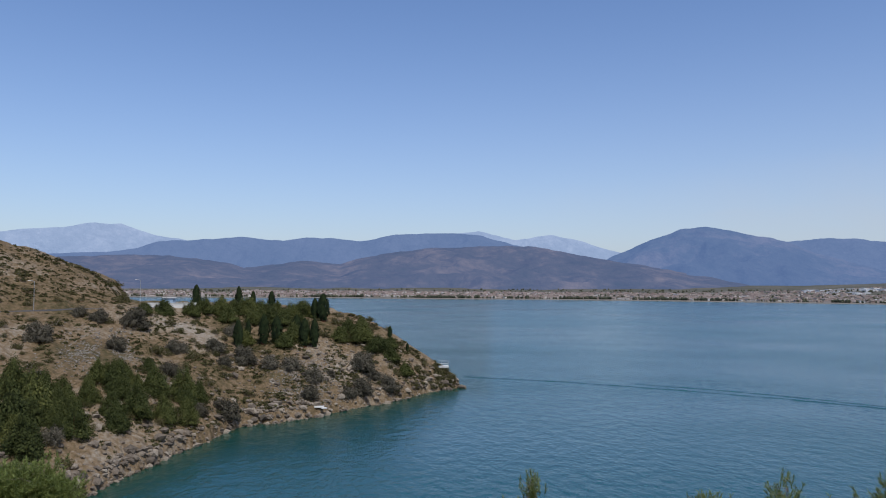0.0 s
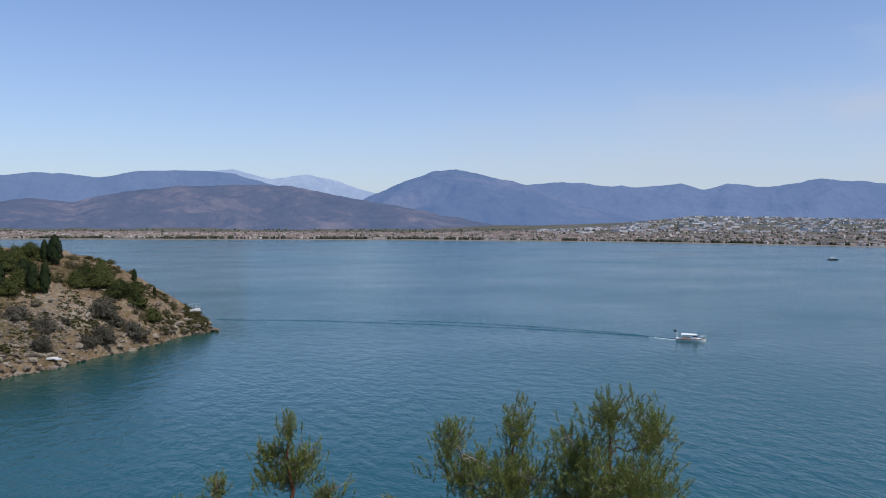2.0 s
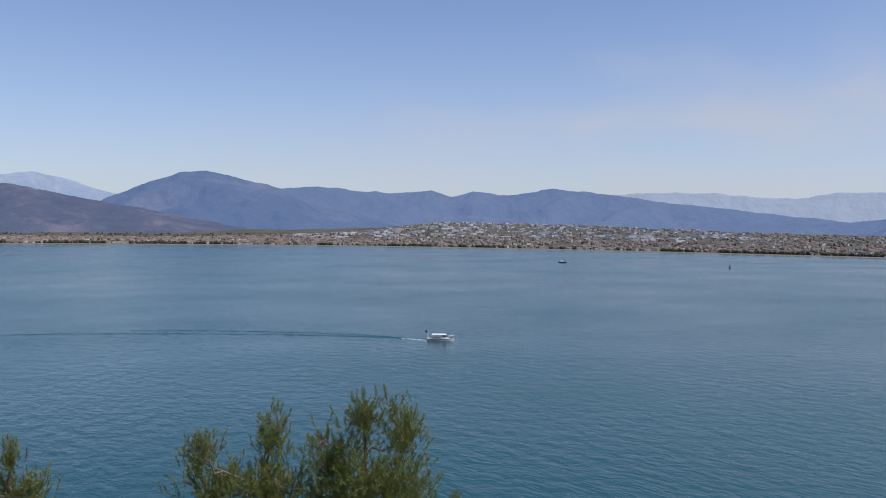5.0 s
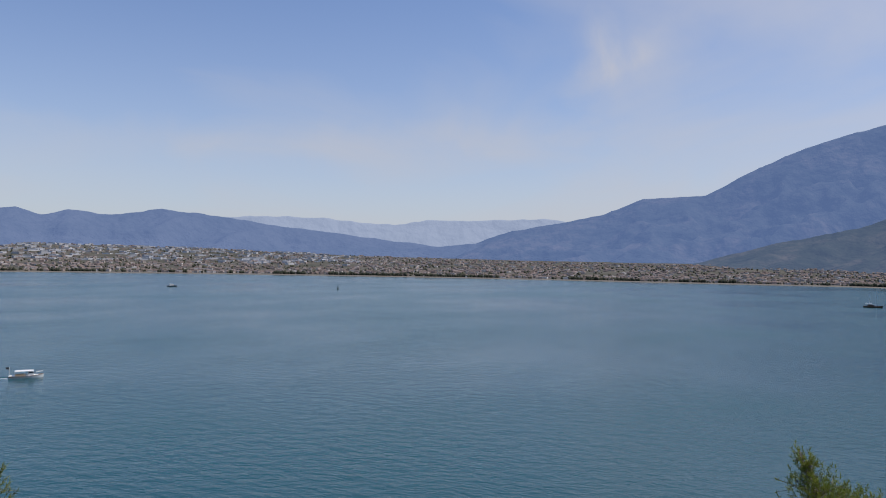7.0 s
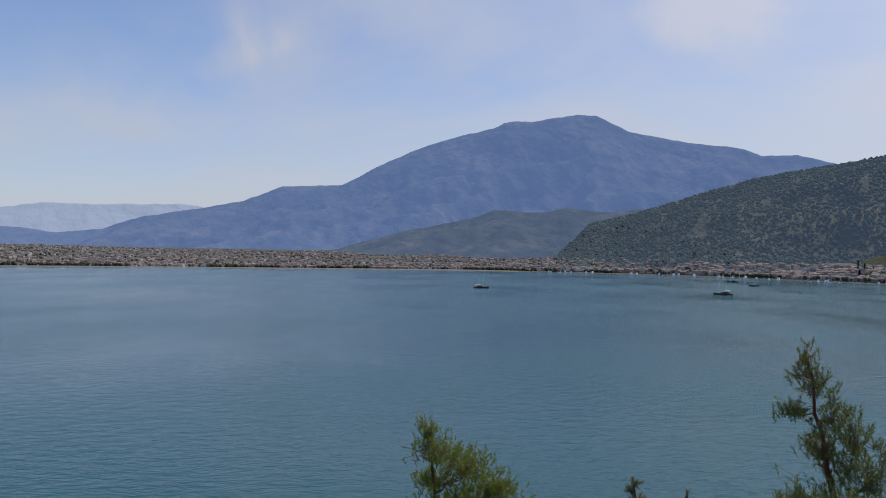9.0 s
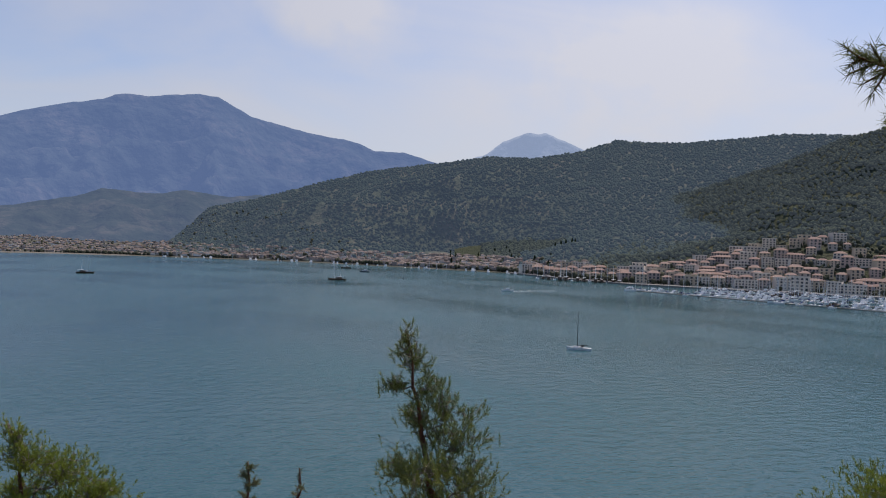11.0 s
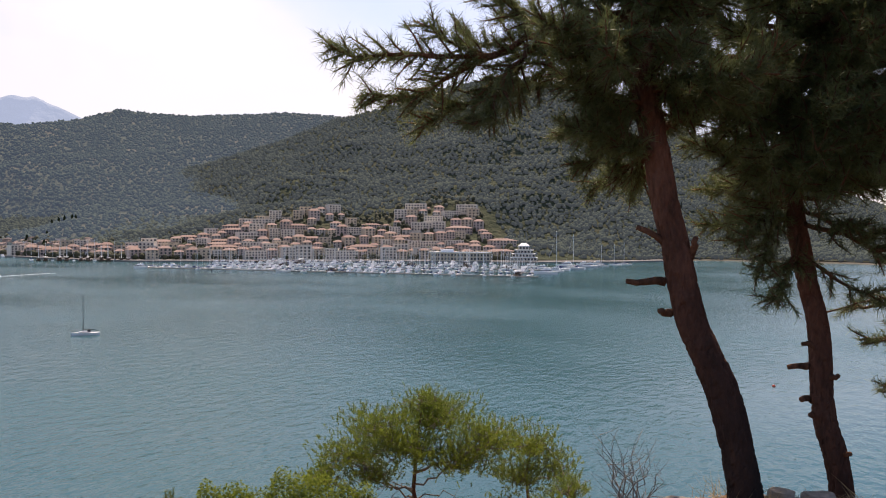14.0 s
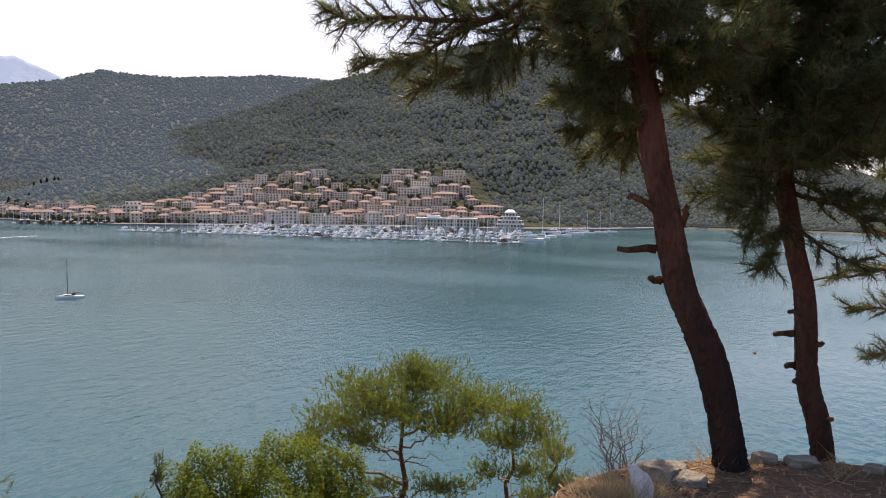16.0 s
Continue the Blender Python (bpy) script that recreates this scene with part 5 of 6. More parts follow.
def blocks(name, P, size, turn, hip, mats, idx, label):
    """Many plain houses in one mesh, each a block under a hipped or a flat roof."""
    n = len(P)
    ct, st = np.cos(turn)[:, None], np.sin(turn)[:, None]
    out_v, out_f, out_m, off = [], [], [], 0
    for TV, TF, use, z0, zs, mi in ((BOX_V, BOX_F, np.ones(n, bool), 0 * size[:, 2], size[:, 2], idx[:, 0]), (HIP_V, HIP_F, hip, size[:, 2], np.full(n, 1.5), idx[:, 1])):
        q = np.where(use)[0]
        lx, ly = TV[None, :, 0] * size[q, 0:1], TV[None, :, 1] * size[q, 1:2]
        V = np.stack([lx * ct[q] - ly * st[q] + P[q, 0:1], lx * st[q] + ly * ct[q] + P[q, 1:2], TV[None, :, 2] * zs[q, None] + (z0[q] + P[q, 2])[:, None]], -1)
        out_v.append(V.reshape(-1, 3))
        out_f.append((TF[None] + (np.arange(len(q)) * len(TV))[:, None, None] + off).reshape(-1, 4))
        out_m.append(np.repeat(mi[q], len(TF)))
        off += len(q) * len(TV)
    ob = new(name, fast_mesh(name, np.concatenate(out_v), np.concatenate(out_f), mats, np.concatenate(out_m)))
    return tagged(ob, label, "houses", kind="stuff")


n = 12500
a = rng.uniform(-26, 129, n)
deep = spine([(-26, 420), (0, 380), (18, 420), (28, 900), (36, 1700), (50, 1700), (60, 1500), (75, 1300), (90, 1300), (104, 800), (110, 280), (129, 240)], a)
back = 24 + deep * rng.uniform(0, 1, n) ** 1.25
d = spine(SHORE, a) + back
x, y = around(a, d)
ok = vnoise(x / 90, y / 90, 91) > -0.28
a, d, x, y, back = a[ok], d[ok], x[ok], y[ok], back[ok]
n = len(a)
zz = np.maximum(plain_z(a, d), np.where(a > 97.6, np.maximum(green_z(a, d), np.where(a > 119.2, front_z(a, d), -9)), -9))
size = np.stack([rng.uniform(2.4, 5.6, n), rng.uniform(2.2, 4.0, n), rng.uniform(2.2, 4.6, n) * np.where(a > 97, 1.5, 1.0)], -1)
shed = (a > 25) & (a < 58) & (back > 500) & (rng.uniform(size=n) < 0.35)
size[shed] = np.stack([rng.uniform(6, 15, shed.sum()), rng.uniform(5, 10, shed.sum()), rng.uniform(3, 6, shed.sum())], -1)
hip = (rng.uniform(size=n) < 0.62) & ~shed
idx = np.stack([np.where(shed, 2, 0), np.ones(n, int)], -1)
low = zz < np.where(a > 97, 20.0, 99.0)
a, x, y, zz, size, hip, idx, n = a[low], x[low], y[low], zz[low], size[low], hip[low], idx[low], int(low.sum())
blocks("far_town", np.stack([x, y, zz - 0.5], -1), size, np.radians(-a) + rng.normal(size=n) * 0.5, hip, [m_wall_far, m_roof_far, m_white_roof], idx, "low white and terracotta houses along the far shore")
n = 7500
a = rng.uniform(-26, 131, n)
back = 12 + spine([(-26, 450), (28, 900), (50, 1600), (75, 1300), (104, 800), (112, 170), (131, 150)], a) * rng.uniform(0, 1, n) ** 1.6
d = spine(SHORE, a) + back
x, y = around(a, d)
ok = (vnoise(x / 60, y / 60, 95) > -0.05) | (rng.uniform(size=n) < 0.25)
a, d, x, y = a[ok], d[ok], x[ok], y[ok]
zz = np.maximum(plain_z(a, d), np.where(a > 97.6, np.maximum(green_z(a, d), np.where(a > 119.2, front_z(a, d), -9)), -9))
R = rng.uniform(1.2, 3.0, len(a)) * np.where(a > 97, 1.3, 1.0)
crowns("town_trees", np.stack([x, y, zz + R * 0.8], -1), R, R * rng.uniform(0.8, 1.4, len(a)), m_town_tree, False, "dark trees between the far houses")
n = 2600
a = rng.uniform(-10, 112, n)
ok = vnoise(a * 0.55, a * 0 + 7.7, 97) + 0.4 * vnoise(a * 2.3, a * 0 + 2.1, 98) > 0.02
a = a[ok]
d = spine(SHORE, a) + rng.uniform(14, 40, len(a))
x, y = around(a, d)
R = rng.uniform(1.6, 3.4, len(a))
crowns("shore_trees", np.stack([x, y, plain_z(a, d) + R * 0.8], -1), R, R * rng.uniform(0.9, 1.5, len(a)), m_shore_tree, False, "dark rows of trees along the far beach")
az = np.linspace(-40, 96, 300)
k = np.array([-3.0, 2.0, 10.0, 16.0])
A, K = np.meshgrid(az, k)
X, Y = around(A, spine(SHORE, A) + K)
tagged(sheet("beach", X, Y, np.array([-0.3, 0.5, 1.9, 1.5])[:, None] + 0 * A, m_sand), "narrow pale beach along the far shore", "beach", kind="structure")

# ---- houses above the marina ----
def plaster(name, c, dirt=0.75):
    return surface(name, [tuple(v * dirt for v in c), c], 0.25, 0.9, fine=2.0, obrand=0.25)


m_plaster = [plaster("white_plaster", (0.80, 0.71, 0.60)), plaster("cream_plaster", (0.66, 0.54, 0.40)), plaster("pink_plaster", (0.58, 0.45, 0.38)), plaster("grey_plaster", (0.52, 0.45, 0.38))]
m_glass = surface("dark_window_glass", [(0.03, 0.035, 0.045), (0.06, 0.07, 0.08)], 0.5, 0.15, spec=0.5)
m_awning = surface("white_awning", [(0.8, 0.8, 0.79), (0.9, 0.9, 0.89)], 0.3, 0.7)
pane_mesh = Geo().box((0, 0, 0), (1.7, 0.3, 1.8)).mesh("window", m_glass)
door_mesh = Geo().box((0, 0, 0), (2.2, 0.3, 2.3)).mesh("balcony_door", m_glass)


def house_template(w, dp, floors, wall, roof_kind, label):
    """A small town house, front towards -y, standing at the origin far below; parts: wall, roof, windows, balconies."""
    h = floors * 3.1
    ob = thing("house", (0, 0, -500), label, "house", "houses above the marina")
    part("wall", Geo().box((0, 0, h / 2 - 3), (w, dp, h + 6)).mesh("wall", wall), ob)
    if roof_kind == "hip":
        V = HIP_V * np.array([w / 2, dp / 2, 2.4]) + np.array([0, 0, h])
        part("roof", fast_mesh("roof", V, HIP_F, [m_roof]), ob)
    else:
        g = Geo().box((0, 0, h + 0.15), (w + 0.5, dp + 0.5, 0.3))
        for sx in (-1, 1):
            g.box((sx * (w / 2 + 0.1), 0, h + 0.7), (0.25, dp, 0.8))
        g.box((0, -dp / 2 - 0.1, h + 0.7), (w, 0.25, 0.8))
        part("roof", g.mesh("roof", wall), ob, "flat roof with a low parapet")
    cols = max(2, int(w / 3.6))
    for f in range(floors):
        for c in range(cols):
            o = part("window", pane_mesh if (f + c) % 3 else door_mesh, ob)
            o.location = ((c + 0.5) / cols * w - w / 2, -dp / 2 - 0.02, f * 3.1 + 1.6)
        if f and roof_kind == "flat":
            part("balcony", Geo().box((0, -dp / 2 - 0.7, f * 3.1 - 0.1), (w * 0.8, 1.4, 0.25)).box((0, -dp / 2 - 1.35, f * 3.1 + 0.45), (w * 0.8, 0.1, 0.9)).mesh("balcony", wall), ob)
    return ob


templates = [house_template(11, 9, 2, m_plaster[0], "hip", "white two-storey house with a terracotta hipped roof"), house_template(13, 10, 3, m_plaster[1], "hip", "cream three-storey house with a terracotta roof"), house_template(12, 10, 3, m_plaster[2], "hip", "pink three-storey house with a terracotta roof"), house_template(16, 11, 4, m_plaster[0], "flat", "white four-storey apartment house with balconies"), house_template(10, 9, 2, m_plaster[3], "hip", "grey plastered house with a terracotta roof"), house_template(14, 10, 3, m_plaster[1], "flat", "cream apartment house with balconies and flat roof"), house_template(30, 11, 2, m_plaster[2], "hip", "long pale pink terraced house with a terracotta roof"), house_template(26, 11, 3, m_plaster[0], "flat", "long white terraced apartment house with balconies")]
homes = []
LIMIT = [(124, 90), (132, 120), (136, 175), (139, 240), (145, 235), (147, 175), (149.5, 180), (151.5, 240), (155, 235), (156.5, 130), (158.5, 40), (160, 0)]
for row, back in enumerate((22, 48, 74, 102, 130, 158, 186, 212)):
    a = 124.3 + 0.37 * (row % 2)
    while a < 158.8:
        w_lim = float(spine(LIMIT, a))
        if back < w_lim and rng.uniform() < 0.86:
            dd = float(spine(SHORE, a)) + back + rng.uniform(-7, 7)
            kind = int(rng.choice(8, p=[0.17, 0.13, 0.14, 0.11, 0.12, 0.12, 0.10, 0.11])) if row else int(rng.choice([1, 3, 5, 2, 7]))
            x, y = around(a, dd)
            z = max(float(front_z(a, dd)), 2.0)
            o = copy_thing(templates[kind], pose(float(x), float(y), z - 0.3, 0, 0, -a + rng.normal() * 14))
            k = rng.uniform(0.9, 1.25)
            o.scale = (k, k, k * rng.uniform(0.9, 1.1))
            homes.append(o)
        a += rng.uniform(0.72, 1.12) * (1.1 if row == 0 else 1.0)
for t in templates:
    for o in (*t.children_recursive, t):
        bpy.data.objects.remove(o)
# trees between them
n = 1900
a = rng.uniform(124, 160, n)
dd = spine(SHORE, a) + rng.uniform(10, 16, n) + spine(LIMIT, a) * rng.uniform(0, 1.15, n)
x, y = around(a, dd)
R = rng.uniform(1.6, 3.8, n)
crowns("garden_trees", np.stack([x, y, np.maximum(front_z(a, dd), 1.5) + R * 0.7], -1), R, R * rng.uniform(0.9, 1.6, n), m_town_tree, False, "dark garden trees between the houses")


# cypresses on the slope behind the old town
for k in range(30):
    a = 118.5 + 9.5 * rng.uniform()
    dd = float(spine(SHORE, a)) + rng.uniform(110, 330)
    h = rng.uniform(6, 10.5)
    plant("cypress_tree", a, dd, h * 1.2, h, cyp_meshes[k % 3], m_trunk_mesh, "tall dark cypress on the slope above the town", "tree", "cypresses above the town", base=float(max(green_z(np.float64(a), np.float64(dd)), front_z(np.float64(a), np.float64(dd)))))


def spot_ground(a, d, z):
    x, y = around(a, d)
    return (float(x), float(y), z)


# white tiered building on the quay
hotel = thing("hotel", spot_ground(159.3, 962, 2.2), "white tiered waterfront building with open terraces", "building")
hotel.rotation_euler = (0, 0, radians(-159.3))
for k, (w, dp) in enumerate(((34, 20), (30, 17), (24, 14), (15, 10))):
    part("storey", Geo().box((0, 0, k * 4.6 + 1.9), (w - 2, dp - 2, 3.8)).mesh("storey", m_plaster[0]), hotel)
    part("terrace_slab", Geo().box((0, 0, k * 4.6 + 4.1), (w, dp, 0.5)).mesh("terrace_slab", m_awning), hotel)
    for c in range(int(w / 4)):
        o = part("window", pane_mesh, hotel)
        o.location = ((c + 0.5) * 4 - int(w / 4) * 2, -dp / 2 + 0.98, k * 4.6 + 2.1)
        o.scale = (1.5, 1, 1.4)
part("roof", fast_mesh("roof", HIP_V * np.array([6.5, 5, 3.5]) + np.array([0, 0, 18.6]), HIP_F, [m_awning]), hotel)
# long arcaded quay building
arcade = thing("arcade_building", spot_ground(154.6, 950, 2.2), "long cream arcaded quay building with flat roof", "building")
arcade.rotation_euler = (0, 0, radians(-154.6))
part("wall", Geo().box((0, 0, 4.5), (74, 14, 11)).mesh("wall", m_plaster[1]), arcade)
part("roof", Geo().box((0, 0, 10.3), (76, 16, 0.6)).box((-16, 0, 12.2), (16, 10, 3.2)).mesh("roof", m_awning), arcade)
for c in range(18):
    for f in range(2):
        o = part("window", pane_mesh, arcade)
        o.location = (-34 + c * 4, -7.02, 2.4 + f * 4.4)
        o.scale = (1.3, 1, 1.5)
# quay
az = np.linspace(123, 170, 120)
A, K = np.meshgrid(az, np.array([-14.0, -13.9, 12.0, 26.0]))
X, Y = around(A, spine(SHORE, A) + K)
m_quay = surface("quay_concrete", [(0.16, 0.15, 0.14), (0.26, 0.245, 0.22)], 0.1, 0.9, fine=1)
tagged(sheet("quay_pavement", X, Y, np.array([-1.0, 1.9, 2.0, 2.2])[:, None] + 0 * A, m_quay, False), "pale concrete quay along the marina", "quay", kind="structure")

# ---- boats ----
m_hull = surface("white_boat_hull", [(0.82, 0.80, 0.76), (0.90, 0.88, 0.84)], 0.2, 0.35, spec=0.5, obrand=0.1)
m_hull_dark = surface("navy_boat_hull", [(0.015, 0.02, 0.035), (0.03, 0.035, 0.05)], 0.2, 0.3, spec=0.5)
m_hull_wood = surface("varnished_wood_hull", [(0.06, 0.03, 0.018), (0.12, 0.06, 0.03)], 0.6, 0.4, spec=0.4)
m_deck = surface("teak_deck", [(0.28, 0.20, 0.13), (0.38, 0.29, 0.20)], 0.6, 0.8)
m_mast = surface("aluminium_mast", [(0.66, 0.65, 0.62), (0.80, 0.78, 0.75)], 0.5, 0.4)
m_cover = surface("blue_sail_cover", [(0.02, 0.04, 0.11), (0.04, 0.06, 0.15)], 0.6, 0.8)
m_dark = surface("dark_fabric", [(0.02, 0.02, 0.022), (0.045, 0.045, 0.05)], 0.6, 0.8)


def hull_mesh(length, beam, free, material, stern=0.75):
    """A boat's hull with pointed bow at +x, flared sides and a raised sheer."""
    t = np.linspace(0, 1, 13)
    half = beam / 2 * np.where(t < 0.45, stern + (1 - stern) * np.sin(t / 0.45 * np.pi / 2), np.cos((t - 0.45) / 0.55 * np.pi / 2) ** 0.75)
    half = np.maximum(half, 0.02)
    sheer = free * (0.92 + 0.45 * np.clip(t - 0.35, 0, 1) ** 2 * 1.6)
    x = (t - 0.5) * length
    rings = []
    for k in range(13):
        rake = 0.06 * length * max(0, t[k] - 0.6)
        rings.append([[x[k] - rake * 1.2, 0, -0.5], [x[k] - rake, -half[k] * 0.75, -0.1], [x[k], -half[k], sheer[k]], [x[k], -half[k] * 0.93, sheer[k] - 0.12], [x[k], half[k] * 0.93, sheer[k] - 0.12], [x[k], half[k], sheer[k]], [x[k] - rake, half[k] * 0.75, -0.1]])
    V = np.array(rings).reshape(-1, 3)
    i = np.arange(13 * 7).reshape(13, 7)
    j = np.roll(i, -1, axis=1)
    g = Geo().add(V, np.stack([i[:-1], i[1:], j[1:], j[:-1]], -1).reshape(-1, 4))
    g.t.append(np.array([[i[0, 0], i[0, m], i[0, m + 1]] for m in range(1, 6)]))
    return g.mesh("hull", material)


def sail_yacht(label, L=12.0, mast=18.5, hull=None, cover=None, spar=None):
    spar = spar or m_mast
    ob = thing("sailing_yacht", (0, 0, -500), label, "sailing yacht")
    part("hull", hull_mesh(L, L * 0.31, L * 0.095, hull or m_hull), ob)
    cabin = part("cabin", Geo().box((0.3, 0, L * 0.095 + 0.25), (L * 0.42, L * 0.18, 0.65), 0, 0.82).mesh("cabin", m_hull), ob)
    part("window", Geo().box((0.3, 0, L * 0.095 + 0.3), (L * 0.3, L * 0.178, 0.22)).mesh("window", m_glass), cabin, "dark cabin window band")
    pole = part("mast", Geo().tube([(0.8, 0, 0.8), (0.8, 0, mast)], [0.18, 0.13], 6).tube([(0.8, -1.1, mast * 0.55), (0.8, 1.1, mast * 0.55)], 0.05, 4).mesh("mast", spar), ob)
    part("boom", Geo().tube([(0.7, 0, 2.3), (-L * 0.36, 0, 2.4)], [0.2, 0.16], 6).mesh("boom", cover or m_cover), ob, "boom with a furled covered sail")
    part("stay", Geo().tube([(0.8, 0, mast - 0.2), (L * 0.48, 0, 1.3)], 0.03, 4).mesh("stay", spar), pole)
    part("sprayhood", Geo().box((-1.6, 0, L * 0.095 + 0.8), (1.6, L * 0.17, 1.0), 0, 0.7).mesh("sprayhood", cover or m_cover), ob)
    return ob


def motor_yacht(label, L=14.0, hull=None):
    ob = thing("motor_yacht", (0, 0, -500), label, "motor yacht")
    f = L * 0.12
    part("hull", hull_mesh(L, L * 0.29, f, hull or m_hull, 0.9), ob)
    cabin = part("cabin", Geo().box((-0.4, 0, f + 0.75), (L * 0.52, L * 0.22, 1.6), 0, 0.84).mesh("cabin", m_hull), ob)
    part("window", Geo().box((-0.2, 0, f + 0.9), (L * 0.50, L * 0.215, 0.5), 0, 0.95).mesh("window", m_glass), cabin, "dark cabin window band")
    bridge = part("flybridge", Geo().box((-1.2, 0, f + 2.0), (L * 0.3, L * 0.19, 0.9), 0, 0.85).mesh("flybridge", m_hull), ob)
    part("radar_arch", Geo().box((-2.6, 0, f + 3.1), (0.7, L * 0.18, 0.25)).box((-2.6, L * 0.08, f + 2.7), (0.5, 0.2, 1.0)).box((-2.6, -L * 0.08, f + 2.7), (0.5, 0.2, 1.0)).mesh("radar_arch", m_hull), bridge)
    return ob


def gulet(label, L=22.0, hull=None, masts=2):
    ob = thing("gulet", (0, 0, -500), label, "wooden sailing boat")
    f = L * 0.09
    part("hull", hull_mesh(L, L * 0.28, f, hull or m_hull_wood, 0.7), ob)
    part("cabin", Geo().box((-L * 0.12, 0, f + 0.8), (L * 0.34, L * 0.18, 1.7), 0, 0.9).mesh("cabin", m_hull_wood), ob)
    part("awning", Geo().box((-L * 0.22, 0, f + 3.0), (L * 0.34, L * 0.22, 0.12)).mesh("awning", m_awning), ob)
    part("bowsprit", Geo().tube([(L * 0.45, 0, f * 1.3), (L * 0.62, 0, f * 1.9)], [0.16, 0.1], 5).mesh("bowsprit", m_hull_wood), ob)
    for k in range(masts):
        mx = L * (0.16 - 0.34 * k)
        part("mast", Geo().tube([(mx, 0, 1), (mx, 0, L * (0.95 - 0.2 * k))], [0.26, 0.18], 6).tube([(mx, 0, 3.6), (mx - L * 0.24, 0, 3.8)], [0.24, 0.18], 6).mesh("mast", m_mast), ob)
    return ob


# mast seen against the light: its shade is put into a dark colour
m_spar = surface("backlit_dark_mast", [(0.05, 0.05, 0.055), (0.10, 0.10, 0.11)], 0.5, 0.5)
fleet_t = [sail_yacht("white sailing yacht moored with furled sail"), sail_yacht("white sailing yacht moored with furled sail", 14, 22.5), sail_yacht("dark blue hulled sailing yacht at its berth", 13, 20.5, m_hull_dark), motor_yacht("white motor yacht moored at the pontoon"), motor_yacht("large white motor yacht at the pontoon", 18), gulet("varnished wooden gulet with two masts"), motor_yacht("dark hulled work boat", 14, m_hull_dark), sail_yacht("white sailing yacht at anchor with bare mast", 12, 18.5, None, m_dark, m_spar)]


def moor(kind, x, y, heading, k=1.0, group="boats in the marina"):
    o = copy_thing(fleet_t[kind], pose(x, y, 0, 0, 0, heading))
    o.scale = (k, k, k)
    o["group"] = group
    return o


p0, p1 = np.array(around(131.6, 822)), np.array(around(160.4, 652))
along = unit(p1 - p0)
inward = np.array([along[1], -along[0]])
if np.dot(inward, (p0 + p1) / 2) < 0:
    inward = -inward
length = float(np.linalg.norm(p1 - p0))
head_in = math.degrees(math.atan2(inward[1], inward[0]))
m_pontoon = surface("pontoon_planks", [(0.22, 0.19, 0.16), (0.33, 0.29, 0.25)], 0.4, 0.9)
for line, (off, s0, s1) in enumerate(((0, 0.0, 1.0), (58, 0.10, 0.98), (116, 0.04, 0.96), (172, 0.10, 0.92))):
    a_, b_ = p0 + inward * off + along * length * s0, p0 + inward * off + along * length * s1
    mid = (a_ + b_) / 2
    pon = thing("pontoon", (float(mid[0]), float(mid[1]), 0.35), "long floating plank pontoon in the marina", "pontoon", "marina pontoons")
    part("deck", Geo().box((0, 0, 0), (float(np.linalg.norm(b_ - a_)), 3.0, 0.7), math.atan2(along[1], along[0])).mesh("deck", m_pontoon), pon)
    for side in (1, -1):
        s = 4.0
        total = float(np.linalg.norm(b_ - a_))
        while s < total - 6:
            kind = int(rng.choice([0, 1, 2, 3, 4, 5], p=[0.36, 0.20, 0.08, 0.22, 0.10, 0.04]))
            if line == 0 and side == -1 and rng.uniform() < 0.72:
                s += 9
                continue
            L = (12, 14, 13, 14, 18, 22)[kind]
            if rng.uniform() < 0.93:
                c = a_ + along * s + inward * side * (2.0 + L / 2)
                moor(kind, float(c[0]), float(c[1]), head_in + (0 if side > 0 else 180) + rng.normal() * 2, rng.uniform(0.72, 1.12))
            s += (5.6, 6.2, 6.0, 6.4, 8.0, 8.6)[kind] * rng.uniform(1.05, 1.5)
# large yachts at the outer end and gulets on the town pier
for a, dd, kind, k in ((161.8, 770, 1, 1.75), (163.0, 800, 1, 1.6), (162.4, 845, 4, 1.3), (164.0, 850, 4, 1.1), (165.0, 880, 0, 1.3), (165.9, 910, 1, 1.1), (166.6, 930, 1, 1.2), (163.6, 900, 3, 1.1), (164.6, 930, 3, 1.1), (160.9, 700, 4, 1.2), (161.6, 740, 3, 1.2), (160.6, 790, 4, 1.0), (159.9, 830, 3, 1.0)):
    x, y = around(a, dd)
    moor(kind, float(x), float(y), 180 - a + rng.uniform(-20, 20), k)
for k in range(15):
    a = 125.2 + k * 0.42
    x, y = around(a, 1035 - k * 3.5)
    moor(5 if k % 3 else 1, float(x), float(y), 90 - a + rng.normal() * 4, rng.uniform(0.85, 1.15), "gulets on the town pier")
for k in range(46):
    a = rng.uniform(98, 125)
    x, y = around(a, float(spine(SHORE, a)) - rng.uniform(10, 22))
    moor(int(rng.choice([0, 3, 3, 4])), float(x), float(y), 90 - a + rng.normal() * 5, rng.uniform(0.8, 1.05), "boats along the town quay")
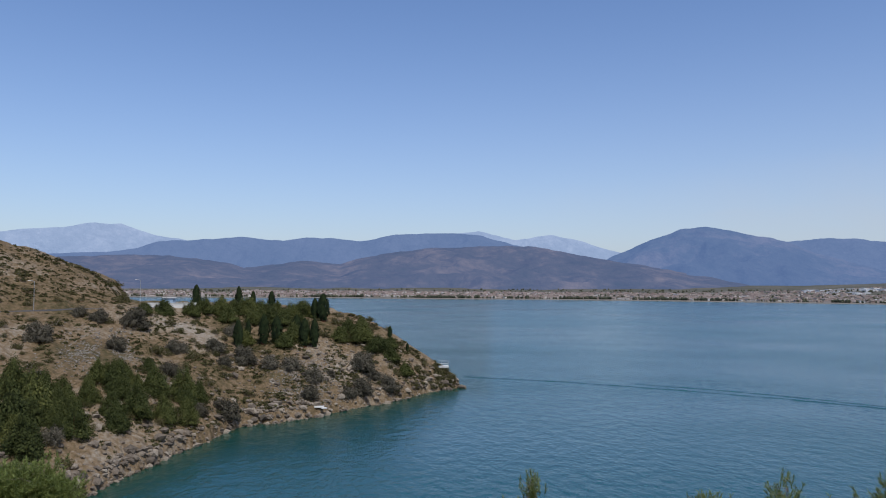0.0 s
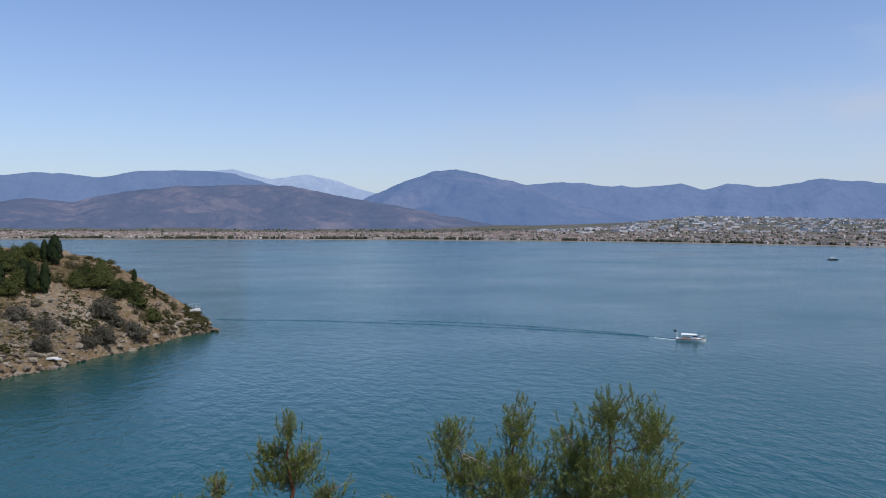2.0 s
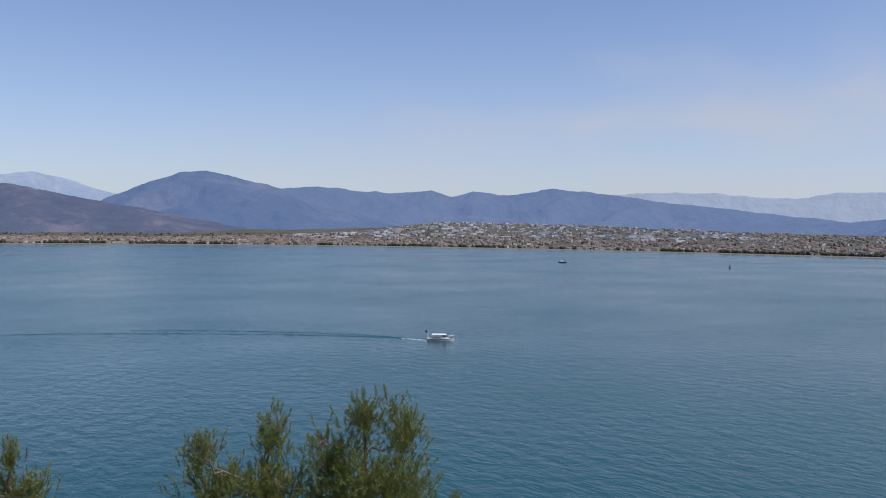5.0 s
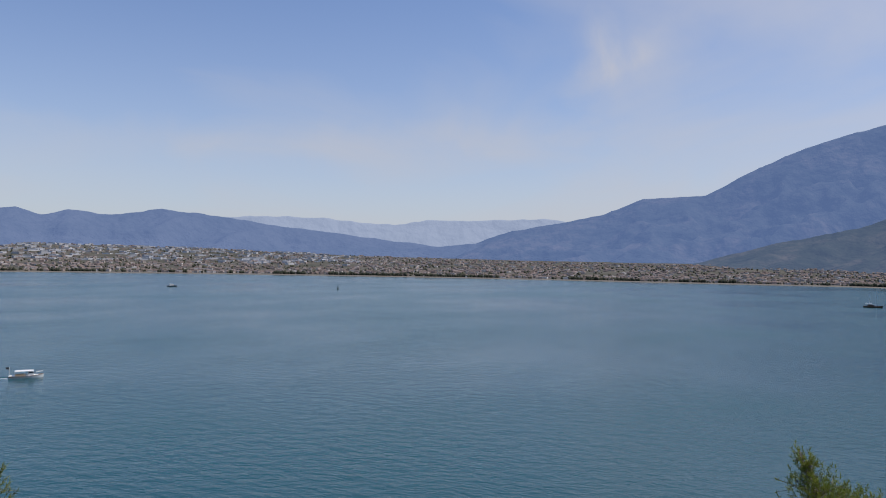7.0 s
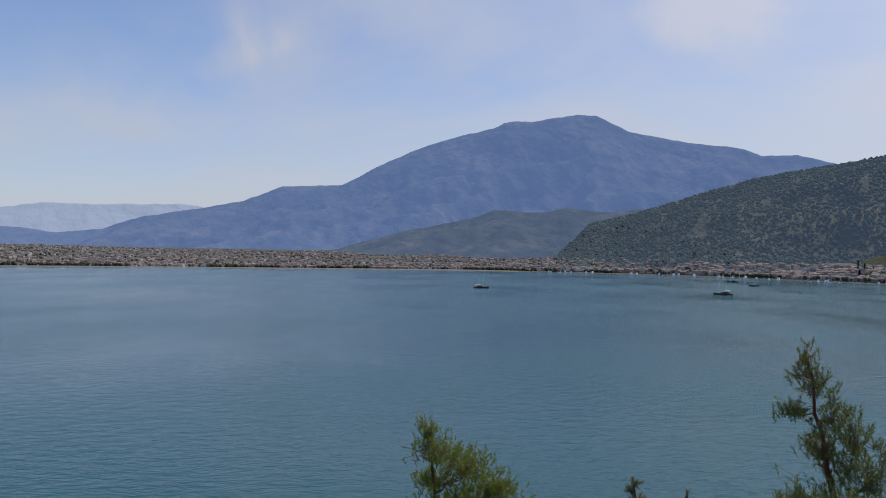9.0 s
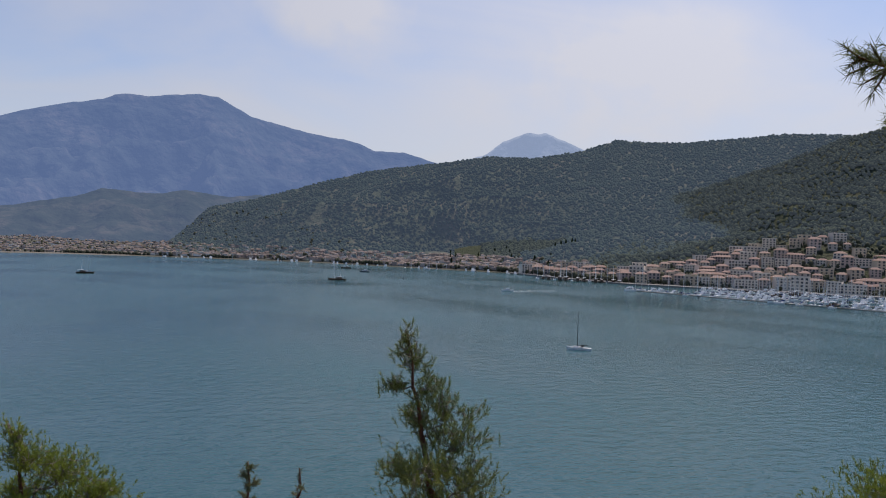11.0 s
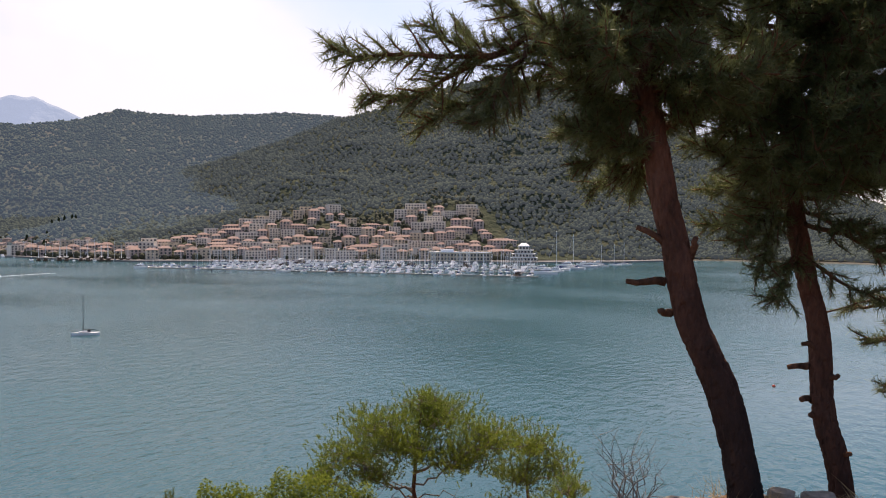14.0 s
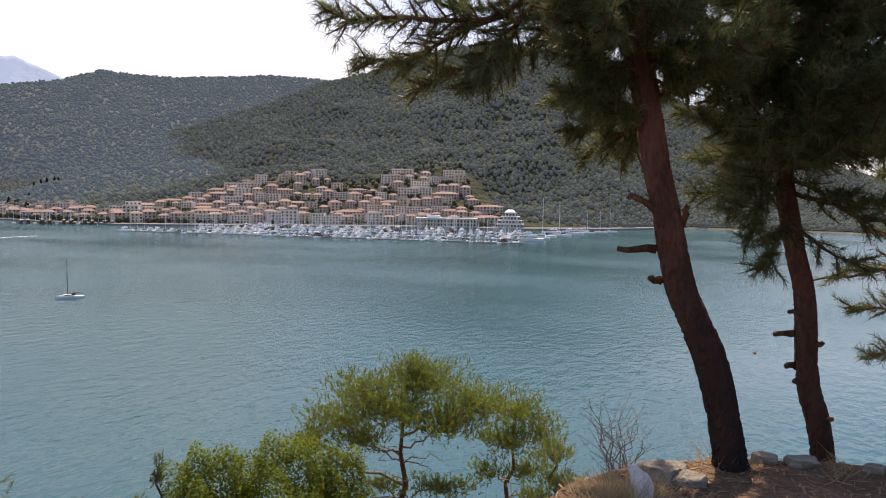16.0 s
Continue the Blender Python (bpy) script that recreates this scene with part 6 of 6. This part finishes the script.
# boats out in the bay
lone = copy_thing(fleet_t[7], pose(*spot_ground(128.4, 304, 0), 0, 0, 54))
lone.scale = (0.8, 0.8, 0.8)
tagged(lone, "white sailing yacht at anchor with bare mast")
lone["group"] = "boats in the bay"
for a, dd, kind, k, head, label in ((93.3, 800, 5, 0.72, -93, "small wooden gulet crossing the bay"), (110.4, 788, 5, 0.8, 70, "dark wooden gulet lying in the bay"), (112.4, 1030, 6, 0.9, 68, "dark motor boat lying off the town"), (111.0, 1160, 5, 0.7, 69, "distant wooden boat near the quay"), (123.0, 698, 4, 0.62, 62, "white motor yacht under way"), (44.8, 930, 6, 0.75, -45, "small dark work boat far out")):
    o = copy_thing(fleet_t[kind], pose(*spot_ground(a, dd, 0), 0, 0, head if kind != 4 or a < 115 else head))
    o.scale = (k, k, k)
    tagged(o, label)
    o["group"] = "boats in the bay"
for t in fleet_t:
    for o in (*t.children_recursive, t):
        bpy.data.objects.remove(o)
# ---- things on the water ----
m_foam = surface("wake_foam", [(0.45, 0.52, 0.55), (0.8, 0.82, 0.82)], 0.4, 0.8)
m_red = surface("red_buoy_paint", [(0.45, 0.05, 0.03), (0.6, 0.09, 0.05)], 1.5, 0.5)
m_black = surface("dark_buoy_paint", [(0.012, 0.015, 0.014), (0.03, 0.035, 0.03)], 1.0, 0.5)

tour = thing("tour_boat", spot_ground(35.9, 262, 0), "white wooden tour boat under a pale canopy", "boat", "boats in the bay")
tour.rotation_euler = (0, 0, radians(-36))
part("hull", hull_mesh(9.4, 3.0, 0.85, m_hull, 0.72), tour)
part("rubbing_strake", Geo().tube([(-4.6, -1.15, 0.55), (-1.0, -1.52, 0.58), (2.5, -1.25, 0.75), (4.5, -0.1, 1.05)], 0.09, 5).tube([(-4.6, 1.15, 0.55), (-1.0, 1.52, 0.58), (2.5, 1.25, 0.75), (4.5, 0.1, 1.05)], 0.09, 5).mesh("rubbing_strake", m_hull_wood), tour, "dark wooden strake along the hull")
part("canopy", Geo().box((-0.6, 0, 2.15), (5.0, 2.5, 0.14), 0, 0.94).mesh("canopy", m_awning), tour, "flat white canopy roof")
for px in (-3.0, -0.6, 1.8):
    for py in (-1.15, 1.15):
        part("post", Geo().tube([(px, py, 0.6), (px, py, 2.12)], 0.05, 5).mesh("post", m_mast), tour)
wheelhouse = part("cabin", Geo().box((1.2, 0, 1.35), (1.6, 1.9, 1.3), 0, 0.9).mesh("cabin", m_hull), tour)
part("window", Geo().box((1.3, 0, 1.65), (1.5, 1.92, 0.5)).mesh("window", m_glass), wheelhouse)
part("bench", Geo().box((-1.6, 0.85, 0.95), (2.8, 0.5, 0.4)).box((-1.6, -0.85, 0.95), (2.8, 0.5, 0.4)).mesh("bench", m_deck), tour)
staff = part("flagpole", Geo().tube([(-4.3, 0, 0.8), (-4.5, 0, 3.4)], 0.06, 5).mesh("flagpole", m_mast), tour)
part("flag", Geo().box((-4.95, 0, 3.05), (0.9, 0.04, 0.6)).mesh("flag", m_dark), staff)
part("bow_rail", Geo().tube([(2.6, -1.0, 1.6), (4.4, -0.1, 1.9), (4.4, 0.1, 1.9), (2.6, 1.0, 1.6)], 0.04, 4).mesh("bow_rail", m_mast), tour)


def ridge_strip(name, pts, w0, w1, h, material, label, seed):
    """A low wave that runs over the water along pts of (azimuth, distance)."""
    P = smooth_line([(*map(float, around(a, d)), 0.0) for a, d in pts], 260)
    T = unit(np.gradient(P, axis=0))
    N = np.stack([-T[:, 1], T[:, 0], 0 * T[:, 0]], -1)
    s = np.linspace(0, 1, len(P))
    w = (w0 + (w1 - w0) * s) * (1 + 0.7 * fbm(s * 40, s * 0 + seed, seed, 3))
    hh = h * (1 + 0.9 * fbm(s * 60, s * 0 + seed + 9, seed, 3))
    P = P + N * (fbm(s * 30, s * 0 + 3 * seed, seed + 4, 3) * 1.1)[:, None]
    k = np.array([-1, -0.5, 0, 0.5, 1.0])
    prof = np.array([-0.02, 0.3, 1.0, 0.3, -0.02])
    X = P[None, :, 0] + k[:, None] * N[None, :, 0] * w[None]
    Y = P[None, :, 1] + k[:, None] * N[None, :, 1] * w[None]
    Z = prof[:, None] * hh[None] + 0.01
    return tagged(sheet(name, X, Y, Z, material), label, "wake", kind="structure")


ridge_strip("wake_ripple_1", [(1.6, 306), (9, 296), (16, 286), (24, 277), (30, 271), (35.0, 264)], 1.0, 0.5, 0.16, m_water, "thin ripple left by the tour boat", 3)
ridge_strip("wake_ripple_2", [(14, 297), (20, 289), (26, 281), (31, 273), (35.0, 263)], 0.8, 0.4, 0.13, m_water, "second ripple of the boat's wake", 5)
ridge_strip("wake_foam_1", [(33.0, 266.5), (34.0, 264.6), (35.1, 262.6)], 0.25, 0.75, 0.07, m_foam, "white foam behind the tour boat", 7)
ridge_strip("wake_foam_2", [(126.6, 738), (125, 722), (123.4, 702)], 0.6, 1.6, 0.12, m_foam, "white foam behind the motor yacht", 8)


def buoy(az, d, r, h, material, label):
    b = thing("buoy", spot_ground(az, d, 0), label, "buoy", "buoys in the bay")
    t = np.linspace(0, 1, 9)
    if h > 1.5:
        part("float", Geo().tube([(0, 0, -0.4), (0, 0, 0.7)], [r, r], 12).mesh("float", material, True), b)
        part("tower", Geo().tube([(0, 0, 0.6), (0, 0, h * 0.75)], [r * 0.62, r * 0.28], 8).mesh("tower", material), b)
        part("topmark", Geo().tube([(0, 0, h * 0.75), (0, 0, h * 0.8), (0, 0, h)], [r * 0.2, r * 0.42, 0.03], 8).mesh("topmark", material), b)
    else:
        part("float", Geo().tube(np.stack([0 * t, 0 * t, (t - 0.45) * 2 * r], -1), r * np.sqrt(np.maximum(0.02, 1 - (2 * t - 1) ** 2)), 14).mesh("float", material, True), b)
        part("eyelet", Geo().tube([(0, 0, r), (0, 0, r * 1.35)], r * 0.12, 6).mesh("eyelet", m_mast), b)


buoy(56.4, 895, 1.3, 4.6, m_black, "dark navigation buoy far out in the bay")
buoy(115.3, 856, 1.0, 3.2, m_black, "dark channel buoy off the town")
buoy(176.7, 208, 0.42, 0.8, m_red, "small round red mooring buoy")
buoy(136.6, 742, 0.8, 2.2, m_black, "small dark buoy off the marina")
buoy(151.0, 628, 0.5, 1.0, m_black, "small round dark mooring buoy")

# ---- things on the headland ----
m_concrete = surface("white_painted_concrete", [(0.55, 0.54, 0.51), (0.74, 0.73, 0.70)], 0.4, 0.85, fine=3)
m_pole = surface("galvanised_pole", [(0.30, 0.31, 0.32), (0.45, 0.45, 0.45)], 0.8, 0.5, metal=0.4)
hz = lambda a, d: float(headland_z(a, d))
deck = thing("viewing_platform", spot_ground(0.05, 279, hz(0.05, 279) + 0.3), "small white railed platform above the point", "platform")
deck.rotation_euler = (0, 0, radians(2))
part("slab", Geo().box((0, 0, 0), (3.9, 3.0, 0.7)).mesh("slab", m_concrete), deck)
for px in (-1.8, -0.6, 0.6, 1.8):
    part("post", Geo().tube([(px, -1.4, 0.3), (px, -1.4, 2.2)], 0.05, 5).mesh("post", m_pole), deck)
for pz in (1.2, 2.15):
    part("rail", Geo().tube([(-1.85, -1.4, pz), (1.85, -1.4, pz)], 0.05, 5).mesh("rail", m_pole), deck)
wall_d = float(headland_foot(-19.2) + spine(BENCH_BACK, -19.2)) - 3
wall = thing("terrace_wall", spot_ground(-19.3, wall_d, hz(-19.3, wall_d) + 0.2), "low white terrace wall among the trees", "wall")
wall.rotation_euler = (0, 0, radians(19))
part("coping", Geo().box((0, 0, 0.75), (15.4, 0.9, 0.22)).mesh("coping", m_concrete), wall)
part("wall_face", Geo().box((0, 0, -0.1), (15.0, 0.6, 1.6)).mesh("wall_face", m_concrete), wall)
kiosk = thing("kiosk", spot_ground(-19.5, wall_d + 7, hz(-19.5, wall_d + 7)), "small pale blue kiosk behind the wall", "kiosk")
part("wall", Geo().box((0, 0, 1.4), (3.4, 2.6, 3.0)).mesh("wall", surface("pale_blue_paint", [(0.30, 0.42, 0.55), (0.42, 0.54, 0.66)], 0.6, 0.8)), kiosk)
part("roof", Geo().box((0, 0, 3.0), (4.0, 3.2, 0.22)).mesh("roof", m_concrete), kiosk)
for a, el0, el1 in ((-27.9, -2.3, -0.2), (-21.4, -2.1, -0.1)):
    d_l = float(headland_foot(a) + spine(BENCH_BACK, a)) + 6
    z0 = hz(a, d_l)
    top = float(rise(d_l, el1))
    lamp = thing("street_lamp", spot_ground(a, d_l, z0 - 0.2), "tall thin street lamp beside the coast road", "street lamp", "lamps along the road")
    part("pole", Geo().tube([(0, 0, 0), (0, 0, top - z0)], [0.09, 0.06], 6).mesh("pole", m_pole), lamp)
    arm = part("arm", Geo().tube([(0, 0, top - z0), (-1.2, 0, top - z0 + 0.25)], 0.045, 5).mesh("arm", m_pole), lamp)
    part("lantern", Geo().box((-1.4, 0, top - z0 + 0.22), (0.7, 0.3, 0.16)).mesh("lantern", m_awning), arm)
slab = thing("landing_slab", spot_ground(-9.0, float(headland_foot(-9.0)) + 2.0, hz(-9.0, float(headland_foot(-9.0)) + 2.0) + 0.1), "white concrete landing slab at the waterline", "slab")
part("step", Geo().box((0, 0, 0.1), (2.6, 1.6, 0.35)).mesh("step", m_concrete), slab)
part("lower_step", Geo().box((1.6, -0.9, -0.1), (1.4, 1.2, 0.3)).mesh("lower_step", m_concrete), slab)
az = np.linspace(-60, -19, 160)
A, K = np.meshgrid(az, np.array([1.5, 2.5, 6.5, 7.5]))
D = headland_foot(A) + spine(BENCH_BACK, A) + K
X, Y = around(A, D)
m_road = surface("worn_asphalt", [(0.05, 0.05, 0.05), (0.085, 0.083, 0.08)], 0.2, 0.9, fine=4)
tagged(sheet("road", X, Y, headland_z(A, D) + np.array([-0.1, 0.12, 0.12, -0.1])[:, None], m_road), "narrow asphalt coast road round the headland", "road", kind="structure")

# ---- at the viewer's feet ----
m_stone = surface("grey_limestone", [(0.13, 0.105, 0.08), (0.23, 0.195, 0.155), (0.34, 0.30, 0.24)], 3.0, 0.9, fine=22, bump=0.7, bump_scale=18)
m_bag = surface("crumpled_white_plastic", [(0.66, 0.63, 0.58), (0.82, 0.79, 0.74)], 6.0, 0.35, fine=40, bump=0.5, bump_scale=20, translucent=0.3)
m_straw = surface("dry_grass", [(0.30, 0.22, 0.11), (0.50, 0.40, 0.22)], 5.0, 0.9, island=0.5, translucent=0.2)


def stone(az, d, w, dp, h, label, seed):
    bm = bmesh.new()
    bmesh.ops.create_icosphere(bm, subdivisions=3, radius=1)
    for v in bm.verts:
        q = Vector((v.co.x, v.co.y, v.co.z))
        k = 1 + 0.30 * noise.noise(q * 1.3 + Vector((seed, 0, 0))) + 0.10 * noise.noise(q * 4 + Vector((0, seed, 0)))
        flat = Vector((max(-0.75, min(0.75, q.x)), max(-0.75, min(0.75, q.y)), max(-0.6, min(0.62, q.z))))
        v.co = flat * k * 1.25
        v.co = Vector((v.co.x * w / 2, v.co.y * dp / 2, v.co.z * h / 2))
    me = bpy.data.meshes.new("stone")
    bm.to_mesh(me)
    bm.free()
    me.materials.append(m_stone)
    x, y = around(az, d)
    ob = new("stone", me)
    ob.location = (float(x) + STEP[0], float(y) + STEP[1], float(near_z(az, d)) + h * 0.22)
    ob.rotation_euler = (0, 0, radians(-az) + rng.normal() * 0.4)
    return tagged(ob, label, "stone", "stones along the edge")


for k, (a, d, w, dp, h) in enumerate(((170.4, 4.85, 0.24, 0.18, 0.12), (172.3, 4.8, 0.21, 0.17, 0.09), (171.2, 5.0, 0.16, 0.14, 0.08), (177.3, 5.4, 0.16, 0.13, 0.08), (179.6, 5.4, 0.20, 0.14, 0.08), (184.0, 5.5, 0.12, 0.1, 0.06), (172.9, 4.2, 0.10, 0.09, 0.06), (181.5, 4.6, 0.08, 0.07, 0.05), (176.0, 4.5, 0.07, 0.07, 0.05))):
    stone(a, d, w, dp, h, "weathered grey stone at the edge of the slope", k * 3.7)

bm = bmesh.new()
bmesh.ops.create_icosphere(bm, subdivisions=4, radius=1)
for v in bm.verts:
    q = Vector((v.co.x, v.co.y, v.co.z))
    k = 1 + 0.35 * noise.noise(q * 1.6) + 0.22 * abs(noise.noise(q * 4.2)) + 0.06 * noise.noise(q * 11)
    v.co = Vector((q.x * 0.058, q.y * 0.05, q.z * 0.115)) * k
    v.co.x += 0.045 * max(0, v.co.z / 0.12) ** 1.5
me = bpy.data.meshes.new("plastic_bag")
bm.to_mesh(me)
bm.free()
me.materials.append(m_bag)
bag = new("plastic_bag", me)
bx, by = around(168.9, 4.3)
bag.location = (float(bx) + STEP[0], float(by) + STEP[1], float(near_z(168.9, 4.3)) + 0.09)
tagged(bag, "crumpled white plastic bag caught in dry grass", "bag")


def twig_shrub(az, d, h, w, n, label):
    x, y = around(az, d)
    ob = thing("dry_shrub", (float(x) + STEP[0], float(y) + STEP[1], float(near_z(az, d)) - 0.05), label, "shrub")
    for k in range(n):
        a = k * 2.4
        g = Geo()
        tip = np.array([math.cos(a) * w * rng.uniform(0.2, 1), math.sin(a) * w * rng.uniform(0.2, 1), h * rng.uniform(0.6, 1)])
        L = curve((0, 0, 0), tip, 0.04, 0.02, 8)
        g.tube(L, np.linspace(0.006, 0.0016, 8), 4, 0, False)
        for m in range(2, 8):
            e = L[m] + np.array([rng.normal() * 0.09, rng.normal() * 0.09, rng.uniform(0.03, 0.16)])
            g.tube(np.stack([L[m], (L[m] + e) / 2 + rng.normal(size=3) * 0.01, e]), [0.0022, 0.0018, 0.0012], 3, 0, False)
        part("twig", g.mesh("twig", m_twig), ob)


twig_shrub(167.2, 5.0, 0.62, 0.24, 14, "leafless grey twiggy shrub at the edge")
twig_shrub(186.6, 7.0, 0.5, 0.3, 10, "leafless dry twigs on the bank")


def grass_tuft(az, d, n, h, label):
    x, y = around(az, d)
    base = rng.normal(size=(n, 3)) * np.array([0.09, 0.09, 0])
    tip = base + np.stack([rng.normal(size=n) * 0.10, rng.normal(size=n) * 0.10, h * rng.uniform(0.5, 1.1, n)], -1)
    side = unit(np.cross(tip - base, rng.normal(size=(n, 3)))) * 0.0025
    V = np.stack([base - side, base + side, tip], 1).reshape(-1, 3)
    ob = new("grass_tuft", fast_mesh("grass_tuft", V, np.arange(len(V)).reshape(-1, 3), [m_straw]))
    ob.location = (float(x) + STEP[0], float(y) + STEP[1], float(near_z(az, d)) - 0.02)
    tagged(ob, label, "grass", kind="stuff")


for a, d, n, h in ((167.6, 4.3, 240, 0.24), (166.6, 4.2, 200, 0.22), (169.4, 4.5, 140, 0.16), (168.2, 3.9, 160, 0.15), (174.2, 5.25, 90, 0.14), (176.0, 5.3, 70, 0.12), (182.0, 5.4, 60, 0.12), (170.5, 4.3, 90, 0.10)):
    grass_tuft(a, d, n, h, "pale dry grass tuft on the bank")
# fallen needles, bark crumbs and pebbles
n = 9000
a = rng.uniform(160, 196, n)
r = np.sqrt(rng.uniform(2.6**2, 7.4**2, n))
ok = r < spine(EDGE, (a + 180) % 360 - 180) + 0.1
a, r = a[ok], r[ok]
x, y = around(a, r)
z = near_z(a, r) + 0.006
th = rng.uniform(0, 6.28, len(a))
ln = rng.uniform(0.015, 0.06, len(a))
dv = np.stack([np.cos(th) * ln, np.sin(th) * ln, rng.uniform(-0.1, 0.25, len(a)) * ln], -1)
sv = np.stack([-np.sin(th), np.cos(th), 0 * th], -1) * (0.0022 + 0.004 * (rng.uniform(size=len(a)) < 0.15))[:, None]
p = np.stack([x, y, z], -1)
V = np.stack([p - dv - sv, p - dv + sv, p + dv + sv, p + dv - sv], 1).reshape(-1, 3)
m_litter = surface("fallen_needles", [(0.10, 0.055, 0.03), (0.25, 0.15, 0.08), (0.40, 0.28, 0.17)], 3.0, 0.9, island=0.8)
tagged(new("needle_litter", fast_mesh("needle_litter", V, np.arange(len(V)).reshape(-1, 4), [m_litter])), "fallen brown pine needles and bark crumbs", "litter", kind="stuff")
